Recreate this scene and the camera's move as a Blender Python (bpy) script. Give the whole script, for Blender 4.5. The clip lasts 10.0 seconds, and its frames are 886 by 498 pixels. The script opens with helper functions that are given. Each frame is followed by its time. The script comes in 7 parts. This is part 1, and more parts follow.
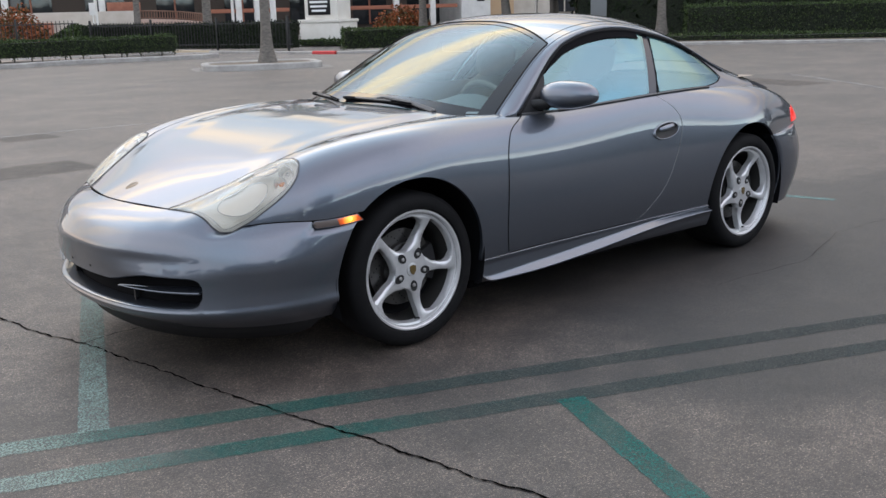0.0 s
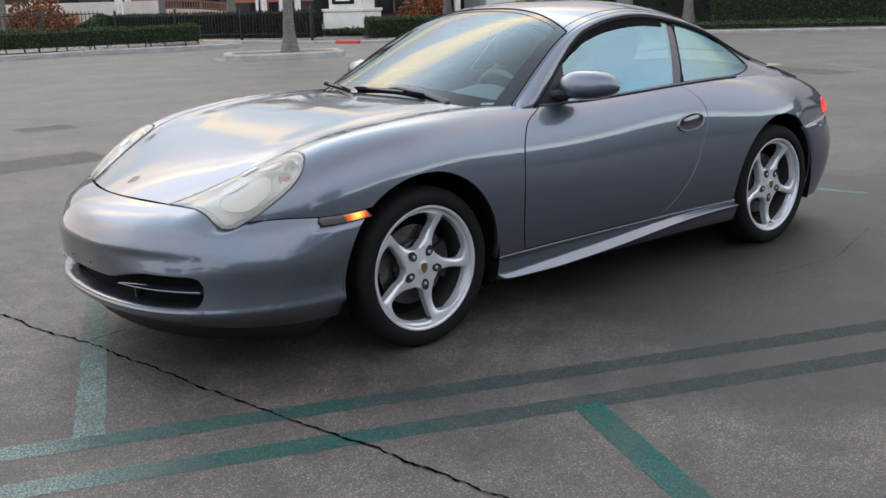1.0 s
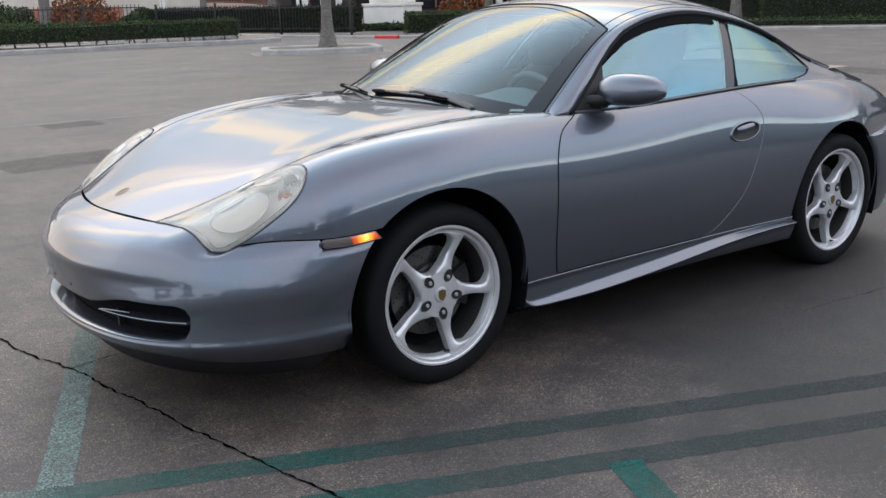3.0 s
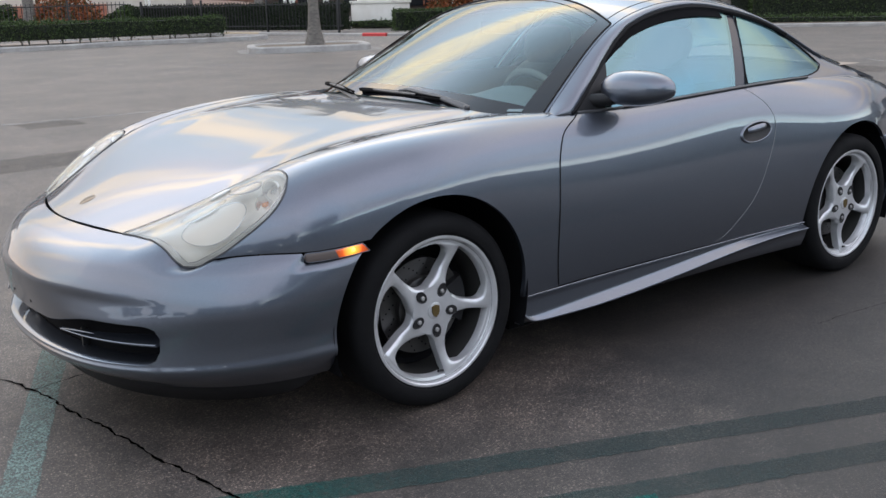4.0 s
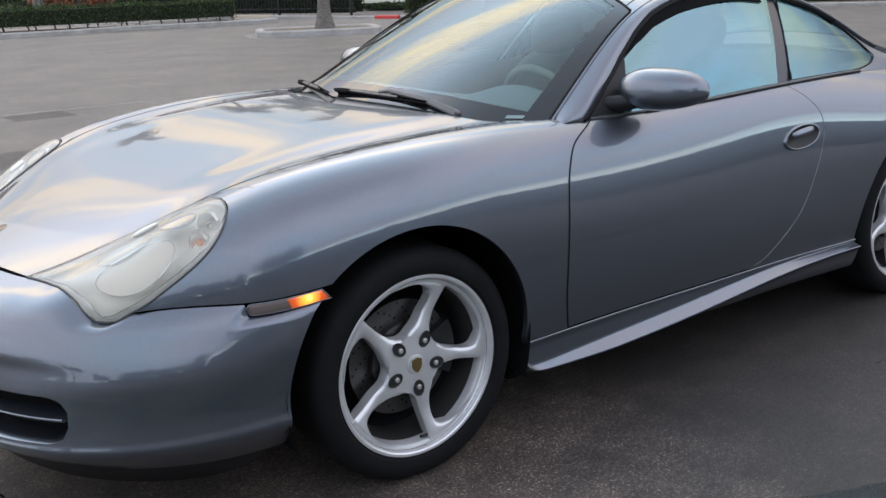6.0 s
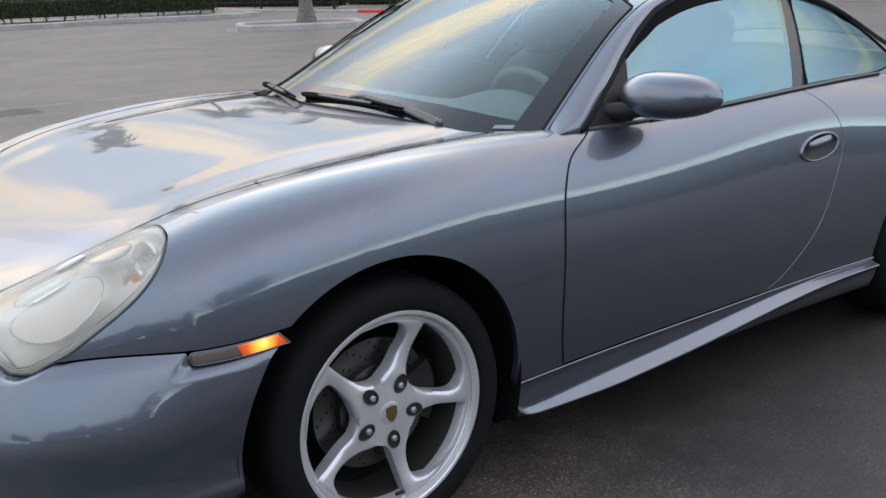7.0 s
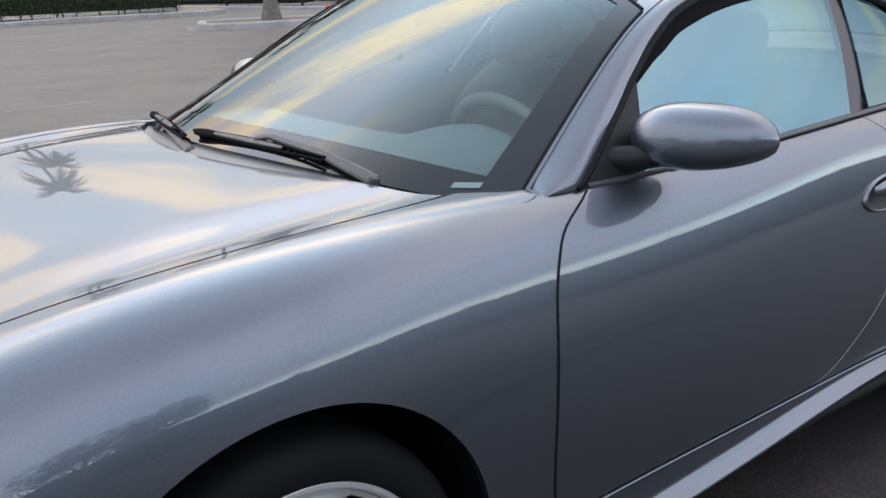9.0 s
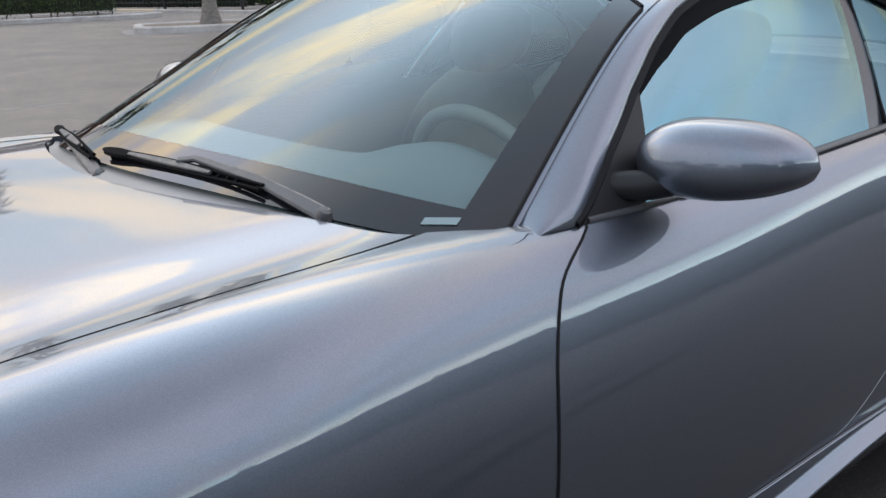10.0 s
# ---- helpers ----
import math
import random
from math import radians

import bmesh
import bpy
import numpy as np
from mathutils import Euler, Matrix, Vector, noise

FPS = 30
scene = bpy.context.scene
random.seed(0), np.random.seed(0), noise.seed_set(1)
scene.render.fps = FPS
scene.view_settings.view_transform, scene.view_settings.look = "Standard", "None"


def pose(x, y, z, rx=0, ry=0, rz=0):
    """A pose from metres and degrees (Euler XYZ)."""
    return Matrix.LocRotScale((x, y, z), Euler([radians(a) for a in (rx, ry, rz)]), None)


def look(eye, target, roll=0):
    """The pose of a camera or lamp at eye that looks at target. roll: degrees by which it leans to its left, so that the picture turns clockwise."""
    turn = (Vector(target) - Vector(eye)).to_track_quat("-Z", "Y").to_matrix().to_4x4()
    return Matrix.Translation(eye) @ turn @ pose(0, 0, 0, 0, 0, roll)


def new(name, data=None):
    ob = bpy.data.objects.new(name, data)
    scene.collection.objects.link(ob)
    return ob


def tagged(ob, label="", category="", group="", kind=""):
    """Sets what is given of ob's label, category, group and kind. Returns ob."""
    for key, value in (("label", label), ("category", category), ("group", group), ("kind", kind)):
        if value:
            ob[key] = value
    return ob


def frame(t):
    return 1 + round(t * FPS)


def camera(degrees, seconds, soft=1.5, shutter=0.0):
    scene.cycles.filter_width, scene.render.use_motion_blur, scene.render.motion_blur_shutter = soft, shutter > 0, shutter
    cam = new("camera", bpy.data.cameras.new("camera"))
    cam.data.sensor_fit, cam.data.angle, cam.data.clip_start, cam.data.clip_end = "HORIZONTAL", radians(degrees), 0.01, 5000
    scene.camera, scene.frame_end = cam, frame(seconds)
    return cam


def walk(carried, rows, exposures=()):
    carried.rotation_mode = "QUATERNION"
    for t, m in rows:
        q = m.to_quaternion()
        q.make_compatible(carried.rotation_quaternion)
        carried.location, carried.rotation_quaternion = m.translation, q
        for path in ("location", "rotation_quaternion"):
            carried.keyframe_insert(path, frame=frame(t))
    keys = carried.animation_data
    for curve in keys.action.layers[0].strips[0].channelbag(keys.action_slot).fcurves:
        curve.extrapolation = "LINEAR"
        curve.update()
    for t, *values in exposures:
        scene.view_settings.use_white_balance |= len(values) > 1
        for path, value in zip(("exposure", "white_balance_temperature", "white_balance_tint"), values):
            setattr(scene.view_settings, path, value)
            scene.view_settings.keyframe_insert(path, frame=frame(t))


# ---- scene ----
cam = camera(48.5, 10.0)
PATH = [
    (0, (-2.413, -3.801, 1.341), (-1.146, -2.328, 0.866), -1.5),
    (0.5, (-2.358, -3.765, 1.331), (-1.108, -2.28, 0.849), -1.6),
    (1, (-2.27, -3.708, 1.33), (-1.045, -2.206, 0.836), -1.7),
    (1.5, (-2.165, -3.656, 1.343), (-0.976, -2.13, 0.836), -1.7),
    (2, (-2.081, -3.595, 1.335), (-0.916, -2.049, 0.832), -1.6),
    (2.5, (-2.006, -3.513, 1.331), (-0.852, -1.958, 0.831), -1.5),
    (4, (-1.795, -3.192, 1.302), (-0.617, -1.657, 0.796), -1.5),
    (4.5, (-1.68, -3.092, 1.296), (-0.512, -1.552, 0.783), -1.7),
    (5, (-1.558, -3.011, 1.312), (-0.414, -1.458, 0.781), -2.0),
    (5.5, (-1.461, -2.911, 1.307), (-0.324, -1.354, 0.773), -2.0),
    (7, (-1.144, -2.517, 1.295), (0.022, -0.989, 0.743), -1.7),
    (7.5, (-1.024, -2.402, 1.279), (0.146, -0.872, 0.741), -1.7),
    (8, (-0.874, -2.273, 1.288), (0.288, -0.739, 0.741), -1.7),
    (8.5, (-0.747, -2.135, 1.277), (0.424, -0.606, 0.739), -1.9),
    (9, (-0.602, -1.932, 1.282), (0.599, -0.436, 0.719), -2.1),
    (9.5, (-0.493, -1.756, 1.273), (0.753, -0.3, 0.699), -1.8),
    (10, (-0.41, -1.64, 1.25), (0.235, -0.928, 0.972), -1.5),
]
walk(cam, [(t, look(eye, target, roll)) for t, eye, target, roll in PATH], ((0, 0.41, 7000, 12), (2.5, 0.39, 6950, 12), (5.5, 0.38, 6900, 12), (8.5, 0.41, 6900, 12), (10, 0.41, 6900, 12)))

# ---- light ----
BLUE_SKY, VEIL_SKY = (0.88, 1.20, 1.56), (1.17, 1.20, 1.44)
CREAM_CLOUD, GREY_CLOUD = (1.86, 1.61, 1.22), (0.62, 0.70, 0.82)
NEAR_SIDE, FAR_SIDE = (0.44, 0.44, 0.455), (0.74, 0.72, 0.70)
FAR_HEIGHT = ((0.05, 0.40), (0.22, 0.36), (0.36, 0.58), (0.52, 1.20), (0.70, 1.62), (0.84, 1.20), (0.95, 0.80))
CLOUD_AT = 0.80
world = bpy.data.worlds.new("dusk_sky")
scene.world = world
world.use_nodes = True
wn, wl = world.node_tree.nodes, world.node_tree.links
wn.clear()


def w_put(socket, value):
    if isinstance(value, (int, float)):
        socket.default_value = value
    elif isinstance(value, tuple):
        socket.default_value = (*value, 1) if len(socket.default_value) == 4 else value
    else:
        wl.new(value, socket)


def w_math(op, a, b=0.0, c=0.0):
    n = wn.new("ShaderNodeMath")
    n.operation = op
    for k, v in enumerate((a, b, c)):
        w_put(n.inputs[k], v)
    return n.outputs[0]


def w_range(v, f0, f1, t0=0.0, t1=1.0):
    n = wn.new("ShaderNodeMapRange")
    n.interpolation_type = "SMOOTHSTEP"
    for k, q in zip(("Value", "From Min", "From Max", "To Min", "To Max"), (v, f0, f1, t0, t1)):
        w_put(n.inputs[k], q)
    return n.outputs["Result"]


def w_mix(fac, a, b, kind="MIX"):
    n = wn.new("ShaderNodeMix")
    n.data_type, n.blend_type = "RGBA", kind
    for k, q in (("Factor", fac), ("A", a), ("B", b)):
        w_put(n.inputs[k], q)
    return n.outputs["Result"]


def w_noise(x, y, scale, detail, rough):
    c, n = wn.new("ShaderNodeCombineXYZ"), wn.new("ShaderNodeTexNoise")
    w_put(c.inputs[0], x)
    w_put(c.inputs[1], y)
    wl.new(c.outputs[0], n.inputs["Vector"])
    for k, q in (("Scale", scale), ("Detail", detail), ("Roughness", rough)):
        w_put(n.inputs[k], q)
    return n.outputs["Fac"]


sky = wn.new("ShaderNodeTexSky")
sky.sky_type, sky.sun_disc = "NISHITA", False
sky.sun_elevation, sky.sun_rotation = radians(4), radians(-30)
sky.air_density, sky.dust_density, sky.ozone_density = 1.0, 1.0, 2.0
w_co, w_sep = wn.new("ShaderNodeTexCoord"), wn.new("ShaderNodeSeparateXYZ")
wl.new(w_co.outputs["Generated"], w_sep.inputs[0])
dir_x, dir_y, dir_z = w_sep.outputs
# 0 over the near side of the car park, 1 over the far side, where the sun went down
far_side = w_math("MULTIPLY_ADD", w_math("ADD", w_math("MULTIPLY", dir_x, 0.25), w_math("MULTIPLY", dir_y, 0.433)), 1.0, 0.5)
# a level layer of cloud: place on it, along and across the streaks
depth = w_math("ADD", w_math("MAXIMUM", dir_z, 0.0), 0.08)
flat_x, flat_y = w_math("DIVIDE", dir_x, depth), w_math("DIVIDE", dir_y, depth)
across = w_math("MULTIPLY_ADD", flat_y, 0.25, flat_x)
along = w_math("MULTIPLY_ADD", flat_x, -0.25, flat_y)
drift = w_math("MULTIPLY", w_math("SUBTRACT", w_noise(across, w_math("MULTIPLY", along, 0.45), 1.1, 3, 0.5), 0.5), 0.75)
bands = w_math("COSINE", w_math("MULTIPLY", w_math("ADD", w_math("SUBTRACT", across, CLOUD_AT), drift), 2 * math.pi / 0.76))
wisps = w_noise(w_math("MULTIPLY", across, 2.3), w_math("MULTIPLY", along, 0.6), 1.6, 6, 0.62)
streak = w_range(w_math("ADD", w_math("MULTIPLY", bands, 0.24), w_math("MULTIPLY", wisps, 2.0)), 0.80, 1.45)
veil = w_range(w_noise(across, along, 0.6, 3, 0.5), 0.38, 0.62)
sky_scaled = wn.new("ShaderNodeVectorMath")
sky_scaled.operation = "SCALE"
sky_scaled.inputs["Scale"].default_value = 0.22
wl.new(sky.outputs[0], sky_scaled.inputs[0])
clear = w_mix(0.86, sky_scaled.outputs[0], w_mix(veil, BLUE_SKY, VEIL_SKY))
cloud_amount = w_math("MULTIPLY", w_math("MULTIPLY", streak, w_range(far_side, 0.50, 0.80, 0.15, 1.0)), w_math("MULTIPLY", w_range(dir_z, 0.62, 0.85, 1.0, 0.30), w_range(dir_z, 0.05, 0.30, 0.30, 1.0)))
grey_amount = w_math("MULTIPLY", w_range(wisps, 0.46, 0.62, 0.0, 0.55), w_range(far_side, 0.42, 0.60, 1.0, 0.0))
tone = w_mix(cloud_amount, w_mix(grey_amount, clear, GREY_CLOUD), CREAM_CLOUD)
# brighter on the sunset side, palest along the near horizon; height bands fitted to the reflections in view
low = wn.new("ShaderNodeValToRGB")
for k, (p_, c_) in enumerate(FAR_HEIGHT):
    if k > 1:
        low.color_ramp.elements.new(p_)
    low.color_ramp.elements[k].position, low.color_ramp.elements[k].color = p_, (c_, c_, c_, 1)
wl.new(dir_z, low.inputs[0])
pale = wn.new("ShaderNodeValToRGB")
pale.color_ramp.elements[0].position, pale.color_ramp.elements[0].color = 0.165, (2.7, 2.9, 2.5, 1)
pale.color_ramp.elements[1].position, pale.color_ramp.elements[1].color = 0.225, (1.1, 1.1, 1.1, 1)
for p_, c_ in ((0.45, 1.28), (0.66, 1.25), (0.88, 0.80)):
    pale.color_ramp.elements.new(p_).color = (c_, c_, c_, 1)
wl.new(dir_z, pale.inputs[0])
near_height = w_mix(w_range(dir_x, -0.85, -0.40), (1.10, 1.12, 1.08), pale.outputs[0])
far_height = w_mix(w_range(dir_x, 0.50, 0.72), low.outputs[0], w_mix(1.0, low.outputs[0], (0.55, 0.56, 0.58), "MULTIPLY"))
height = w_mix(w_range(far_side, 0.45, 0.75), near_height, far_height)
side_tone = w_mix(w_range(far_side, 0.35, 0.95), NEAR_SIDE, FAR_SIDE)
w_bg, w_out = wn.new("ShaderNodeBackground"), wn.new("ShaderNodeOutputWorld")
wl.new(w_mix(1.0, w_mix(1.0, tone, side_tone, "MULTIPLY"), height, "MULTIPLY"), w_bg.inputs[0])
w_bg.inputs[1].default_value = 2.1
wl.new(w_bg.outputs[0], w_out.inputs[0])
sun = new("sun", bpy.data.lights.new("sun", "SUN"))
sun.data.energy, sun.data.angle, sun.data.color = 0.25, radians(60), (1.0, 0.86, 0.70)
sun.matrix_world = look((-15, 26, 6), (0, 0, 0))


# ---- materials ----
def material(name, color, rough=0.5, metal=0.0, **extra):
    m = bpy.data.materials.new(name)
    m.use_nodes = True
    b = m.node_tree.nodes["Principled BSDF"]
    b.inputs["Base Color"].default_value = (*color, 1)
    b.inputs["Roughness"].default_value = rough
    b.inputs["Metallic"].default_value = metal
    for key, value in extra.items():
        b.inputs[key.replace("_", " ")].default_value = value
    return m


def bsdf(m):
    return m.node_tree.nodes["Principled BSDF"]


def noise_node(m, scale, detail=4, rough=0.55, coords="Object", stretch=(1, 1, 1)):
    n, l = m.node_tree.nodes, m.node_tree.links
    c = n.new("ShaderNodeTexCoord")
    mp = n.new("ShaderNodeMapping")
    mp.inputs["Scale"].default_value = stretch
    t = n.new("ShaderNodeTexNoise")
    t.inputs["Scale"].default_value, t.inputs["Detail"].default_value, t.inputs["Roughness"].default_value = scale, detail, rough
    l.new(c.outputs[coords], mp.inputs[0])
    l.new(mp.outputs[0], t.inputs["Vector"])
    return t.outputs["Fac"]


def ramp(m, fac, stops):
    n, l = m.node_tree.nodes, m.node_tree.links
    r = n.new("ShaderNodeValToRGB")
    e = r.color_ramp.elements
    while len(e) < len(stops):
        e.new(0.5)
    for k, (p, c) in enumerate(stops):
        e[k].position, e[k].color = p, (*c, 1) if len(c) == 3 else c
    l.new(fac, r.inputs[0])
    return r.outputs[0]


def mix(m, fac, a, b, kind="MIX"):
    n, l = m.node_tree.nodes, m.node_tree.links
    x = n.new("ShaderNodeMix")
    x.data_type, x.blend_type = "RGBA", kind
    for sock, v in (("Factor", fac), ("A", a), ("B", b)):
        if isinstance(v, (int, float)):
            x.inputs[sock].default_value = v
        elif isinstance(v, tuple):
            x.inputs[sock].default_value = (*v, 1)
        else:
            l.new(v, x.inputs[sock])
    return x.outputs["Result"]


def bump(m, height, strength, distance):
    n, l = m.node_tree.nodes, m.node_tree.links
    b = n.new("ShaderNodeBump")
    b.inputs["Strength"].default_value, b.inputs["Distance"].default_value = strength, distance
    l.new(height, b.inputs["Height"])
    l.new(b.outputs[0], bsdf(m).inputs["Normal"])


def colour(m, socket):
    m.node_tree.links.new(socket, bsdf(m).inputs["Base Color"])


def rough(m, socket):
    m.node_tree.links.new(socket, bsdf(m).inputs["Roughness"])


PAINT = material("grey_metallic_paint", (0.12, 0.13, 0.155), 0.42, 0.97, Coat_Weight=1.0, Coat_Roughness=0.006, Coat_IOR=1.68)
flake = noise_node(PAINT, 900, 1)
colour(PAINT, ramp(PAINT, flake, [(0.3, (0.104, 0.119, 0.147)), (0.75, (0.153, 0.174, 0.210))]))
BLACK = material("black_plastic", (0.012, 0.012, 0.013), 0.5, Specular_IOR_Level=0.3)
DARK = material("dark_liner", (0.006, 0.006, 0.007), 0.9, Specular_IOR_Level=0.08)
RUBBER = material("tyre_rubber", (0.0065, 0.0065, 0.007), 0.8, Specular_IOR_Level=0.18)
bump(RUBBER, noise_node(RUBBER, 140, 3), 0.25, 0.001)
rough(RUBBER, ramp(RUBBER, noise_node(RUBBER, 9, 4), [(0.3, (0.68, 0.68, 0.68)), (0.7, (0.9, 0.9, 0.9))]))
ALLOY = material("silver_alloy", (0.62, 0.63, 0.64), 0.34, 0.55, Coat_Weight=0.5, Coat_Roughness=0.08)
colour(ALLOY, ramp(ALLOY, noise_node(ALLOY, 14, 5), [(0.3, (0.58, 0.585, 0.59)), (0.7, (0.70, 0.705, 0.71))]))
STEEL = material("brake_steel", (0.44, 0.43, 0.42), 0.4, 0.75)
CHROME = material("bright_metal", (0.75, 0.75, 0.76), 0.12, 1.0)


def glass(name, tint, gloss_tint=(1, 1, 1), ior=1.6, roughness=0.0):
    m = bpy.data.materials.new(name)
    m.use_nodes = True
    n, l = m.node_tree.nodes, m.node_tree.links
    n.clear()
    out, mx = n.new("ShaderNodeOutputMaterial"), n.new("ShaderNodeMixShader")
    tr, gl, fr = n.new("ShaderNodeBsdfTransparent"), n.new("ShaderNodeBsdfGlossy"), n.new("ShaderNodeFresnel")
    tr.inputs[0].default_value, gl.inputs[0].default_value, gl.inputs["Roughness"].default_value = (*tint, 1), (*gloss_tint, 1), roughness
    fr.inputs[0].default_value = ior
    l.new(fr.outputs[0], mx.inputs[0])
    l.new(tr.outputs[0], mx.inputs[1])
    l.new(gl.outputs[0], mx.inputs[2])
    l.new(mx.outputs[0], out.inputs[0])
    return m


def hazy(name, tint, haze, amount, ior):
    """Clear plastic gone a little milky."""
    m = glass(name, tint, ior=ior)
    n, l = m.node_tree.nodes, m.node_tree.links
    out = next(k for k in n if k.type == "OUTPUT_MATERIAL")
    first = next(k for k in n if k.type == "MIX_SHADER")
    df, mx = n.new("ShaderNodeBsdfDiffuse"), n.new("ShaderNodeMixShader")
    df.inputs[0].default_value = (*haze, 1)
    mx.inputs[0].default_value = amount
    l.new(first.outputs[0], mx.inputs[1])
    l.new(df.outputs[0], mx.inputs[2])
    l.new(mx.outputs[0], out.inputs[0])
    return m


WINDSHIELD = glass("windshield_glass", (0.78, 0.93, 0.92), (0.90, 1.0, 1.02), ior=1.62)
SIDEGLASS = glass("tinted_side_glass", (0.34, 0.47, 0.49), (0.58, 0.92, 1.0), ior=3.1)
LENS = hazy("hazy_lamp_lens", (0.98, 0.98, 0.96), (0.88, 0.85, 0.77), 0.18, 1.6)


# ---- mesh tools ----
def part(name, verts, faces, mat, parent=None, label="", smooth=True, flat_from=None):
    """One mesh object from vertices and faces, under a parent."""
    me = bpy.data.meshes.new(name)
    me.from_pydata([tuple(map(float, v)) for v in verts], [], [tuple(map(int, f)) for f in faces])
    me.materials.append(mat)
    if smooth:
        me.polygons.foreach_set("use_smooth", [True] * len(me.polygons))
    me.update()
    ob = new(name, me)
    if parent is not None:
        ob.parent = parent
    if label:
        ob["label"] = label
    return ob


def soft(ob, degrees=35):
    """Sharp edges where the faces meet at more than this angle."""
    me = ob.data
    bm = bmesh.new()
    bm.from_mesh(me)
    for e in bm.edges:
        e.smooth = len(e.link_faces) == 2 and e.calc_face_angle(0) < radians(degrees)
    bm.to_mesh(me)
    bm.free()
    return ob


def bm_part(name, bm, mat, parent=None, label="", smooth=True):
    me = bpy.data.meshes.new(name)
    bmesh.ops.recalc_face_normals(bm, faces=bm.faces)
    for e in bm.edges:
        e.smooth = len(e.link_faces) == 2 and e.calc_face_angle(0) < radians(38)
    for f in bm.faces:
        f.smooth = smooth
    bm.to_mesh(me)
    bm.free()
    me.materials.append(mat)
    ob = new(name, me)
    if parent is not None:
        ob.parent = parent
    if label:
        ob["label"] = label
    return ob


def box(bm, x0, x1, y0, y1, z0, z1, bevel=0.0, m=None):
    r = bmesh.ops.create_cube(bm, size=1.0)
    for v in r["verts"]:
        v.co = Vector(((x0 + x1) / 2 + v.co.x * (x1 - x0), (y0 + y1) / 2 + v.co.y * (y1 - y0), (z0 + z1) / 2 + v.co.z * (z1 - z0)))
    if bevel:
        es = list({e for v in r["verts"] for e in v.link_edges})
        vs = bmesh.ops.bevel(bm, geom=es, offset=bevel, segments=2, profile=0.6, affect="EDGES")["verts"]
    return bm


def boxes(name, dims, mat, parent=None, label="", bevel=0.0):
    bm = bmesh.new()
    for d in dims:
        box(bm, *d, bevel=bevel)
    return bm_part(name, bm, mat, parent, label)


def tube(name, pts, radius, mat, parent=None, label="", sides=8, taper=None):
    """A round bar along points; radius may be a list."""
    pts = [Vector(p) for p in pts]
    rr = radius if isinstance(radius, (list, tuple)) else [radius] * len(pts)
    verts, faces = [], []
    up = Vector((0.13, 0.21, 0.97))
    for k, p in enumerate(pts):
        d = (pts[min(k + 1, len(pts) - 1)] - pts[max(k - 1, 0)]).normalized()
        a = d.cross(up).normalized()
        b = d.cross(a).normalized()
        for j in range(sides):
            w = 2 * math.pi * j / sides
            verts.append(p + rr[k] * (math.cos(w) * a + math.sin(w) * b))
    for k in range(len(pts) - 1):
        for j in range(sides):
            j2 = (j + 1) % sides
            faces.append((k * sides + j, k * sides + j2, (k + 1) * sides + j2, (k + 1) * sides + j))
    faces.append(tuple(range(sides)))
    faces.append(tuple((len(pts) - 1) * sides + j for j in reversed(range(sides))))
    return soft(part(name, verts, faces, mat, parent, label), 50)


def lathe(name, profile, mat, parent=None, label="", n=72, axis_y=True):
    """Revolves (radius, offset) pairs round the y axis."""
    verts, faces = [], []
    for r, o in profile:
        for j in range(n):
            w = 2 * math.pi * j / n
            verts.append((r * math.cos(w), o, r * math.sin(w)))
    for k in range(len(profile) - 1):
        for j in range(n):
            j2 = (j + 1) % n
            faces.append((k * n + j, k * n + j2, (k + 1) * n + j2, (k + 1) * n + j))
    return soft(part(name, verts, faces, mat, parent, label), 32)


def curve(*pairs):
    """A natural cubic spline through (x, y) pairs, as a function of arrays; straight beyond its ends."""
    xs, ys = np.array([p[0] for p in pairs], float), np.array([p[1] for p in pairs], float)
    n, h = len(xs), np.diff([p[0] for p in pairs])
    a, r = np.eye(n), np.zeros(n)
    for i in range(1, n - 1):
        a[i, i - 1:i + 2] = h[i - 1], 2 * (h[i - 1] + h[i]), h[i]
        r[i] = 6 * ((ys[i + 1] - ys[i]) / h[i] - (ys[i] - ys[i - 1]) / h[i - 1])
    c = np.linalg.solve(a, r)

    def f(x):
        x = np.asarray(x, float)
        q = np.clip(x, xs[0], xs[-1])
        i = np.clip(np.searchsorted(xs, q) - 1, 0, n - 2)
        d, e, g = xs[i + 1] - xs[i], xs[i + 1] - q, q - xs[i]
        v = c[i] * e ** 3 / (6 * d) + c[i + 1] * g ** 3 / (6 * d) + (ys[i] / d - c[i] * d / 6) * e + (ys[i + 1] / d - c[i + 1] * d / 6) * g
        s0 = (ys[1] - ys[0]) / h[0] - h[0] * c[1] / 6
        s1 = (ys[-1] - ys[-2]) / h[-1] + h[-1] * c[-2] / 6
        return v + np.where(x < xs[0], (x - xs[0]) * s0, 0) + np.where(x > xs[-1], (x - xs[-1]) * s1, 0)
    return f


def path(*pts):
    """A spline through points of any dimension, as a function of 0..1 along its length."""
    p = np.array(pts, float)
    t = np.concatenate([[0], np.cumsum(np.linalg.norm(np.diff(p, axis=0), axis=1))])
    t /= t[-1]
    fs = [curve(*zip(t, p[:, k])) for k in range(p.shape[1])]
    return lambda u: np.stack([f(u) for f in fs], -1)


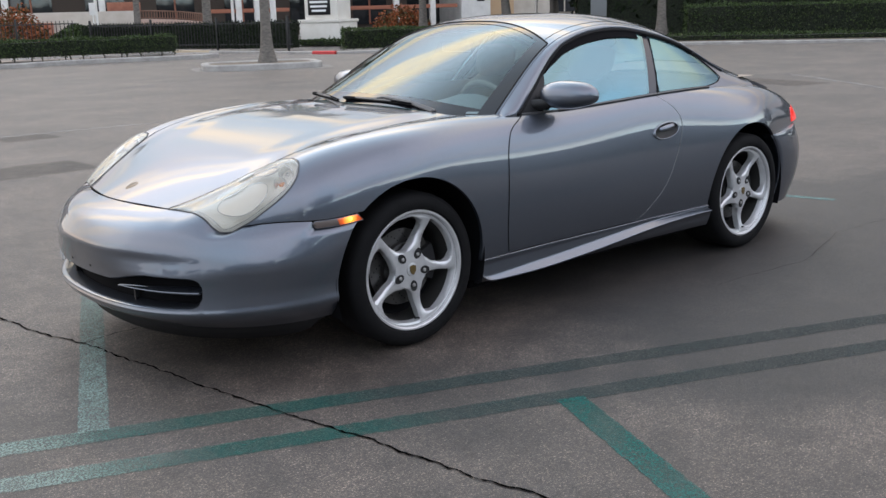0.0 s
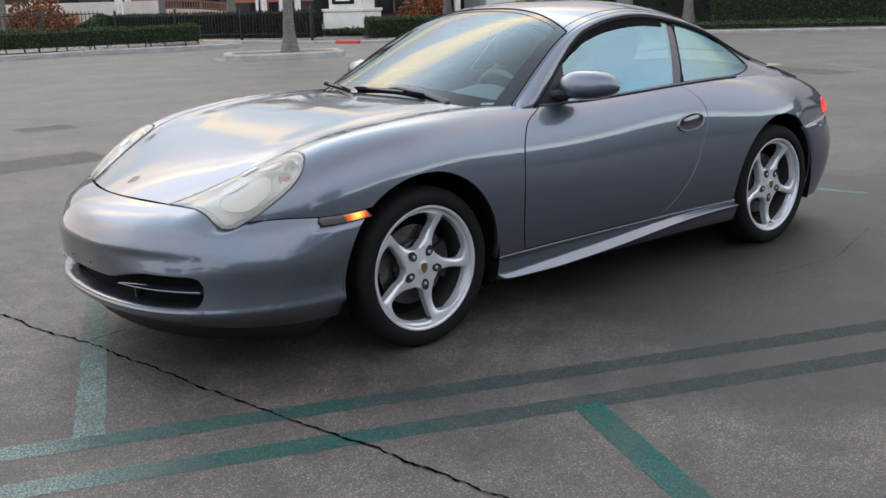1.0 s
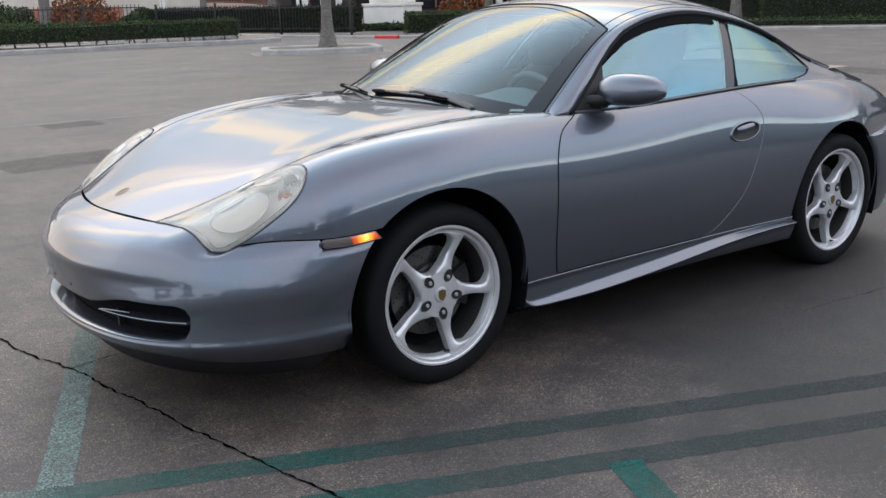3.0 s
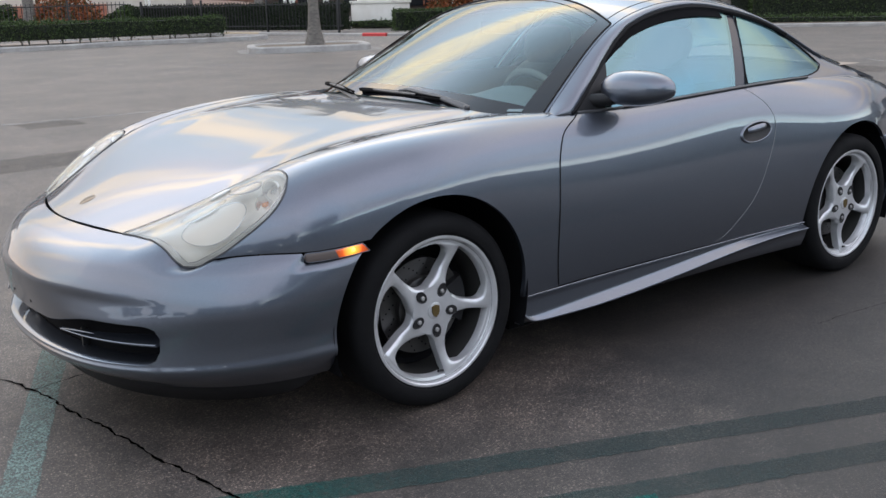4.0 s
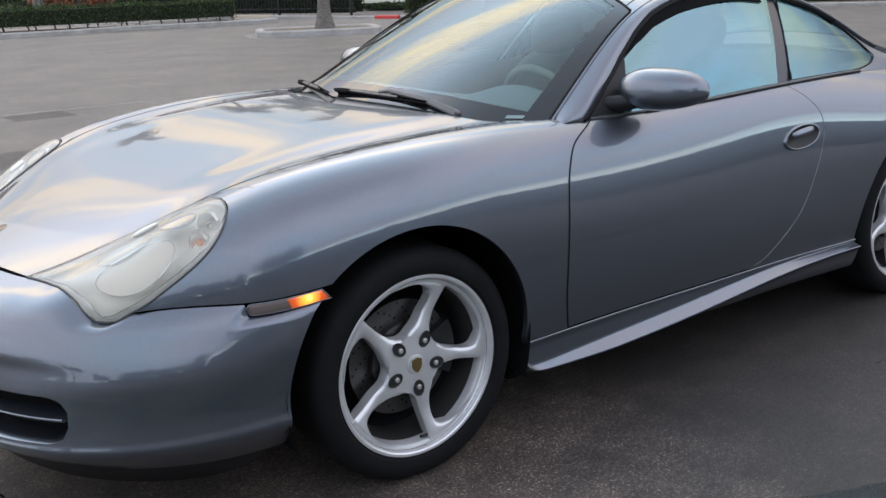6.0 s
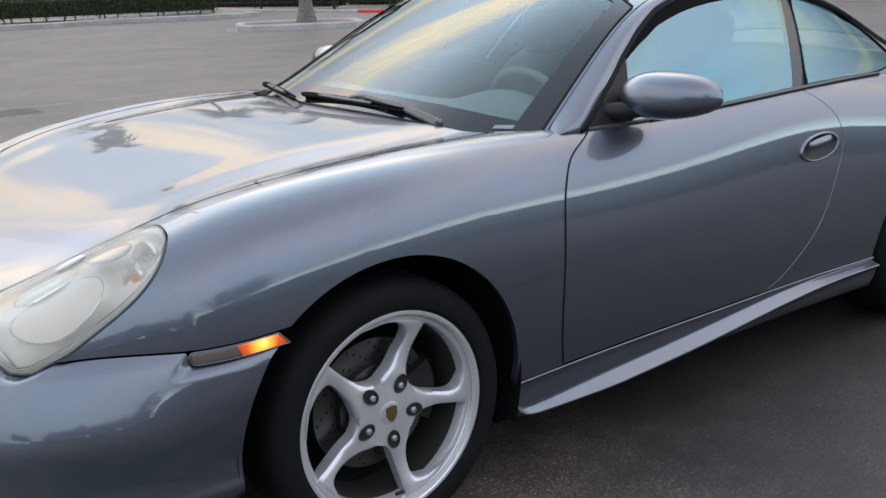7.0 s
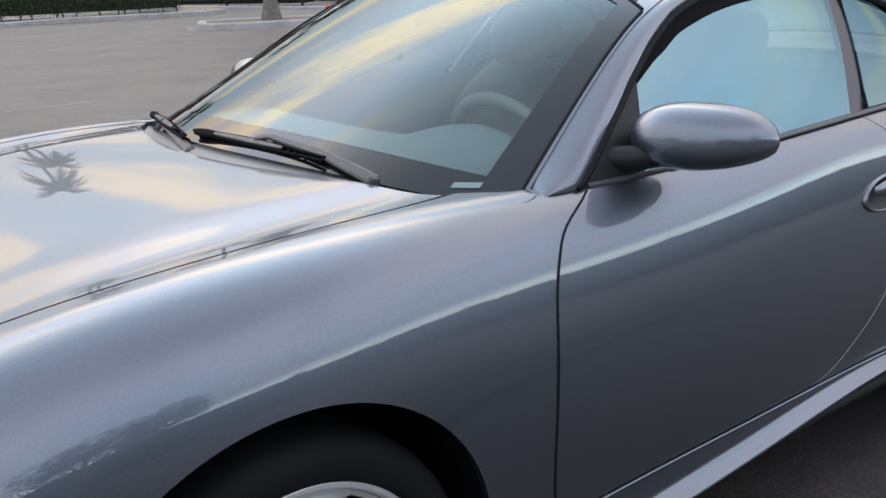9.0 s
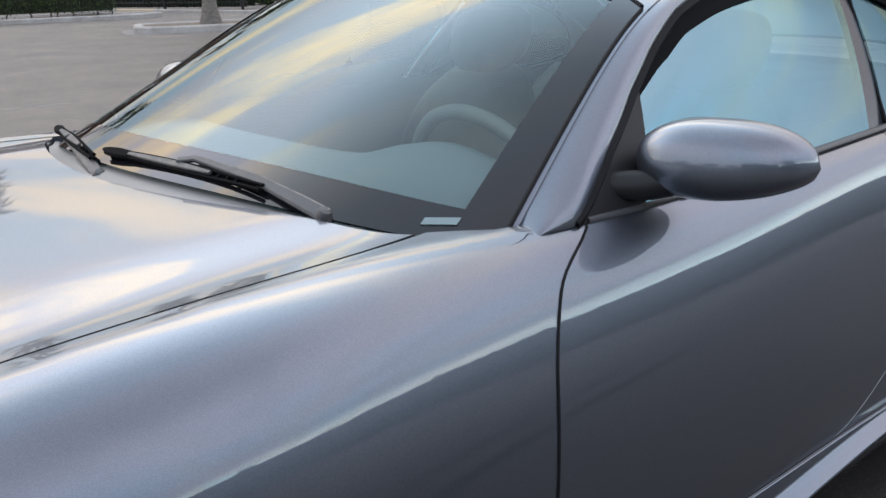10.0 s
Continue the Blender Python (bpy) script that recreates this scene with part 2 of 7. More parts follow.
def sheet(p, skirt=0.014, flip=None, closed=False):
    """Vertices and faces of a grid of points, with its rim folded inwards."""
    p = np.asarray(p, float)
    n, m = p.shape[:2]
    du, dv = np.gradient(p, axis=0), np.gradient(p, axis=1)
    nn = np.cross(du, dv)
    nn /= np.linalg.norm(nn, axis=2, keepdims=True) + 1e-12
    mid = p.reshape(-1, 3).mean(0) - np.array([1.2, 0.0, 0.45])
    if flip is None:
        flip = float((nn.reshape(-1, 3).mean(0) * mid).sum()) < 0
    if flip:
        nn = -nn
    verts = [tuple(v) for v in p.reshape(-1, 3)]
    idx = np.arange(n * m).reshape(n, m)
    faces = [(idx[i, j], idx[i + 1, j], idx[i + 1, j + 1], idx[i, j + 1]) for i in range(n - 1) for j in range(m - 1)]
    if skirt:
        ring = [(i, 0) for i in range(n)] + [(n - 1, j) for j in range(1, m)] + [(i, m - 1) for i in range(n - 2, -1, -1)] + [(0, j) for j in range(m - 2, 0, -1)]
        base = len(verts)
        for i, j in ring:
            verts.append(tuple(p[i, j]))
        for i, j in ring:
            verts.append(tuple(p[i, j] - nn[i, j] * skirt))
        k = len(ring)
        for a in range(k):
            b = (a + 1) % k
            faces.append((base + b, base + a, base + k + a, base + k + b))
    if flip:
        faces = [tuple(reversed(f)) for f in faces]
    return verts, faces


def panel(name, p, mat, parent, label="", skirt=0.014, flip=None):
    return part(name, *sheet(p, skirt, flip), mat, parent, label)


def both(name, p, mat, parent, label="", skirt=0.014, flip=None):
    """A panel on the car's left (negative y) and its mirror image on the right."""
    q = np.asarray(p, float) * np.array([1.0, -1.0, 1.0])
    return panel(name, p, mat, parent, label, skirt, flip), panel(name, q, mat, parent, label, skirt, None if flip is None else not flip)


lin = np.linspace


def smoothstep(a, b, t):
    t = np.clip((t - a) / (b - a), 0, 1)
    return t * t * (3 - 2 * t)


# ---- the car: body surfaces ----
# x runs from the front axle (0) to the rear axle (2.35), the car's left side is at negative y
ARCH, ARCH_Z = 0.372, 0.328
ARCH_FRONT, ARCH_REAR = 0.388, 0.360


def arch_x(a):
    """The front arch is drawn out a little towards the nose."""
    c = np.cos(a)
    return np.where(c > 0, -ARCH_FRONT * c, -ARCH_REAR * c)


hood_mid = curve((-0.92, 0.625), (-0.80, 0.676), (-0.6, 0.750), (-0.3, 0.830), (0.0, 0.882), (0.3, 0.910), (0.6, 0.93), (2.3, 0.95), (2.75, 0.925), (3.0, 0.865), (3.2, 0.79), (3.35, 0.70))
crown_y = curve((-0.92, 0.36), (-0.75, 0.50), (-0.6, 0.585), (-0.42, 0.635), (-0.2, 0.660), (0.1, 0.679), (0.4, 0.688), (0.7, 0.700), (1.2, 0.722), (1.65, 0.725), (2.05, 0.69), (2.4, 0.635), (2.8, 0.60), (3.1, 0.56), (3.35, 0.50))
crown_z = curve((-0.92, 0.585), (-0.75, 0.648), (-0.6, 0.727), (-0.42, 0.810), (-0.2, 0.860), (0.1, 0.889), (0.4, 0.893), (0.7, 0.884), (1.2, 0.890), (1.65, 0.905), (2.05, 0.907), (2.4, 0.894), (2.7, 0.866), (2.95, 0.815), (3.15, 0.745), (3.35, 0.66))
wide_y = curve((-0.92, 0.40), (-0.80, 0.555), (-0.72, 0.645), (-0.62, 0.722), (-0.464, 0.806), (-0.27, 0.842), (0.0, 0.862), (0.35, 0.856), (0.7, 0.846), (1.2, 0.848), (1.65, 0.852), (2.0, 0.870), (2.35, 0.884), (2.55, 0.860), (2.7, 0.818), (2.95, 0.745), (3.15, 0.67), (3.35, 0.55))
wide_z = curve((-0.92, 0.565), (-0.5, 0.575), (-0.25, 0.590), (0.05, 0.610), (0.4, 0.580), (0.8, 0.545), (1.2, 0.528), (1.7, 0.520), (2.05, 0.550), (2.4, 0.590), (2.8, 0.60), (3.35, 0.56))
SILL_Z = 0.292
VALLEY = 0.0100


def sill_y(x):
    return wide_y(x) - 0.030


def full(x):
    """How full the shoulder is: 1 an ellipse, less a squarer curve."""
    x = np.asarray(x, float)
    return 0.96 - 0.11 * np.exp(-(x / 0.42) ** 2) - 0.06 * np.exp(-((x - 2.35) / 0.5) ** 2)


def surf(x, s):
    """The body's left skin: s 0 centre line, 2 crown of the wing or waist line, 3 widest, 4 sill."""
    x, s = np.broadcast_arrays(np.asarray(x, float), np.asarray(s, float))
    zc, yb, zb, ym, zm = hood_mid(x), crown_y(x), crown_z(x), wide_y(x), wide_z(x)
    tau = np.clip(s / 2, 0, 1)
    drop = VALLEY * np.exp(-((tau - 0.855) / 0.115) ** 2) * (0.45 * smoothstep(-0.85, -0.55, x) + 0.55 * smoothstep(-0.40, 0.05, x)) * (1 - smoothstep(0.40, 0.75, x))
    y1, z1 = yb * tau, zc + (zb - zc) * np.where(zb < zc, tau ** 2.2, smoothstep(0.50, 1, tau)) - drop
    phi = np.clip(s - 2, 0, 1) * math.pi / 2
    pw = full(x)
    y2, z2 = yb + (ym - yb) * np.sin(phi) ** pw, zm + (zb - zm) * np.cos(phi) ** pw
    k = np.clip(s - 3, 0, 2)
    y3, z3 = ym - (ym - sill_y(x)) * k ** 2, zm + (SILL_Z - zm) * k
    y = np.where(s <= 2, y1, np.where(s <= 3, y2, y3))
    z = np.where(s <= 2, z1, np.where(s <= 3, z2, z3))
    return np.stack([x, -y, z], -1)


def s_at_z(x, z):
    zb, zm = crown_z(x), wide_z(x)
    c = np.clip((z - zm) / (zb - zm), 0, 1) ** (1 / full(x))
    return np.where(z >= zm, 2 + np.arccos(c) * 2 / math.pi, 3 + (zm - z) / (zm - SILL_Z))


def s_at_y(x, y):
    yb, ym = crown_y(x), wide_y(x)
    return np.where(y <= yb, 2 * y / yb, 2 + np.arcsin(np.clip((y - yb) / (ym - yb), 0, 1) ** (1 / full(x))) * 2 / math.pi)


def skin_z(x, z):
    return surf(x, s_at_z(np.asarray(x, float), np.asarray(z, float)))


def skin_y(x, y):
    return surf(x, s_at_y(np.asarray(x, float), np.asarray(y, float)))


hood_edge = curve((-0.83, 0.365), (-0.70, 0.447), (-0.58, 0.512), (-0.42, 0.573), (-0.2, 0.618), (0.0, 0.645), (0.12, 0.655), (0.25, 0.658), (0.36, 0.650), (0.45, 0.635))
rail_y = curve((0.25, 0.80), (0.57, 0.708), (0.80, 0.642), (1.03, 0.586), (1.25, 0.560), (1.5, 0.547), (1.8, 0.545), (2.1, 0.565), (2.4, 0.605), (2.8, 0.60), (3.1, 0.56))
rail_z = curve((0.25, 0.655), (0.57, 0.876), (0.80, 1.030), (1.03, 1.160), (1.25, 1.224), (1.5, 1.246), (1.8, 1.210), (2.1, 1.122), (2.4, 0.975), (2.8, 0.872), (3.1, 0.79))
roof_z = curve((0.30, 0.912), (0.6, 1.058), (0.9, 1.192), (1.12, 1.270), (1.30, 1.297), (1.5, 1.305), (1.8, 1.288), (2.1, 1.225), (2.45, 1.105), (2.75, 0.980), (3.0, 0.89), (3.2, 0.80))


def cabin(x, q):
    """The glasshouse skin: q 0 centre line, 1 the rail above the side windows."""
    x, q = np.broadcast_arrays(np.asarray(x, float), np.asarray(q, float))
    p = 2.5 + 0.5 * smoothstep(0.9, 1.3, x) - 0.6 * smoothstep(2.0, 2.6, x)
    return np.stack([x, -q * rail_y(x), rail_z(x) + (roof_z(x) - rail_z(x)) * (1 - np.abs(q) ** p)], -1)


def waist(x):
    return 2.16 + 0.0 * np.asarray(x, float)


car = tagged(new("sports_car"), "grey metallic two-door sports coupe parked on faded stall lines", "car")

# bonnet
G = 0.0022
sg, e = lin(-1, 1, 49)[None, :], lin(0, 1, 60)[:, None]
hx = (-0.885 + 0.065 * sg ** 2) * (1 - e) + (0.275 + 0.170 * sg ** 2) * e
hy = sg * (hood_edge(hx) - G)
hp = skin_y(hx, np.abs(hy))
hp[..., 1] = -hy
panel("hood", hp, PAINT, car)

# headlamps
def on_y(x, y):
    return x, float(s_at_y(np.array(x), np.array(y)))


def on_z(x, z):
    return x, float(s_at_z(np.array(x), np.array(z)))


inner = path(on_y(-0.822, 0.370), on_y(-0.70, 0.449), on_y(-0.58, 0.512), on_y(-0.505, 0.548))
outer = path(on_z(-0.746, 0.571), on_z(-0.725, 0.570), on_z(-0.700, 0.580), on_z(-0.661, 0.604), on_z(-0.609, 0.641), on_z(-0.536, 0.695), on_z(-0.488, 0.738), on_z(-0.452, 0.778), on_z(-0.440, 0.792))
front = path(on_y(-0.822, 0.370), on_y(-0.795, 0.450), on_z(-0.780, 0.627), on_z(-0.769, 0.607), on_z(-0.760, 0.587), on_z(-0.746, 0.571))
rear = path(on_y(-0.505, 0.548), on_y(-0.462, 0.572), on_y(-0.437, 0.604), on_y(-0.431, 0.648), on_z(-0.440, 0.792))


def coons(c0, c1, d0, d1, n, m):
    """Fills four border curves: c0, c1 along u, d0, d1 along v."""
    u, v = lin(0, 1, n), lin(0, 1, m)
    a, b, c, d = c0(u)[:, None], c1(u)[:, None], d0(v)[None], d1(v)[None]
    uu, vv = u[:, None, None], v[None, :, None]
    k = c0(np.array([0, 1.0])), c1(np.array([0, 1.0]))
    return (1 - vv) * a + vv * b + (1 - uu) * c + uu * d - ((1 - uu) * (1 - vv) * k[0][0] + uu * (1 - vv) * k[0][1] + (1 - uu) * vv * k[1][0] + uu * vv * k[1][1])


lamp_plan = coons(inner, outer, front, rear, 40, 24)
lu, lv = lin(0, 1, 40)[:, None], lin(0, 1, 24)[None, :]
bulge = 0.012 * (16 * lu * (1 - lu) * lv * (1 - lv)) ** 0.5


def swell(p, h):
    du, dv = np.gradient(p, axis=0), np.gradient(p, axis=1)
    n = np.cross(du, dv)
    n /= np.linalg.norm(n, axis=2, keepdims=True) + 1e-12
    n *= np.sign(n[n.shape[0] // 2, n.shape[1] // 2, 2])
    return p + n * np.asarray(h)[..., None]


lamp_skin = surf(lamp_plan[..., 0], lamp_plan[..., 1])
lamp_lens = swell(lamp_skin, bulge + 0.002)

# front wings: from the lamp, the bonnet seam and the pillar down to the bumper seam, the arch and the sill
def seam_z(x):
    return curve((-0.70, 0.585), (-0.66, 0.592), (-0.60, 0.597), (-0.53, 0.597), (-0.46, 0.594), (-0.25, 0.604))(x)


top_plan = path(on_z(-0.682, 0.593), on_z(-0.658, 0.607), on_z(-0.606, 0.644), on_z(-0.533, 0.698), on_z(-0.485, 0.741), on_z(-0.448, 0.781), on_z(-0.436, 0.794), on_y(-0.427, 0.648), on_y(-0.432, 0.601), on_y(-0.458, 0.573), on_y(-0.488, 0.5535))
tp1 = top_plan(lin(0, 1, 54))
tx2 = lin(-0.475, 0.450, 46)
tp2 = np.stack([tx2, hood_edge(tx2) + G], -1)
tx3 = lin(0.463, 0.678, 12)
tp3 = np.stack([tx3, curve((0.450, 0.637), (0.49, 0.668), (0.54, 0.696), (0.60, 0.704), (0.68, 0.700))(tx3)], -1)
tp = np.concatenate([tp1, tp2, tp3])
n1 = len(tp1)
bx1 = np.interp(lin(0, 1, n1), [0, 0.66, 1], [-0.680, -0.405, -0.292])
bz1 = seam_z(bx1) + G
ang = lin(0, 1, len(tp2))
a0 = math.asin((0.606 - ARCH_Z) / ARCH)
# the arch from its front corner to the sill, with a straight lead in
lead = 5
bx2 = np.concatenate([lin(-0.288, float(arch_x(a0)), lead), arch_x(lin(a0, math.pi + 0.10, len(tp2) - lead + 1)[1:])])
bz2 = np.concatenate([seam_z(lin(-0.288, float(arch_x(a0)), lead)) + G, ARCH_Z + ARCH * np.sin(lin(a0, math.pi + 0.10, len(tp2) - lead + 1)[1:])])
bx3 = lin(0.372, 0.530, len(tp3))
bz3 = np.full(len(tp3), SILL_Z + 0.003)
bx, bz = np.concatenate([bx1, bx2, bx3]), np.concatenate([bz1, bz2, bz3])
s_top, s_bot = np.concatenate([tp1[:, 1], s_at_y(tp[n1:, 0], tp[n1:, 1])]), s_at_z(bx, bz)
v = lin(0, 1, 30)
col = np.arange(len(tp))
swift = smoothstep(0.55 * n1, 0.72 * n1, col) * (1 - smoothstep(n1 - 2, n1 + 14, col))
slow = smoothstep(n1 + 26, n1 + 38, col) * (1 - smoothstep(n1 + 46, n1 + 54, col))
v_x = v[None, :] ** (1 - 0.72 * swift + 0.9 * slow)[:, None]
gx = tp[:, :1] * (1 - v_x) + bx[:, None] * v_x
gs = s_top[:, None] * (1 - v) + s_bot[:, None] * v
# its rear border follows the door gap
gap_x = curve((0.28, 0.535), (0.38, 0.513), (0.53, 0.506), (0.67, 0.514), (0.75, 0.532), (0.80, 0.560), (0.835, 0.600), (0.868, 0.680))
for _ in range(8):
    ez = surf(gx[-1], gs[-1])[..., 2]
    ex = gap_x(ez) - G
    ez2 = ez
    gs_end = s_at_z(ex, ez2)
    off_x, off_s = ex - gx[-1], gs_end - gs[-1]
    w_ = np.clip((np.arange(len(gx)) - (len(gx) - 24)) / 23.0, 0, 1)[:, None] ** 1.3
    gx, gs = gx + off_x[None] * w_, gs + off_s[None] * w_
both("front_fender", surf(gx, gs), PAINT, car)

# doors
door_back = path((0.935, 1.50), (0.905, 1.595), (0.880, 1.647), (0.846, 1.697), (0.81, 1.734), (0.76, 1.754), (0.685, 1.737), (0.59, 1.694), (0.45, 1.613), (0.367, 1.525), (0.312, 1.445), (0.293, 1.36))
db = door_back(lin(0, 1, 60))
db_x = lambda z: np.interp(-z, -db[:, 0], db[:, 1])
zz = np.concatenate([lin(0, 0.8, 36), lin(0.8, 1, 16)[1:]])[None, :]
uu = lin(0, 1, 44)[:, None]
z_top = lambda x: surf(x, waist(x))[..., 2]
dz_ = 0.885 * (1 - zz) + 0.297 * zz
dx_ = (gap_x(dz_) + G) * (1 - uu) + (db_x(dz_) - G) * uu
for _ in range(6):
    dz_ = z_top(dx_) * (1 - zz) + 0.297 * zz
    dx_ = (gap_x(np.minimum(dz_, 0.875)) + G) * (1 - uu) + (db_x(dz_) - G) * uu
door_p = skin_z(dx_, dz_)
both("door", door_p, PAINT, car)

tail_seam = curve((2.60, 0.606), (2.85, 0.618), (3.0, 0.626), (3.25, 0.632))
# rear quarters: from the door's edge round the arch to the tail
qb = np.concatenate([np.stack([lin(1.37, 1.98, 14), np.full(14, SILL_Z + 0.003)], -1),
                     np.stack([2.35 - ARCH_REAR * np.cos(lin(-0.10, math.pi - a0 + 0.01, 44)), ARCH_Z + ARCH * np.sin(lin(-0.10, math.pi - a0 + 0.01, 44))], -1),
                     np.stack([lin(2.62, 3.22, 18), tail_seam(lin(2.62, 3.22, 18))], -1)])
q_top_x = np.concatenate([lin(1.64, 1.64, 1), lin(1.66, 3.22, len(qb) - 1)])
q_top_s = np.where(q_top_x < 2.42, 2.16, 2.16 - 0.5 * smoothstep(2.42, 2.7, q_top_x))
s_qb = s_at_z(qb[:, 0], qb[:, 1])
v = lin(0, 1, 34)
q_col = np.arange(len(qb))
q_slow = smoothstep(6, 15, q_col) * (1 - smoothstep(20, 32, q_col))
vq = v[None, :] ** (1 - 0.35 * q_slow)[:, None]
qx = q_top_x[:, None] * (1 - vq) + qb[:, :1] * vq
qs = q_top_s[:, None] * (1 - v) + s_qb[:, None] * v
# the front border follows the door's rear edge
de_z = lin(0, 1, 34) * (SILL_Z + 0.003 - z_top(1.64)) + z_top(1.64)
de_x = db_x(de_z) + G
de_s = s_at_z(de_x, de_z)
fade = np.clip(1 - np.arange(len(qb)) / 13.0, 0, 1)[:, None] ** 1.5
qx = qx * (1 - fade) + (de_x[None, :] + (qx - qx[:1])) * fade
qs = qs * (1 - fade) + (de_s[None, :] + (qs - qs[:1])) * fade
both("rear_quarter", surf(qx, qs), PAINT, car)

# engine lid and tail
e = lin(2.60, 3.24, 30)[:, None]
dy = lin(-1, 1, 41)[None, :]
dp = surf(e + 0 * dy, 1.66 * np.abs(dy))
dp[..., 1] *= -np.sign(dy)
panel("engine_lid", dp, PAINT, car)

# roof with its pillars
qr = lin(-1, 1, 51)[None, :]
rx = (1.125 - 0.085 * qr ** 2) * (1 - lin(0, 1, 50)[:, None]) + (2.08 + 0.02 * qr ** 2) * lin(0, 1, 50)[:, None]
rp = cabin(rx, qr)
panel("roof", rp, PAINT, car)
ws_q = 0.985
ax = lin(0.470, 1.06, 34)[:, None]
aq = lin(0, 1, 6)[None, :]
ap = cabin(ax, ws_q + (1.0 - ws_q) * aq)
both("windshield_pillar", ap, PAINT, car)
cx = lin(2.10, 2.95, 30)[:, None]
cq = lin(0.80, 1.0, 10)[None, :]
both("rear_pillar", cabin(cx, cq), PAINT, car)

# seam between the roof skin and its side frames
sx_ = lin(1.055, 2.06, 40)
for sgn in (1, -1):
    tube("roof_seam", [tuple(q) for q in cabin(sx_, 0.93 + 0 * sx_) * np.array([1, sgn, 1]) + np.array([0, 0, -0.0008])], 0.0022, DARK, car, "", 6)

# windshield and rear window
wx = lin(0, 1, 40)[:, None]
wq = lin(-0.982, 0.982, 45)[None, :]
w_bottom = 0.315 + 0.215 * (np.abs(wq) / 0.982) ** 2.2
w_top = 1.12 - 0.085 * wq ** 2
wsp = cabin(w_bottom * (1 - wx) + w_top * wx, wq)
panel("windshield", wsp, WINDSHIELD, car, skirt=0.004)
bx_ = lin(0, 1, 24)[:, None]
bq = lin(-0.795, 0.795, 31)[None, :]
rw = cabin((2.085 + 0.02 * bq ** 2) * (1 - bx_) + (2.72 - 0.05 * bq ** 2) * bx_, bq)
panel("rear_window", rw, SIDEGLASS, car, skirt=0.004)

# side windows between the waist and the rail
def side(x, h):
    x, h = np.broadcast_arrays(np.asarray(x, float), np.asarray(h, float))
    a, b = surf(x, waist(x)), cabin(x, np.ones_like(x))
    p = a * (1 - h[..., None]) + b * h[..., None]
    p[..., 1] += 0.010 - 0.05 * h * (1 - h)
    return p


def frame_h(x):
    """How high up the side the painted frame begins, 0 at the waist and 1 at the rail."""
    return np.clip(np.interp(x, [0.60, 0.665, 0.70, 0.74, 0.80, 0.90, 1.0, 1.1, 1.25, 1.6, 2.4], [0.0, 0.02, 0.24, 0.42, 0.59, 0.745, 0.84, 0.90, 0.925, 0.94, 0.94]), 0, 1)


fx_ = lin(0.530, 2.42, 114)[:, None]
fr_ = lin(0, 1, 11)[None, :]
fh_ = frame_h(fx_) + (1.0 - frame_h(fx_)) * fr_
round_ = np.array([-0.15, -0.75, 0.55]) * (0.010 * np.sin(math.pi * fr_ ** 0.8) * smoothstep(0.58, 0.74, fx_))[..., None]
sink = (0.012 * (1 - smoothstep(0.555, 0.615, fx_)))[..., None] * np.array([0, 0.6, -1.0])
both("roof_frame", side(fx_, fh_) + np.array([0, -0.012, 0]) * (1 - fr_[..., None] ** 2) + round_ + sink, PAINT, car)
sw_h = lin(0.03, 0.90, 16)[None, :]
sw_u = lin(0, 1, 30)[:, None]
sw_x = (0.824 + 0.100 * sw_h) * (1 - sw_u) + (1.588 + 0.190 * sw_h) * sw_u
sw_h = sw_h * np.minimum(1, (frame_h(sw_x) - 0.02) / 0.90)
both("side_window", side(sw_x, sw_h), SIDEGLASS, car, "tinted glass with sky reflections", skirt=0.004)
qw = lin(0, 1, 30)[:, None]
qh = lin(-1, 1, 16)[None, :]
q_end = 1 - np.sqrt(np.clip(1 - np.clip((qw - 0.60) / 0.38, 0, 1) ** 2.2, 0, 1))
q_lo, q_hi = 0.03 + 0.36 * q_end, 0.90 - 0.49 * q_end
qwh = (q_lo + q_hi) / 2 + (q_hi - q_lo) / 2 * qh
qwx = 1.668 + 0.640 * qw + 0.165 * qwh * (1 - qw)
both("quarter_window", side(qwx, qwh), SIDEGLASS, car, skirt=0.004)

# painted pillar behind the quarter window
ph_ = lin(0.0, 1.0, 31)[None, :]
pe_ = np.clip(np.where(ph_ < 0.40, (ph_ - 0.03) / 0.36, (0.90 - ph_) / 0.49), 0, 1)
pq_ = np.where((ph_ < 0.03) | (ph_ > 0.90), 0.60, 0.60 + 0.38 * np.clip(1 - (1 - pe_) ** 2, 0, 1) ** (1 / 2.2))
px_ = 1.668 + 0.640 * pq_ + 0.165 * ph_ * (1 - pq_)
pu_ = lin(0, 1, 16)[:, None]
both("rear_side_pillar", side(px_ * (1 - pu_) + 2.66 * pu_, ph_ + 0 * pu_) + np.array([0, -0.004, 0]), PAINT, car)

# front bumper: level curves from the tuck under the lip up to the bonnet seam
# (height at the middle, height at the arch, front, half width, depth of the groove over the intakes)
ROWS = ((0.210, 0.212, -0.925, 0.782, 0.0), (0.243, 0.250, -0.984, 0.816, 0.0), (0.270, 0.286, -1.004, 0.838, 0.0), (0.287, 0.318, -1.001, 0.836, 0.0),
        (0.330, 0.352, -0.998, 0.836, 0.0), (0.380, 0.385, -0.998, 0.840, 0.0), (0.412, 0.414, -1.002, 0.844, 0.0), (0.440, 0.440, -1.008, 0.847, 0.009),
        (0.470, 0.466, -1.013, 0.849, 0.014), (0.502, 0.495, -1.017, 0.850, 0.007), (0.540, 0.535, -1.000, 0.848, 0.0))
NT = 220


def even(p, n):
    t = np.concatenate([[0], np.cumsum(np.linalg.norm(np.diff(p, axis=0), axis=1))])
    u = lin(0, t[-1], n)
    return np.stack([np.interp(u, t, p[:, k]) for k in range(3)], -1)


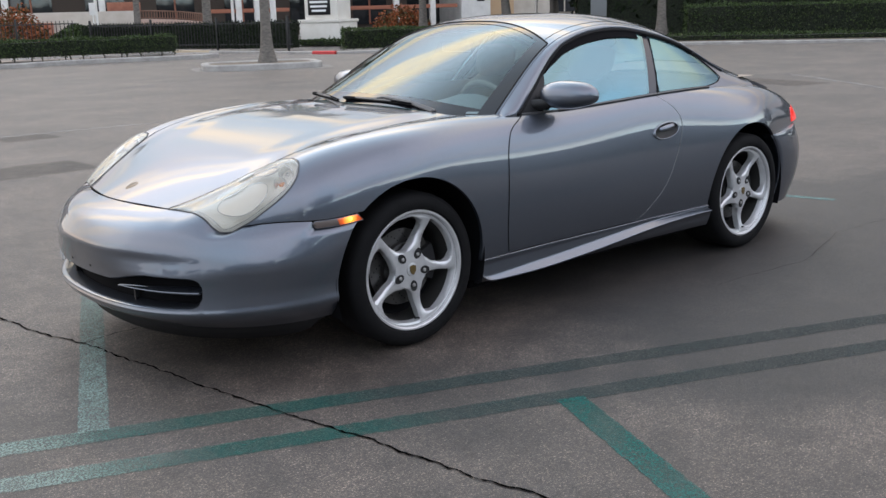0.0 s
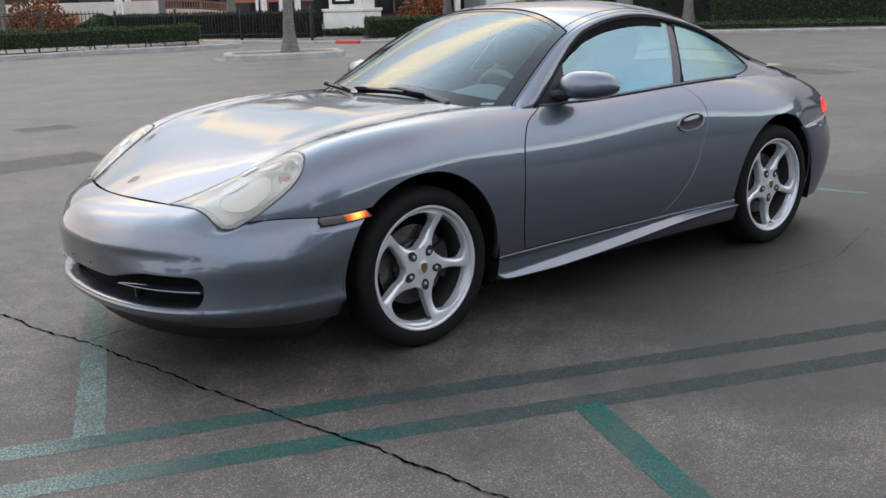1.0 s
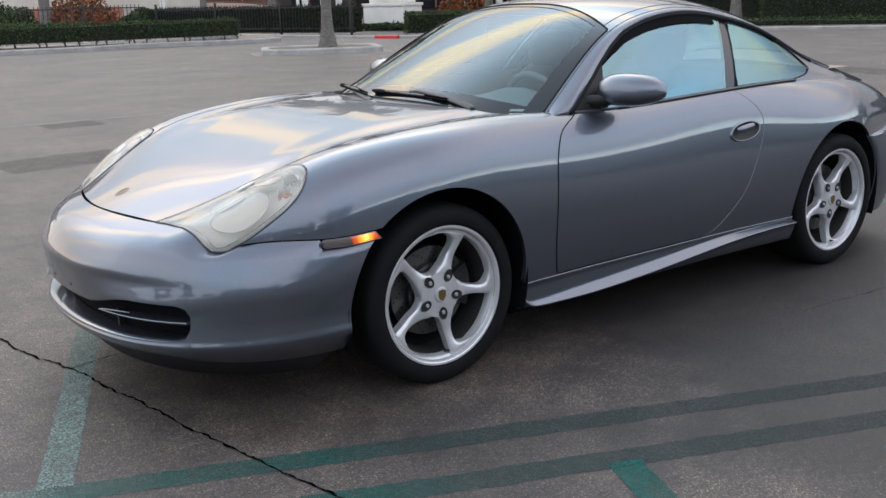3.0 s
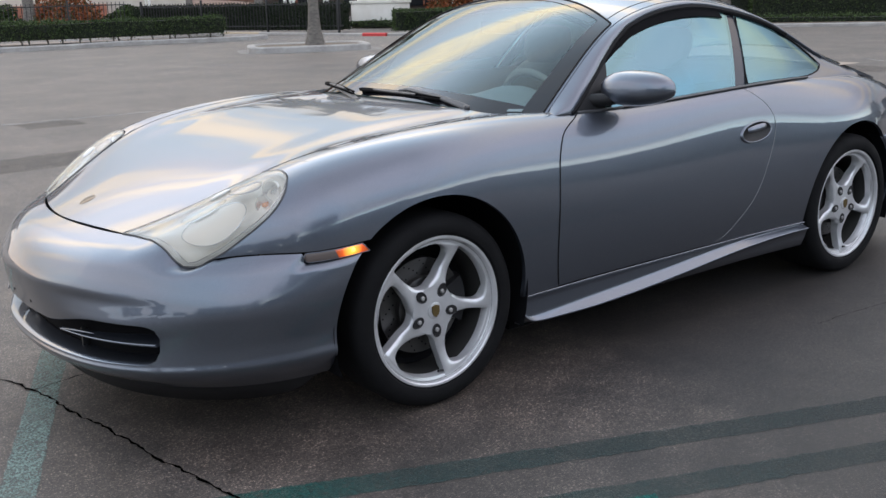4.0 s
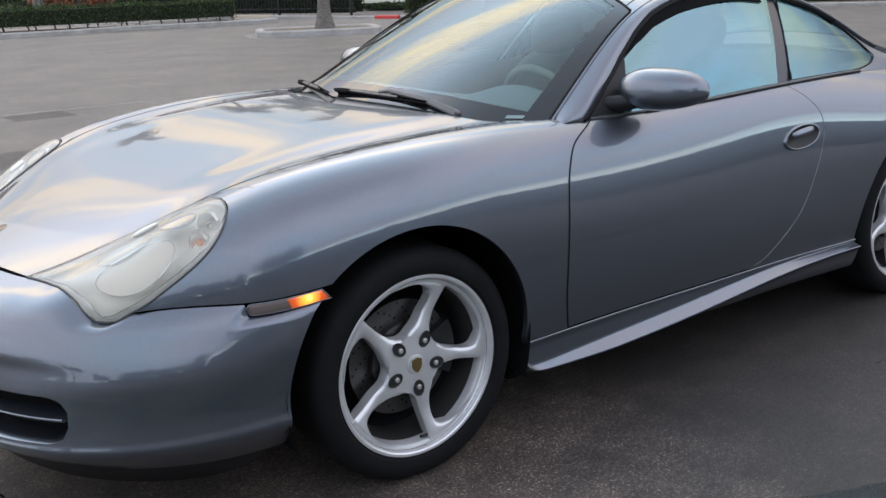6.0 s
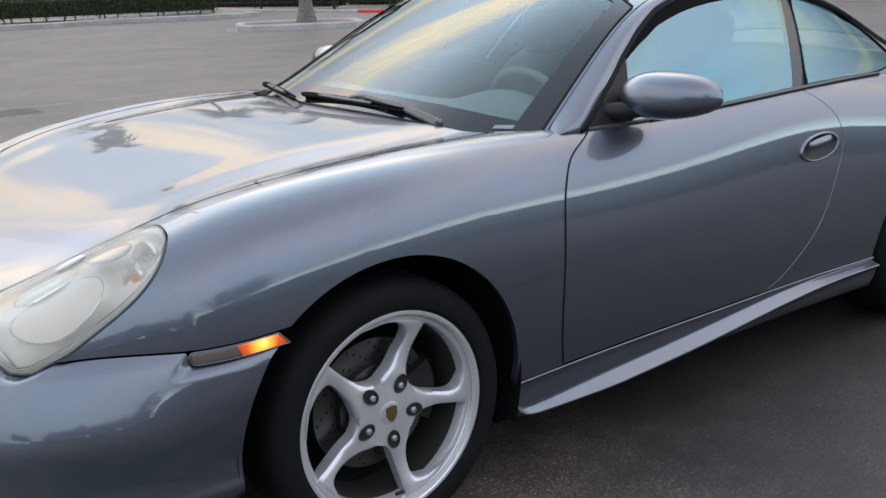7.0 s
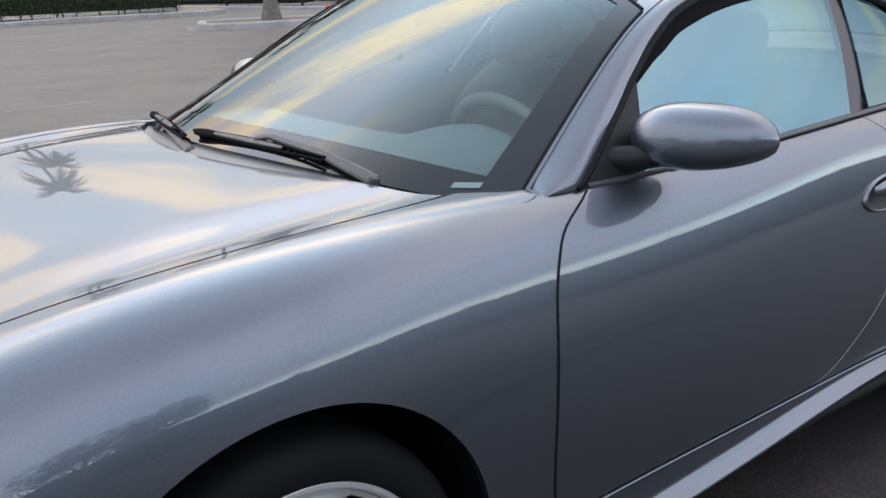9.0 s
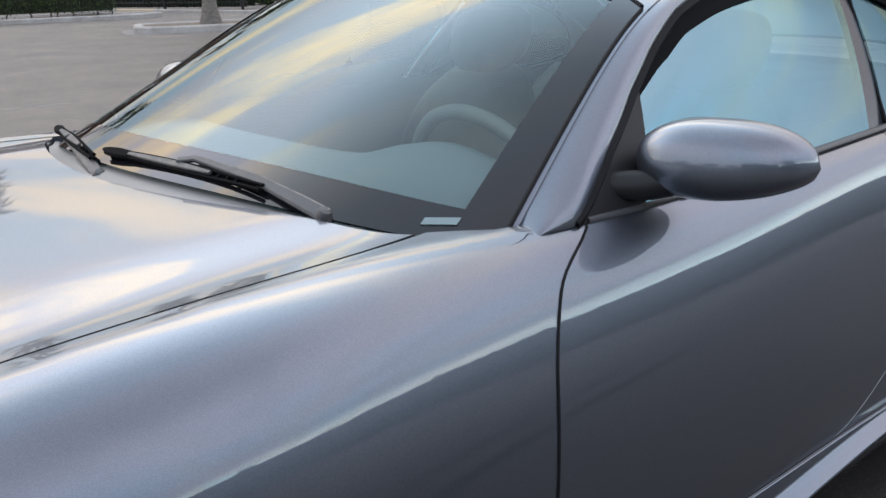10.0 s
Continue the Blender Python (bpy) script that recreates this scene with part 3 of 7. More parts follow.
levels = []
for zc_, zs_, xf, ye, groove in ROWS:
    xe = -ARCH_FRONT * math.sqrt(1 - (max(zs_ - ARCH_Z, 0.0) / ARCH) ** 2)
    pw = 2.22 - 0.20 * smoothstep(0.44, 0.54, zc_)
    xf -= 0.035
    a = lin(0, math.pi / 2, 400)
    q = even(np.stack([xe - (xe - xf) * np.cos(a) ** (2 / pw), -ye * np.sin(a) ** (2 / pw), np.full(400, zc_)], -1), NT)
    q[:, 2] += (zs_ - zc_) * smoothstep(0.30, 0.95, lin(0, 1, NT))
    deep = groove * smoothstep(0.14, 0.42, -q[:, 1]) * (1 - smoothstep(0.50, 0.81, -q[:, 1]))
    q[:, 0] += deep * 0.85
    q[:, 1] += deep * 0.5
    levels.append(q)
hy_ = lin(0, 0.366, 20)
seam1 = skin_y(-0.8915 + 0.065 * (hy_ / 0.366) ** 2, hy_)
f_ = front(lin(0.03, 1, 16))
seam2 = surf(f_[:, 0] - 0.004, f_[:, 1])
o_ = outer(lin(0.02, 0.17, 12))
seam2 = np.concatenate([seam2, surf(o_[:, 0], o_[:, 1]) - np.array([0, 0, 0.004])])
sx = lin(-0.672, -0.288, 160)
seam3 = skin_z(sx, seam_z(sx) - G - 0.030 * smoothstep(-0.467, -0.461, sx))
seam = even(np.concatenate([seam1, seam2, seam3]), NT)
up_ = levels[-1] - levels[-2]
up_ /= np.linalg.norm(up_, axis=1, keepdims=True)
low_ = levels[-1]
knee = low_ + up_ * 0.46 * np.linalg.norm(seam - low_, axis=1, keepdims=True)
for g_ in (1 / 3, 2 / 3):
    levels.append(low_ * (1 - g_) ** 2 + knee * 2 * g_ * (1 - g_) + seam * g_ ** 2)
levels.append(seam)
levels = np.array(levels)

def bumper(t, w):
    """Front bumper skin: t 0 centre to 1 arch, w row number from the lip."""
    fi = np.clip(t, 0, 1) * (NT - 1)
    i = np.clip(fi.astype(int), 0, NT - 2)
    fr = (fi - i)[..., None]
    k = np.clip(np.floor(w).astype(int), 0, len(levels) - 2)
    g = (w - k)[..., None]
    at = lambda kk: levels[np.clip(kk, 0, len(levels) - 1), i] * (1 - fr) + levels[np.clip(kk, 0, len(levels) - 1), i + 1] * fr
    p0, p1, p2, p3 = at(k - 1), at(k), at(k + 1), at(k + 2)
    return 0.5 * (2 * p1 + (p2 - p0) * g + (2 * p0 - 5 * p1 + 4 * p2 - p3) * g ** 2 + (3 * p1 - p0 - 3 * p2 + p3) * g ** 3)


t_grille = float(np.interp(0.632, -levels[4][:, 1], lin(0, 1, NT)))
n_in, n_out = 44, 90
tt = np.concatenate([lin(0, t_grille, n_in), lin(t_grille, 1, n_out + 1)[1:]])
tt = np.concatenate([-tt[:0:-1], tt])
round_off = np.sqrt(np.clip(1 - np.clip((np.abs(tt) / t_grille - 0.90) / 0.10, 0, 1) ** 2, 0, 1))
open_k = 0.30 + 0.70 * round_off
g_lo = 4.5 - 1.46 * open_k
g_hi = 4.5 + (0.45 + 1.15 * smoothstep(0.30, 0.66, np.abs(tt) / t_grille)) * open_k
nl, ng, nu = 30, 6, 40
w_rows = np.concatenate([g_lo[:, None] * lin(0, 1, nl)[None, :], g_lo[:, None] + (g_hi - g_lo)[:, None] * lin(0, 1, ng + 1)[None, 1:], g_hi[:, None] + (13 - g_hi)[:, None] * lin(0, 1, nu)[None, 1:]], 1)
bp = bumper(np.abs(tt)[:, None] + 0 * w_rows, w_rows)
bp[..., 1] *= np.where(tt < 0, -1, 1)[:, None]
bv, bf = sheet(bp, 0.016)
nc = bp.shape[1]
hole = set()
for i in range(len(tt) - 1):
    if abs(tt[i]) <= t_grille + 1e-9 and abs(tt[i + 1]) <= t_grille + 1e-9:
        for j in range(nl - 1, nl - 1 + ng):
            hole.add(i * (nc - 1) + j)
bf = [f for k, f in enumerate(bf) if k not in hole]
# the opening's rim folds back into the nose
rim_lo = [i * nc + nl - 1 for i in range(len(tt)) if abs(tt[i]) <= t_grille + 1e-9]
rim_hi = [i * nc + nl - 1 + ng for i in range(len(tt)) if abs(tt[i]) <= t_grille + 1e-9]
rim = rim_lo + rim_hi[::-1]
k = len(rim)
half_k = k // 2
base = len(bv)
for back, turn in ((0.0, 0.0), (0.006, 0.0045), (0.016, 0.007), (0.070, 0.008)):
    for n_, q in enumerate(rim):
        v0 = np.array(bv[q])
        bv.append(tuple(v0 + np.array([back, -0.6 * back * v0[1], turn if n_ < half_k else -turn])))
for r_ in range(3):
    bf += [(base + r_ * k + a, base + r_ * k + (a + 1) % k, base + (r_ + 1) * k + (a + 1) % k, base + (r_ + 1) * k + a) for a in range(k)]
front_bumper = part("front_bumper", bv, bf, PAINT, car)

# rear bumper: from the arch's edge round the tail, with a ledge under the quarters and a turned front edge
rb_a = lin(math.pi / 2, 0, 34)[:, None]
rb_w = lin(0, 1, 20)[None, :]
rb_z0 = 0.19 + (0.600 - 0.19) * rb_w
xe = 2.35 + ARCH_REAR * np.sqrt(np.clip(1 - ((rb_z0 - ARCH_Z) / ARCH) ** 2, 0, 1))
xb = 3.27 + 0.11 * np.sin(rb_w * math.pi * 0.85)
rbx = xe + (xb - xe) * np.cos(rb_a) ** (2 / 2.4)
rby = -(0.795 + 0.042 * np.sin(rb_w * math.pi * 0.62)) * np.sin(rb_a) ** (2 / 2.4)
rbz = 0.19 + (tail_seam(np.minimum(rbx, 3.25)) - 0.006 - 0.19) * rb_w
rb_p = np.stack([rbx, rby, rbz], -1)
inward = np.array([2.75, -0.15]) - rb_p[:, -1, :2]
inward /= np.linalg.norm(inward, axis=1, keepdims=True)
ledge = [np.concatenate([rb_p[:, -1, :2] + inward * q, rb_p[:, -1, 2:] + h], 1)[:, None] for q, h in ((0.003, 0.003), (0.008, 0.004), (0.07, 0.005))]
rb_p = np.concatenate([rb_p] + ledge, 1)
lip = [rb_p[:1] + np.array([0.004, q, 0.0]) for q in (0.060, 0.012)] + [rb_p[:1] + np.array([0.001, 0.004, 0.0])]
both("rear_bumper", np.concatenate(lip + [rb_p], 0), PAINT, car, "", 0.0)

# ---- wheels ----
POCKET = material("lug_pocket_shade", (0.022, 0.022, 0.023), 0.45, 0.3)
# dark grey that paints in the shade deep inside the wheels
BARREL = material("barrel_shade_grey", (0.035, 0.034, 0.032), 0.6, 0.4)


def tyre_profile(half):
    return [(0.232, half - 0.016), (0.246, half - 0.004), (0.252, half - 0.004), (0.256, half + 0.002), (0.268, half + 0.006), (0.290, half + 0.004), (0.306, half - 0.006), (0.3145, half - 0.020), (0.318, half - 0.040),
            (0.3185, 0.0), (0.318, -half + 0.04), (0.3145, -half + 0.02), (0.29, -half), (0.24, -half), (0.226, -half + 0.012)]


def make_wheel(name, half, side_y, x, spin=0):
    """A wheel with outside towards negative y."""
    w = new(name)
    w.parent = car
    prof = [(r, -o) for r, o in tyre_profile(half)]
    lathe("tyre", prof, RUBBER, w, "black low-profile tyre")
    lip = half - 0.004
    outer_lip = [(0.2495, -lip + 0.018), (0.2495, -lip + 0.002), (0.2465, -lip - 0.001), (0.240, -lip - 0.001), (0.236, -lip + 0.002), (0.2335, -lip + 0.010), (0.230, -lip + 0.016), (0.222, -lip + 0.019), (0.2195, -lip + 0.024), (0.2165, -lip + 0.045)]
    lathe("rim", outer_lip, ALLOY, w, "silver alloy rim", n=96)
    lathe("barrel", [(0.2165, -lip + 0.045), (0.210, -lip + 0.085), (0.208, half - 0.03), (0.222, half)], BARREL, w, "dark wheel barrel with its inner shade painted in", n=64)
    # dark disc added to keep the shaded space behind the spokes black
    lathe("dark_backing_disc", [(0.0, 0.03), (0.19, 0.03), (0.205, 0.02)], DARK, w, "", n=32)
    face = -lip + 0.026
    cw = curve((0.080, -26), (0.086, -17), (0.093, -10.5), (0.102, -6), (0.12, -3), (0.145, -1), (0.18, 0), (0.236, 0))
    ccw = curve((0.080, 46), (0.086, 37), (0.093, 30.5), (0.102, 23.5), (0.12, 16.5), (0.145, 12), (0.17, 9.8), (0.19, 10.2), (0.204, 13.5), (0.213, 19), (0.220, 29), (0.2235, 44))
    radii = np.concatenate([lin(0.080, 0.105, 8), lin(0.105, 0.20, 12)[1:], lin(0.20, 0.2235, 10)[1:], lin(0.2235, 0.237, 6)[1:]])
    for k in range(5):
        a_base = 62 + spin + 72 * k
        nw = 9
        verts, faces = [], []
        for r in radii:
            lo, hi = float(cw(r)), float(ccw(min(r, 0.2235)))
            if r > 0.2235:
                hi = 44 * (1 - (r - 0.2235) / 0.0135) ** 1.6 + 0.4
            for j in range(nw + 2):
                g = min(max((j - 1) / (nw - 1), 0.0), 1.0)
                a = radians(a_base + lo + (hi - lo) * g)
                edge = min(g, 1 - g) * radians(hi - lo) * r
                d = face + 0.005 * smoothstep(0.08, 0.14, r) - 0.019 * smoothstep(0.13, 0.236, r)
                d += 0.007 * math.exp(-edge / 0.005) if r < 0.22 else 0.002
                if j in (0, nw + 1):
                    d += 0.032 - 0.022 * smoothstep(0.2, 0.236, r)
                verts.append((math.cos(a) * r, float(d), math.sin(a) * r))
        for i in range(len(radii) - 1):
            for j in range(nw + 1):
                b0 = i * (nw + 2) + j
                faces.append((b0, b0 + 1, b0 + nw + 3, b0 + nw + 2))
        soft(part("spoke", verts, faces, ALLOY, w), 45)
        la, lr = radians(a_base - 1), 0.0665
        lx, lz = math.cos(la) * lr, math.sin(la) * lr
        # flat dark disc on the face paints the shade of a lug pocket
        n = lathe("lug_shade_disc", [(0.0, 0.001), (0.0138, 0.001), (0.0153, 0.0), (0.0162, -0.0006), (0.0171, 0.002)], POCKET, w, n=24)
        n.matrix_basis = Matrix.Translation((lx * 1.06, face - 0.0042, lz * 1.06)) @ pose(0, 0, 0, 0, -math.degrees(la), 0) @ Matrix.Diagonal((1.38, 1, 1.0, 1))
        n = lathe("lug_bolt", [(0.0, -0.004), (0.0045, -0.005), (0.0070, -0.003), (0.0079, 0.002)], STEEL, w, n=12)
        n.location = (lx, face - 0.0042, lz)
    hub = lathe("hub", [(0.0, -0.003), (0.03, -0.003), (0.05, -0.001), (0.070, 0.0012), (0.0805, 0.0012), (0.0825, 0.006), (0.080, 0.045)], ALLOY, w, n=48)
    hub.location = (0, face - 0.001, 0)
    cap = lathe("centre_cap", [(0.0, -0.006), (0.018, -0.0055), (0.0265, -0.003), (0.0285, 0.002)], ALLOY, w, n=32)
    cap.location = (0, face - 0.004, 0)
    bm = bmesh.new()
    vs = [bm.verts.new((px * 0.0145, 0, pz * 0.018)) for px, pz in ((-1, 0.9), (0, 1.15), (1, 0.9), (1, -0.2), (0.6, -0.8), (0, -1.15), (-0.6, -0.8), (-1, -0.2))]
    bm.faces.new(vs)
    bmesh.ops.extrude_face_region(bm, geom=list(bm.faces))
    for vv_ in list(bm.verts)[8:]:
        vv_.co.y += 0.004
    crest = bm_part("crest", bm, material("gilt_enamel", (0.20, 0.14, 0.055), 0.4, 0.7), w, "small gold shield badge")
    crest.location = (0, face - 0.0125, 0)
    disc = lathe("brake_disc", [(0.05, -0.02), (0.10, -0.02), (0.101, 0.0), (0.159, 0.0), (0.159, 0.028), (0.05, 0.028)], material("dark_disc_steel", (0.10, 0.097, 0.094), 0.4, 0.9), w, "cross-drilled steel brake disc", n=64)
    disc.location = (0, face + 0.070, 0)
    # flat dark dots laid on the disc paint the shade of drilled holes
    hv, hf = [], []
    for k in range(60):
        a, r = 2 * math.pi * k / 60, 0.112 + 0.013 * (k % 4)
        b0 = len(hv)
        for j in range(8):
            c = 2 * math.pi * j / 8
            hv.append((r * math.cos(a) + 0.003 * math.cos(c), -0.0005, r * math.sin(a) + 0.003 * math.sin(c)))
        hf.append(tuple(range(b0, b0 + 8)))
    tagged(part("drill_shade_dot", hv, hf, DARK, disc), kind="stuff")
    cv = []
    cvf = []
    for i in range(13):
        a = radians(-28 + 56 * i / 12)
        for r, o in ((0.098, -0.028), (0.166, -0.028), (0.176, 0.0), (0.166, 0.06), (0.098, 0.06)):
            cv.append((r * math.cos(a), o, r * math.sin(a)))
    for i in range(12):
        for j in range(5):
            j2 = (j + 1) % 5
            cvf.append((i * 5 + j, i * 5 + j2, (i + 1) * 5 + j2, (i + 1) * 5 + j))
    cvf += [tuple(range(5)), tuple(60 + j for j in range(5))]
    cl = soft(part("brake_caliper", cv, cvf, BLACK, w, "black brake caliper"), 40)
    cl.location = (0, face + 0.075, 0)
    tube("valve_stem", [(0.03, face + 0.0, -0.213), (0.018, face - 0.012, -0.206), (0.0, face - 0.014, -0.204)], 0.0045, BLACK, w)
    w.matrix_basis = pose(x, -side_y, 0.318) if side_y > 0 else pose(x, -side_y, 0.318, 0, 0, 180)
    return w


make_wheel("front_wheel", 0.112, 0.714, 0.0)
make_wheel("front_wheel", 0.112, -0.714, 0.0)
make_wheel("rear_wheel", 0.130, 0.716, 2.35, -12)
make_wheel("rear_wheel", 0.130, -0.716, 2.35, -12)

# wheel wells, floor pan
for wx_, in ((0.0,), (2.35,)):
    for sgn in (-1, 1):
        a = lin(-0.35, math.pi + 0.35, 30)[:, None]
        yy = lin(0.838, 0.45, 5)[None, :]
        p = np.stack([wx_ - np.where(np.cos(a) > 0, (ARCH_FRONT if wx_ < 1 else ARCH_REAR) + 0.010, ARCH_REAR + 0.010) * np.cos(a) + 0 * yy, sgn * yy + 0 * a, ARCH_Z + (ARCH + 0.012) * np.sin(a) + 0 * yy], -1)
        panel("wheel_well", p, DARK, car, "", 0.0, sgn > 0)
        a2 = lin(-0.3, math.pi + 0.3, 24)[:, None]
        r2 = lin(0.0, ARCH + 0.012, 3)[None, :]
        panel("wheel_well_wall", np.stack([wx_ - r2 * np.cos(a2), sgn * 0.45 + 0 * a2 * r2, ARCH_Z + r2 * np.sin(a2)], -1), DARK, car, "", 0.0, sgn < 0)
outline = [(-0.72, 0.42), (-0.37, 0.62), (-0.36, 0.46), (0.36, 0.46), (0.37, 0.74), (1.98, 0.74), (1.99, 0.46), (2.71, 0.46), (2.72, 0.72), (3.20, 0.55)]
ring_xy = outline + [(x, -y) for x, y in reversed(outline)]
pv = [(x, y, z) for z in (0.15, 0.18) for x, y in ring_xy]
k = len(ring_xy)
soft(part("floor_pan", pv, [tuple(range(k)), tuple(range(2 * k - 1, k - 1, -1))] + [(a, (a + 1) % k, k + (a + 1) % k, k + a) for a in range(k)], DARK, car))


# ---- the car: lamps, trim and cabin ----
# headlamp units: clear lens over a pale reflector with round lamps
SHELL = material("lamp_reflector", (0.90, 0.87, 0.79), 0.30, 0.15)
bump(SHELL, noise_node(SHELL, 14, 3), 0.35, 0.012)
SILVER = material("lamp_bowl", (0.84, 0.83, 0.80), 0.22, 0.75)
AMBER = material("amber_lens", (0.85, 0.28, 0.05), 0.25)
SMOKE = material("smoked_lens", (0.135, 0.110, 0.100), 0.2)
SEAL = material("rubber_seal", (0.010, 0.010, 0.011), 0.7, Specular_IOR_Level=0.15)


def mirrored(p, sgn):
    return np.asarray(p) * np.array([1.0, sgn, 1.0])


OVAL = material("pale_reflector_oval", (0.88, 0.82, 0.73), 0.28, 0.15)
TEALOVAL = material("teal_reflector_oval", (0.66, 0.74, 0.73), 0.28, 0.15)
PEACH = material("peach_projector_lens", (0.86, 0.70, 0.55), 0.15, Coat_Weight=0.6)
RIMGREY = material("grey_projector_rim", (0.30, 0.29, 0.28), 0.3, 0.5)
LAMPSEAL = material("lamp_seal", (0.07, 0.07, 0.072), 0.5)
FLANGE = material("lamp_flange", (0.72, 0.71, 0.67), 0.3)
nu_, nv_ = lamp_skin.shape[:2]
uu_, vv_ = lin(0, 1, nu_), lin(0, 1, nv_)
FL = np.array([0.8, 1.7])
rim_uv = np.array([(a_, 0) for a_ in uu_] + [(1, b_) for b_ in vv_[1:]] + [(a_, 1) for a_ in uu_[-2::-1]] + [(0, b_) for b_ in vv_[-2:0:-1]], float)


def lamp_ring(uv):
    """Points of the lamp's surface, a little under the lens, at shares u, v."""
    p_ = swell(lamp_skin, bulge - 0.004)
    i_, j_ = np.clip(uv[:, 0], 0, 1) * (nu_ - 1), np.clip(uv[:, 1], 0, 1) * (nv_ - 1)
    i0, j0 = np.minimum(i_.astype(int), nu_ - 2), np.minimum(j_.astype(int), nv_ - 2)
    a_, b_ = (i_ - i0)[:, None], (j_ - j0)[:, None]
    return (p_[i0, j0] * (1 - a_) + p_[i0 + 1, j0] * a_) * (1 - b_) + (p_[i0, j0 + 1] * (1 - a_) + p_[i0 + 1, j0 + 1] * a_) * b_


lamp_box = swell(lamp_skin, -0.004 - 0.060 * (16 * lu * (1 - lu) * lv * (1 - lv)) ** 0.7)
for sgn in (1, -1):
    unit = panel("headlamp", mirrored(lamp_lens, sgn), LENS, car, "clear teardrop headlamp lens", 0.010)
    panel("reflector", mirrored(lamp_box, sgn), SHELL, unit, "pale moulded reflector", 0.0)
    for name, u, v, r in (("low_beam", 0.84, 0.58, 0.032), ("indicator", 0.67, 0.66, 0.026)):
        i, j = int(u * 39), int(v * 23)
        c, d = lamp_box[i, j], lamp_skin[i, j]
        bowl = lathe(name, [(0.004, 0.030), (r * 0.45, 0.024), (r * 0.8, 0.008), (r, -0.010), (r + 0.004, -0.011), (r + 0.006, -0.004)], SILVER, unit, "round chromed lamp bowl", 36)
        bowl.matrix_basis = Matrix.Translation((c[0] - 0.006, sgn * c[1], c[2] + 0.002)) @ Matrix.Diagonal((1, 1, 1, 1)) @ pose(0, 0, 0, 0, 0, -72 if sgn > 0 else -108)
        # the indicator's amber colour paints in a gold highlight inside the lamp
        lathe("bulb", [(0.0, -0.012), (0.006, -0.010), (0.008, 0.0), (0.008, 0.03)], AMBER if name == "indicator" else CHROME, bowl, "amber bulb standing in for a gold highlight" if name == "indicator" else "", 14)
    # moulded ovals of the reflector and the rim of the low-beam projector
    for name, uc, vc, ru, rv, low_, mat_, label_ in (("main_reflector", 0.34, 0.58, 0.21, 0.26, 0.016, OVAL, "pale oval reflector"), ("inner_reflector", 0.40, 0.27, 0.15, 0.12, 0.012, TEALOVAL, "small pale teal oval reflector"), ("projector_lens", 0.71, 0.34, 0.10, 0.19, 0.012, PEACH, "peach-tinted projector lens")):
        ang = lin(0, 2 * math.pi, 37)
        oval = np.stack([lamp_ring(np.stack([uc + ru * k_ * np.cos(ang), vc + rv * k_ * np.sin(ang)], -1)) - np.array([0, 0, low_ + 0.010 * (1 - k_ ** 2)]) for k_ in (0.02, 0.35, 0.65, 0.88, 1.0)])
        ob = panel(name, mirrored(oval, sgn), mat_, unit, label_, 0.0)
        tube("oval_rim", [tuple(q) for q in mirrored(oval[-1] + np.array([0, 0, 0.001]), sgn)], 0.0032 if name == "projector_lens" else 0.0015, RIMGREY if name == "projector_lens" else CHROME, ob, "", 6)
    # rim of the lens: a pale seal along its border
    rim = np.concatenate([lamp_lens[:, 0], lamp_lens[-1, 1:], lamp_lens[-2::-1, -1], lamp_lens[0, -2:0:-1]])
    rim_loop = np.concatenate([rim, rim[:1]])
    tube("seal", [tuple(q) for q in mirrored(rim_loop - np.array([0, 0, 0.001]), sgn)], 0.0024, LAMPSEAL, unit, "grey rubber seal", 6)
    # pale flange inside the border, with the edge where the reflector bowl begins
    flange_c = rim.mean(0)
    flange = np.stack([lamp_ring(rim_uv * (1 - k_ * FL) + k_ * FL / 2) for k_ in (0.008, 0.03, 0.055, 0.07)])
    flange[-1] += (flange_c - flange[-1]) * 0.02 - np.array([0, 0, 0.006])
    panel("flange", mirrored(np.concatenate([flange, flange[:, :1]], 1), sgn), FLANGE, unit, "pale lens flange", 0.0)
    tube("bowl_edge", [tuple(q) for q in mirrored(np.concatenate([flange[2], flange[2][:1]]) + np.array([0, 0, 0.001]), sgn)], 0.0013, CHROME, unit, "", 6)
    # washer cover
    wz = lamp_lens[21, 6]
    bm = bmesh.new()
    bmesh.ops.create_uvsphere(bm, u_segments=20, v_segments=10, radius=1.0)
    for vtx in bm.verts:
        vtx.co = Vector((vtx.co.x * 0.034, vtx.co.y * 0.012, vtx.co.z * 0.006))
    ob = bm_part("washer_cover", bm, FLANGE, unit, "small pale washer cover")
    ob.matrix_basis = Matrix.Translation((wz[0], sgn * wz[1], wz[2] + 0.002)) @ pose(0, 0, 0, 0, -26, -28 * sgn)

# side marker lamps
GLOW = material("lit_amber_bulb", (1.0, 0.45, 0.08), 0.4)
bsdf(GLOW).inputs["Emission Color"].default_value = (1.0, 0.42, 0.06, 1)
bsdf(GLOW).inputs["Emission Strength"].default_value = 3.5
AMBERGLASS = material("lit_amber_lens", (0.24, 0.070, 0.025), 0.2, Coat_Weight=1.0)
an, al = AMBERGLASS.node_tree.nodes, AMBERGLASS.node_tree.links
a_co, a_map, a_grad, a_ramp = an.new("ShaderNodeTexCoord"), an.new("ShaderNodeMapping"), an.new("ShaderNodeTexGradient"), an.new("ShaderNodeValToRGB")
a_grad.gradient_type = "SPHERICAL"
a_map.vector_type = "TEXTURE"
a_map.inputs["Location"].default_value = (-0.322, -0.834, 0.585)
a_map.inputs["Scale"].default_value = (0.060, 0.060, 0.060)
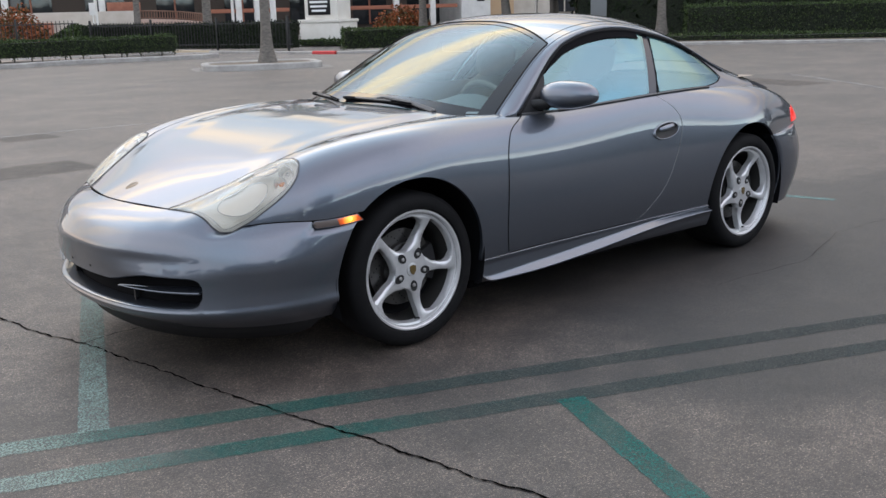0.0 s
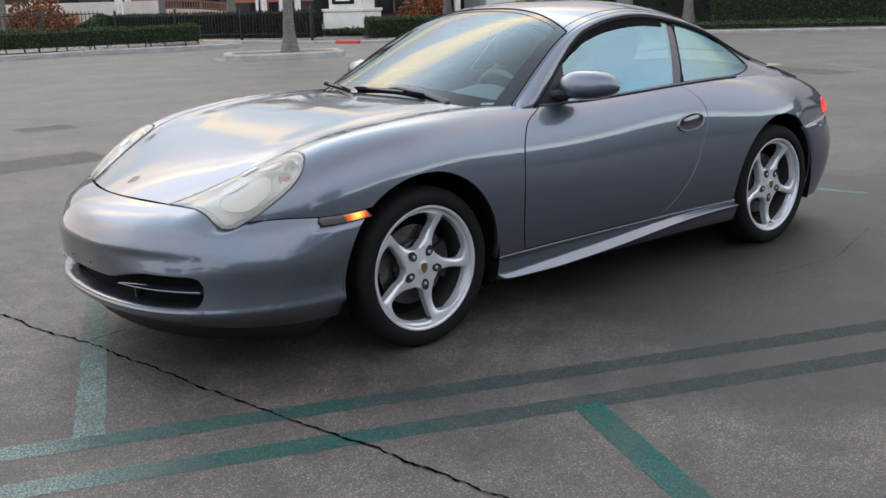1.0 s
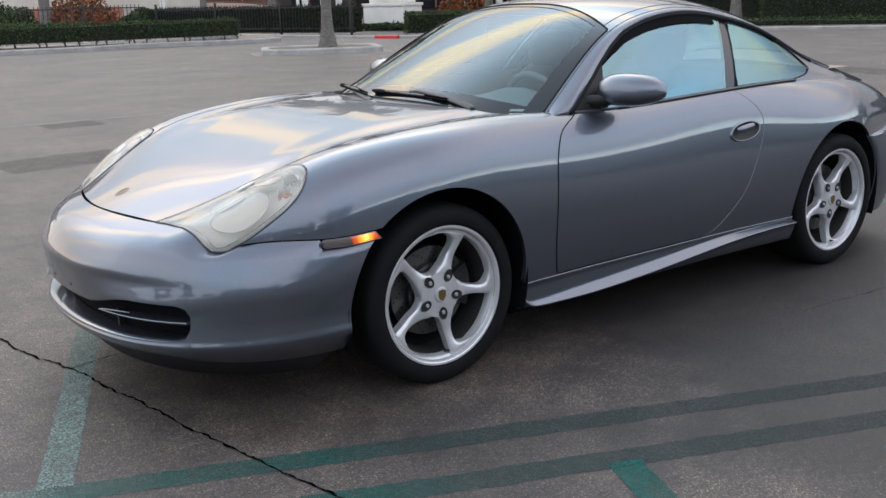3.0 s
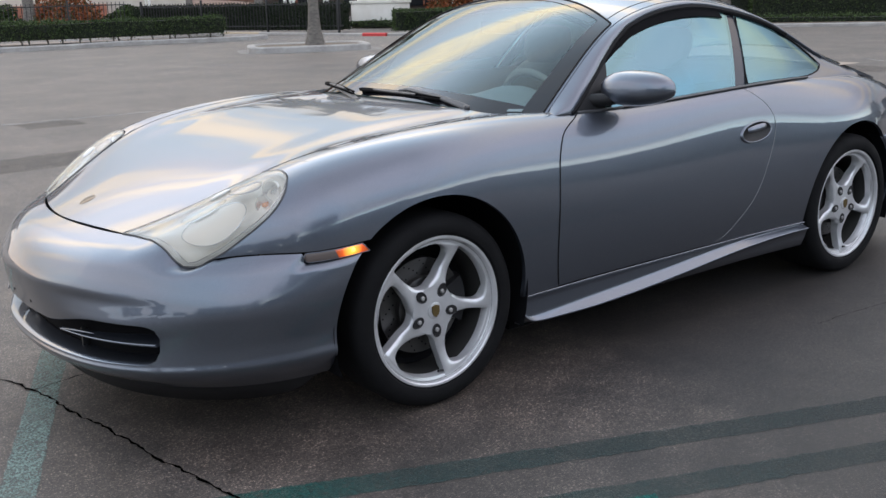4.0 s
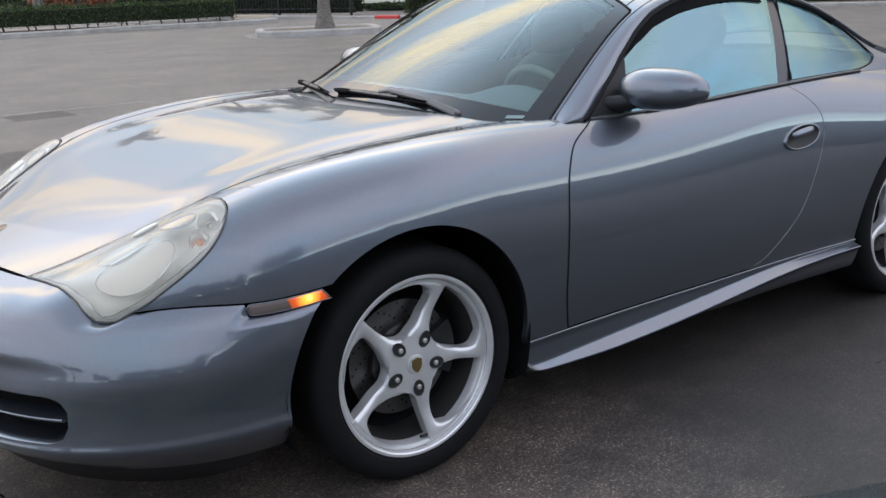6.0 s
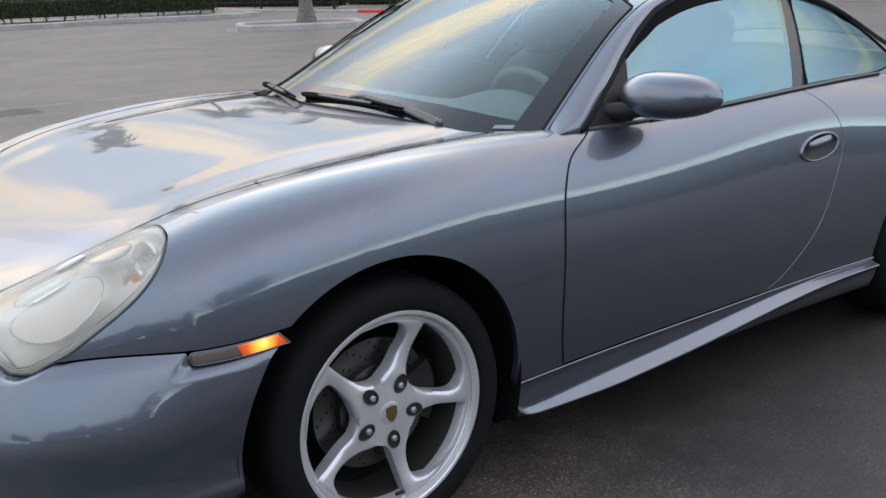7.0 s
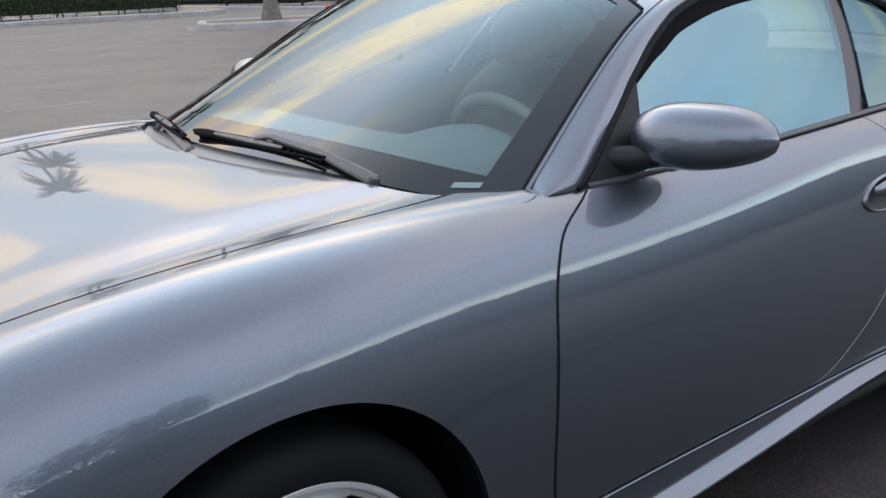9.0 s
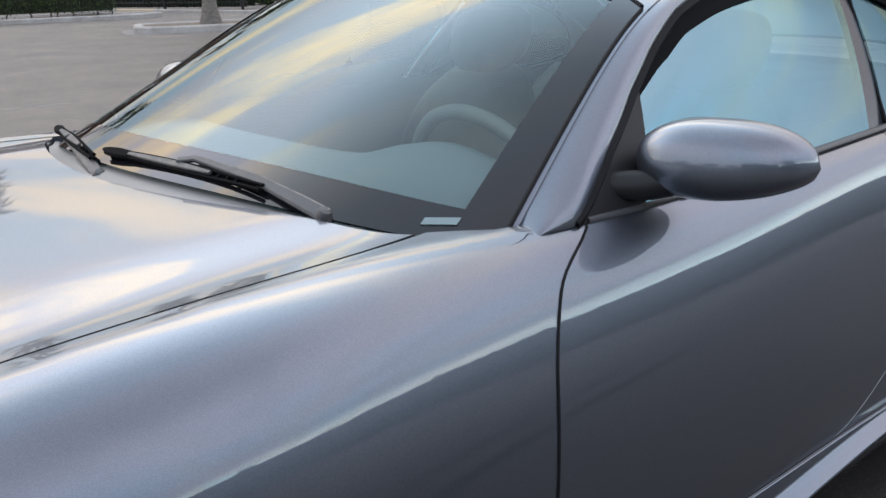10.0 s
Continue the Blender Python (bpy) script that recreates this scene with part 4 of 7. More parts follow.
a_ramp.color_ramp.elements[0].color, a_ramp.color_ramp.elements[1].color = (0, 0, 0, 1), (1.0, 0.42, 0.05, 1)
a_ramp.color_ramp.elements[1].position = 0.9
a_mid = a_ramp.color_ramp.elements.new(0.45)
a_mid.color = (0.30, 0.035, 0.002, 1)
al.new(a_co.outputs["Object"], a_map.inputs[0])
al.new(a_map.outputs[0], a_grad.inputs[0])
al.new(a_grad.outputs["Fac"], a_ramp.inputs[0])
al.new(a_ramp.outputs[0], bsdf(AMBERGLASS).inputs["Emission Color"])
bsdf(AMBERGLASS).inputs["Emission Strength"].default_value = 1.9
mu, mv = lin(0, 1, 28)[:, None], lin(-1, 1, 8)[None, :]


def marker_piece(u0, u1):
    u = u0 + (u1 - u0) * mu
    e_ = np.sqrt(np.clip(1 - np.clip(1 - u / 0.07, 0, 1) ** 2, 0.03, 1))
    x = -0.466 + 0.190 * u - 0.012 * u * mv * 1.0
    z = seam_z(x) - 0.0155 + 0.0135 * mv * e_
    p = skin_z(x, z)
    p[..., 1] -= 0.003 + 0.003 * np.sqrt(np.clip(1 - mv ** 2, 0, 1))
    return p


for sgn in (1, -1):
    frame_p = marker_piece(0, 1)
    unit = panel("side_marker", mirrored(frame_p * np.array([1, 1, 1]) + np.array([0, 0.004, 0]), sgn), SMOKE, car, "smoked amber side marker lamp, lit", 0.012)
    panel("clear_lens", mirrored(marker_piece(0.03, 0.50), sgn), SMOKE, unit, "", 0.004)
    panel("amber_lens", mirrored(marker_piece(0.505, 0.985), sgn), AMBERGLASS, unit, "glowing amber lens", 0.004)
    bm = bmesh.new()
    bmesh.ops.create_uvsphere(bm, u_segments=16, v_segments=8, radius=0.008)
    b = bm_part("bulb", bm, GLOW, unit, "lit bulb")
    mp = marker_piece(0.5, 1)[15, 4]
    b.matrix_basis = Matrix.Translation((mp[0], sgn * (mp[1] + 0.0045), mp[2]))
    edge_t = marker_piece(0.0, 1.0)
    loop = np.concatenate([edge_t[:, 0], edge_t[::-1, -1]])
    tube("surround", [tuple(q) for q in mirrored(loop, sgn)] + [tuple(mirrored(loop[0], sgn))], 0.0016, PAINT, unit, "", 6)

# bonnet badge and bumper plugs
bm = bmesh.new()
n_b = 20
ring0 = []
for k in range(n_b):
    a = 2 * math.pi * k / n_b
    px, py = 0.030 * math.cos(a), 0.025 * math.sin(a) * (1 + 0.25 * math.cos(a))
    ring0.append(bm.verts.new((px, py, 0.0)))
f0 = bm.faces.new(ring0)
ex = bmesh.ops.extrude_face_region(bm, geom=[f0])
for vtx in [g for g in ex["geom"] if isinstance(g, bmesh.types.BMVert)]:
    vtx.co = Vector((vtx.co.x * 0.88, vtx.co.y * 0.88, 0.0022))
badge = bm_part("badge", bm, material("bronze_badge", (0.16, 0.13, 0.10), 0.35, 0.9), car, "small bronze shield badge")
bz_ = float(hood_mid(-0.795))
badge.matrix_basis = Matrix.Translation((-0.795, 0, bz_ - 0.001)) @ pose(0, 0, 0, 0, -21, 0)
for yb_ in (0.09, -0.09):
    k_ = bumper(np.array([abs(yb_) / 1.15]), np.array([5.8]))[0]
    o = lathe("bumper_plug", [(0.0, -0.001), (0.004, -0.001), (0.0055, 0.002)], BLACK, car, "", 16)
    o.matrix_basis = Matrix.Translation((float(k_[0]) - 0.001, yb_, float(k_[2]))) @ pose(0, 0, 0, 0, 0, -90)

# grille: dark cavity, mesh bars and painted strakes
cav = []
for w_ in (2.80, 4.4, 6.4):
    tq = lin(-t_grille * 1.03, t_grille * 1.03, 41)
    q = bumper(np.abs(tq), np.full(41, w_))
    q[:, 1] *= np.where(tq < 0, -1, 1)
    q[:, 0] += 0.075
    q[:, 1] *= 0.96
    cav.append(q)
panel("grille_backing", np.array(cav), DARK, car, "", 0.0, flip=False)
for sgn in (1, -1):
    tq = lin(t_grille * 0.42, t_grille * 0.985, 22)
    for name in ("strake",):
        q = bumper(tq, np.full(22, 4.47))
        q[:, 2] += np.linspace(0.004, 0.0, 22)
        inn = np.stack([q[:, 0] + np.linspace(0.006, 0.075, 22), q[:, 1] * 0.985, q[:, 2] + np.linspace(0.002, 0.012, 22)], -1)
        thick = np.linspace(0.0012, 0.0042, 22)[:, None] * np.array([[0, 0, 1.0]])
        tube("strake_edge", [tuple(k_) for k_ in mirrored(q + np.array([-0.002, 0, 0.001]), sgn)], [float(k_) for k_ in np.linspace(0.0016, 0.0040, 22)], PAINT, front_bumper, "", 8)
        sv = np.concatenate([q + thick + [-0.001, 0, 0], q - thick + [-0.001, 0, 0], inn - thick, inn + thick])
        sv = mirrored(sv, sgn)
        m_ = 22
        sf = [(r0 * m_ + i, r0 * m_ + i + 1, ((r0 + 1) % 4) * m_ + i + 1, ((r0 + 1) % 4) * m_ + i) for r0 in range(4) for i in range(m_ - 1)]
        sf += [(0, m_, 2 * m_, 3 * m_), (m_ - 1, 2 * m_ - 1, 3 * m_ - 1, 4 * m_ - 1)]
        soft(part(name, sv, sf, PAINT, front_bumper, "painted grille strake"), 40)
        tine = [q[0] + (q[9] - q[0]) * g_ + np.array([-0.002, 0, 0.016 * g_ ** 0.7]) for g_ in lin(0, 1, 8)]
        tube("strake_tine", [tuple(k_) for k_ in mirrored(np.array(tine), sgn)], [0.0022, 0.0028, 0.0030, 0.0028, 0.0026, 0.0022, 0.0016, 0.0008], PAINT, front_bumper, "", 8)
    dv_ = bumper(np.array([t_grille * 0.44]), np.array([4.4]))[0]
    boxes("grille_divider", [(dv_[0] + 0.05, dv_[0] + 0.07, sgn * dv_[1] - 0.006, sgn * dv_[1] + 0.006, 0.285, 0.352)], BLACK, front_bumper, "", 0.002)
# bright lower lip of the opening, and the black chin under the bumper
chin_t = lin(-1, 1, 81)
c0 = bumper(np.abs(chin_t), np.full(81, 0.0))
c0[:, 1] *= np.where(chin_t < 0, -1, 1)
c_fade = (1 - smoothstep(0.80, 1.0, np.abs(chin_t)))[:, None]
c1 = c0 * np.array([1, 0.96, 1]) + np.array([0.035, 0, 0])
c1[:, 2] = 0.135 + 0.45 * (c0[:, 2] - 0.17)
c1 = c1 * c_fade + (c0 + np.array([-0.004, 0, 0.004])) * (1 - c_fade)
c2 = c1 + np.array([0.06, 0, -0.004]) * c_fade
panel("chin_spoiler", np.array([c0 + np.array([0.006, 0, 0.004]), c1, c2]), BLACK, car, "black rubber chin spoiler", 0.0, flip=True)

# side skirts: a ledge under the doors that swells outwards and thins to the rear
ks = lin(0, 1, 70)[:, None]
kx = 0.368 + 1.632 * ks
drop_k = curve((0.36, 0.96), (0.77, 0.92), (1.06, 0.78), (1.37, 0.54), (1.83, 0.26), (2.0, 0.22))(kx)
total_k = 0.104 * drop_k * (1 - 0.28 * np.exp(-(kx - 0.368) / 0.030))
wall_k = np.minimum(curve((0.36, 0.080), (0.6, 0.073), (0.9, 0.058), (1.2, 0.038), (1.5, 0.020), (2.0, 0.010))(kx), total_k - 0.008)
shelf_out = 0.012 + 0.019 * smoothstep(0.40, 0.75, kx)
rows_k = [(0.000 * kx, 0.000 * kx), (0.005 + 0 * kx, -0.002 + 0 * kx), (0.006 + 0 * kx, -0.005 + 0 * kx), (0.002 + 0 * kx, -0.007 + 0 * kx)]
for g_ in (0.3, 0.6, 0.85, 1.0):
    rows_k.append((0.001 - 0.001 * g_ + 0 * kx, -0.007 - (wall_k - 0.007) * g_))
for g_ in (0.12, 0.3, 0.5, 0.7, 0.88, 1.0):
    rows_k.append((shelf_out * g_ ** 1.15, -wall_k - (total_k - wall_k) * g_))
low_k = np.maximum(total_k + 0.010, 0.104)
rows_k += [(shelf_out - 0.003, -total_k - 0.004), (shelf_out - 0.009, -total_k - 0.007), (shelf_out - 0.018, -(total_k + low_k) / 2), (shelf_out - 0.034, -low_k), (shelf_out - 0.038, -low_k - 0.003), (-0.05 + 0 * kx, -low_k - 0.005)]
sk_y = -(sill_y(kx) - 0.004 + np.concatenate([r_[0] for r_ in rows_k], 1))
sk_z = SILL_Z - 0.002 + np.concatenate([r_[1] for r_ in rows_k], 1)
both("side_skirt", np.stack([kx + 0 * sk_y, sk_y, sk_z + 0 * kx], -1), PAINT, car, "", 0.004)
# black tubes drawn in for the shade of the gap before each door
for sgn in (1, -1):
    gz_ = lin(0.302, 0.872, 60)
    gp_ = skin_z(gap_x(gz_), gz_) - np.array([0, 0.0005, 0])
    tube("door_gap_shade", [tuple(q) for q in mirrored(gp_, sgn)], 0.0024, SEAL, car, "", 6)
# the wing carried on under the foot of the windshield pillar
for sgn in (1, -1):
    fu_, fv_ = lin(0.57, 0.68, 16)[:, None], lin(0.680, 0.720, 8)[None, :]
    panel("pillar_foot", mirrored(skin_y(fu_ + 0 * fv_, fv_ + 0 * fu_) - np.array([0, 0, 0.004]), sgn), PAINT, car, "", 0.0)
# black tubes drawn in for the shade of the gap round the bonnet
for sgn in (1, -1):
    gx_ = lin(-0.818, 0.446, 90)
    gp_ = skin_y(gx_, hood_edge(gx_)) + np.array([0, 0, -0.0005])
    tube("bonnet_gap_shade", [tuple(q) for q in gp_ * np.array([1, sgn, 1])], 0.0016, SEAL, car, "", 6)
for sgn in (1, -1):
    lx_ = lin(0.372, 1.995, 40)
    ly_ = -(sill_y(lx_) + 0.004)
    tube("sill_trim", [(x, sgn * y, SILL_Z - 0.001) for x, y in zip(lx_, ly_)], 0.0022, PAINT, car, "", 6)
# dark sill under the skirt
both("sill_underside", np.stack([kx + 0 * lin(0, 1, 3)[None], -(sill_y(kx) - 0.03 - 0.02 * lin(0, 1, 3)[None]), SILL_Z - 0.10 * drop_k - (0.115 - 0.10 * drop_k) * lin(0, 1, 3)[None]], -1), DARK, car, "", 0.0)

# window surrounds: black seals round each side window and along the pillars
def strip(name, p, r, mat=SEAL):
    for sgn in (1, -1):
        tube(name, [tuple(q) for q in mirrored(p, sgn)], r, mat, car, "", 6)


xx = np.concatenate([lin(0.672, 0.80, 14), lin(0.81, 2.16, 56)])
strip("window_frame_seal", side(xx, frame_h(xx) - 0.022) + np.array([0, -0.006, 0]), 0.0105)
xx = lin(0.93, 2.12, 60)
ww = side(xx, np.full(60, 0.0)) + np.array([0, -0.012, 0.004])
strip("waist_seal", ww, 0.0024)
wx_t = lin(0.70, 2.12, 60)[:, None]
w_low, w_high = side(wx_t, 0.0 * wx_t), side(wx_t, 0.03 + 0.0 * wx_t)
w_rows = [w_low + np.array(q) for q in ((0, -0.008, -0.004), (0, -0.012, 0.003), (0, -0.011, 0.008), (0, -0.007, 0.010))] + [w_high + np.array(q) for q in ((0, -0.004, 0.002), (0, 0.004, -0.002))]
both("waist_trim", np.concatenate(w_rows, 1), material("faded_trim", (0.060, 0.061, 0.065), 0.4), car, "faded grey rubber trim below the glass", 0.0)
bh = lin(0.0, 0.985, 12)[:, None]
bw = lin(0, 1, 4)[None, :]
bpx = (1.590 + 0.192 * bh) + (0.074 - 0.022 * bh) * bw
pp = side(bpx, bh + 0 * bw) + np.array([0, 0.006, 0])
both("centre_pillar", pp, material("pillar_black", (0.030, 0.031, 0.040), 0.22), car, "gloss black pillar", 0.01)
# quarter window border
loop = np.concatenate([side(qwx, qwh)[:, 0], side(qwx, qwh)[::-1, -1]])
strip("quarter_window_seal", np.concatenate([loop, loop[:1]]) + np.array([0, -0.002, 0]), 0.0038)
# the dark roof of the door opening and the wind deflector above the glass
dx2 = lin(0.80, 1.70, 48)[:, None]
dv2 = lin(0, 1, 5)[None, :]
dfl = side(dx2, frame_h(dx2) - 0.02 - 0.10 * dv2 * np.clip((dx2 - 0.78) * 4, 0.3, 1)) + np.array([0, -0.008, 0])
both("wind_deflector", dfl, material("smoked_deflector", (0.005, 0.005, 0.006), 0.75, Specular_IOR_Level=0.06), car, "smoked wind deflector", 0.004)
# windshield surround
wb = lin(0.550, 1.035, 34)
strip("windshield_seal", cabin(wb, np.full(34, 0.984)) + np.array([0, -0.001, 0.001]), 0.0034)
wt = lin(-0.98, 0.98, 41)
tube("windshield_header_seal", [tuple(q) for q in cabin(1.122 - 0.085 * wt ** 2, wt) + np.array([0, 0, 0.001])], 0.005, SEAL, car, "", 6)
# black border printed on the glass
fr = lin(0, 1, 40)[:, None]
FRIT = material("black_glass_border", (0.008, 0.008, 0.010), 0.03)
fb = lin(0.885, 0.982, 5)[None, :]
fx = (0.315 + 0.215 * (fb / 0.982) ** 2.2) * (1 - fr) + (1.12 - 0.085 * fb ** 2) * fr
both("glass_border", cabin(fx, fb + 0 * fr) + np.array([-0.0012, -0.0016, 0.0012]), FRIT, car, "", 0.0)
fq = lin(-0.98, 0.98, 45)[None, :]
f4 = lin(0, 0.10, 5)[:, None]
fx2 = (0.315 + 0.215 * (np.abs(fq) / 0.982) ** 2.2) * (1 - f4) + (1.12 - 0.085 * fq ** 2) * f4
panel("lower_glass_border", cabin(fx2, fq * 0.985 + 0 * f4) + np.array([-0.0018, 0, 0.0018]), FRIT, car, "", 0.0)
f5 = lin(0.955, 1.0, 4)[:, None]
fx3 = (0.315 + 0.215 * (np.abs(fq) / 0.982) ** 2.2) * (1 - f5) + (1.12 - 0.085 * fq ** 2) * f5
panel("upper_glass_border", cabin(fx3, fq * 0.97 + 0 * f5) + np.array([-0.0012, 0, 0.0016]), FRIT, car, "", 0.0)
# pale data plate at the foot of the glass
vp = cabin(np.array([[0.487, 0.523], [0.499, 0.535]]), np.array([[0.825, 0.890], [0.825, 0.890]])) + np.array([-0.0030, -0.0020, 0.0030])
panel("data_plate", vp, material("pale_plate", (0.17, 0.23, 0.24), 0.5), car, "small pale data plate", 0.002)

# cowl with its grille and two wipers
cq_ = lin(-1, 1, 41)
ce = lin(0, 1, 8)[:, None]
c_front = np.stack([0.277 + 0.172 * cq_ ** 2, -0.634 * cq_, 0 * cq_], -1)
c_front[:, 2] = skin_y(c_front[:, 0], np.abs(c_front[:, 1]))[:, 2] - 0.010
w_b = cabin(0.318 + 0.215 * np.abs(cq_ * 0.90 / 0.982) ** 2.2, cq_ * 0.90)
c_back = np.stack([w_b[:, 0] + 0.012, -np.abs(w_b[:, 1]) * np.sign(cq_), w_b[:, 2] - 0.004], -1)
cowl = c_front[None] * (1 - ce[..., None]) + c_back[None] * ce[..., None]
panel("cowl", cowl, material("grey_cowl_plastic", (0.21, 0.205, 0.20), 0.45), car, "grey plastic cowl panel", 0.004)
WIPER = material("faded_wiper_paint", (0.055, 0.055, 0.058), 0.42)
rough(WIPER, ramp(WIPER, noise_node(WIPER, 60, 3), [(0.3, (0.36, 0.36, 0.36)), (0.7, (0.55, 0.55, 0.55))]))
BLADE = material("blade_rubber", (0.004, 0.004, 0.005), 0.85, Specular_IOR_Level=0.08)


def wiper(pivot, arm_mid, arm_end, tip, heel):
    """A flat faded arm from its pivot to the middle of a claw-framed blade."""
    w_ = new("wiper")
    w_.parent = car
    w_["label"] = "faded black windshield wiper with a claw-framed blade"
    up = Vector((-0.55, 0, 0.83)).normalized()
    pv, am, ae, t_, h_ = (Vector(q) for q in (pivot, arm_mid, arm_end, tip, heel))
    cap = lathe("pivot_cap", [(0.0, -0.012), (0.009, -0.011), (0.013, -0.004), (0.014, 0.012)], WIPER, w_, "", 20)
    cap.matrix_basis = Matrix.Translation(pv) @ pose(0, 0, 0, -60, 0, 0)

    def bar(name, pts, wid, hgt, mat, parent=w_):
        """A flat bar with chamfered upper edges along points."""
        verts, faces = [], []
        for k, q in enumerate(pts):
            d = (pts[min(k + 1, len(pts) - 1)] - pts[max(k - 1, 0)]).normalized()
            a = d.cross(up).normalized()
            n_ = a.cross(d).normalized()
            for sa, sn in ((-1, -1), (1, -1), (1, 0.3), (0.7, 1), (-0.7, 1), (-1, 0.3)):
                verts.append(q + a * sa * wid[k] + n_ * sn * hgt)
        for k in range(len(pts) - 1):
            for j in range(6):
                faces.append((k * 6 + j, k * 6 + (j + 1) % 6, k * 6 + 6 + (j + 1) % 6, k * 6 + 6 + j))
        faces += [(5, 4, 3, 2, 1, 0), tuple(len(pts) * 6 - 6 + j for j in range(6))]
        return soft(part(name, verts, faces, mat, parent), 30)

    centre = t_.lerp(h_, 0.48) + up * 0.010
    bar("arm", [pv + (pv - am) * 0.05 + up * 0.004, pv.lerp(am, 0.25) + up * 0.007, am + up * 0.008, ae + up * 0.008, ae.lerp(centre, 0.7) + up * 0.006], [0.0125, 0.0120, 0.0090, 0.0062, 0.0055], 0.0034, WIPER)
    # the blade: a rubber lip, two thin rails with ties between them and a bridge over the middle
    run = (h_ - t_).normalized()
    wide = run.cross(up).normalized()

    def along(f, off, rise):
        bow = 0.004 * math.sin(math.pi * f)
        return t_.lerp(h_, f) + wide * off + up * (rise + bow)

    fs = [k / 12 for k in range(13)]
    bar("blade_lip", [along(f, 0.0, -0.004) for f in fs], [0.0028] * 13, 0.004, BLADE)
    for off in (-0.0085, 0.0085):
        bar("blade_rail", [along(f, off * (0.35 + 0.65 * math.sin(math.pi * min(max(f, 0.12), 0.88))), 0.003) for f in fs], [0.0026] * 13, 0.0028, BLADE)
    for f in (0.22, 0.27, 0.32, 0.37, 0.60, 0.65, 0.76, 0.81, 0.86):
        bar("blade_tie", [along(f, -0.0085, 0.003), along(f, 0.0085, 0.003)], [0.0022, 0.0022], 0.0020, BLADE)
    bar("blade_bridge", [along(f, 0.0, 0.007) for f in (0.18, 0.30, 0.45, 0.60, 0.72)], [0.0035, 0.0055, 0.0065, 0.0055, 0.0035], 0.0025, WIPER)
    bar("blade_tip", [along(f, 0.0, 0.004) for f in (-0.02, 0.02, 0.08, 0.17, 0.20)], [0.003, 0.0085, 0.0105, 0.0090, 0.004], 0.0035, BLADE)
    return w_


wiper((0.395, -0.495, 0.903), (0.385, -0.340, 0.932), (0.372, -0.180, 0.946), (0.330, 0.075, 0.939), (0.373, -0.370, 0.928))
wiper((0.303, 0.060, 0.900), (0.330, 0.200, 0.920), (0.350, 0.300, 0.932), (0.370, 0.400, 0.942), (0.316, 0.110, 0.926))

# mirrors: egg-shaped housing on a black foot and sail
def mirror(sgn):
    n, m = 26, 36
    cx_, cy_, cz_ = 0.886, -0.842, 0.951
    pts = np.zeros((n, m, 3))
    for i in range(n):
        u = -1 + 2 * i / (n - 1)
        wd = (1 - abs(u) ** 2.6) ** 0.5 if abs(u) < 1 else 0.0
        wd = max(wd, 0.02)
        for j in range(m):
            a = 2 * math.pi * j / m
            ca, sa = math.cos(a), math.sin(a)
            rx_ = (0.085 if ca < 0 else 0.040) * wd
            rz_ = (0.066 if sa > 0 else 0.060 - 0.014 * max(u, 0.0)) * wd * (1 - 0.05 * u)
            pts[i, j] = (cx_ + 0.040 * u + np.sign(ca) * abs(ca) ** 0.85 * rx_ + 0.018, cy_ - 0.128 * u, cz_ - 0.002 * u + np.sign(sa) * abs(sa) ** (0.95 if sa > 0 else 0.72) * rz_)
    v_, f_ = [], []
    for i in range(n):
        for j in range(m):
            v_.append(tuple(mirrored(pts[i, j], sgn)))
    for i in range(n - 1):
        for j in range(m):
            f_.append((i * m + j, i * m + (j + 1) % m, (i + 1) * m + (j + 1) % m, (i + 1) * m + j))
    f_ += [tuple(range(m)), tuple((n - 1) * m + j for j in range(m))]
    house = new("door_mirror")
    house.parent = car
    house["label"] = "egg-shaped painted door mirror on a black foot"
    bm = bmesh.new()
    vs = [bm.verts.new(q) for q in v_]
    for q in f_:
        bm.faces.new([vs[k] for k in q])
    bm_part("housing", bm, PAINT, house)
    # glass
    g = []
    for j in range(m):
        a = 2 * math.pi * j / m
        g.append(tuple(mirrored((cx_ + 0.061 + 0.035 * math.cos(a) * 0.25, cy_ - 0.088 * math.cos(a), cz_ + 0.050 * math.sin(a)), sgn)))
    part("mirror_glass", g, [tuple(range(m))], material("mirror_silver", (0.9, 0.9, 0.9), 0.02, 1.0) if sgn > 0 else bpy.data.materials["mirror_silver"], house, "", False)
    tube("foot", [tuple(mirrored(q, sgn)) for q in ((0.785, -0.700, 0.912), (0.800, -0.722, 0.912), (0.818, -0.748, 0.914), (0.838, -0.776, 0.922), (0.862, -0.800, 0.934), (0.890, -0.822, 0.942))], [0.022, 0.024, 0.0245, 0.026, 0.030, 0.036], BLACK, house, "black mirror foot", 20)
    sa, sb = lin(0, 1, 14)[:, None], lin(0, 1, 8)[None, :]
    sx0 = 0.690 + 0.235 * sa
    s_lo = np.clip((sx0 - 0.824) / 0.100, 0, 1) * 0.78
    s_hi = np.maximum(frame_h(sx0) - 0.03, s_lo + 0.004)
    sail = side(sx0 + 0 * sb, s_lo - 0.06 + (s_hi - s_lo + 0.06) * sb) + np.array([0, -0.010, 0.0])
    panel("mirror_sail", mirrored(sail, sgn), BLACK, house, "black triangular sail", 0.012)


mirror(1)
mirror(-1)


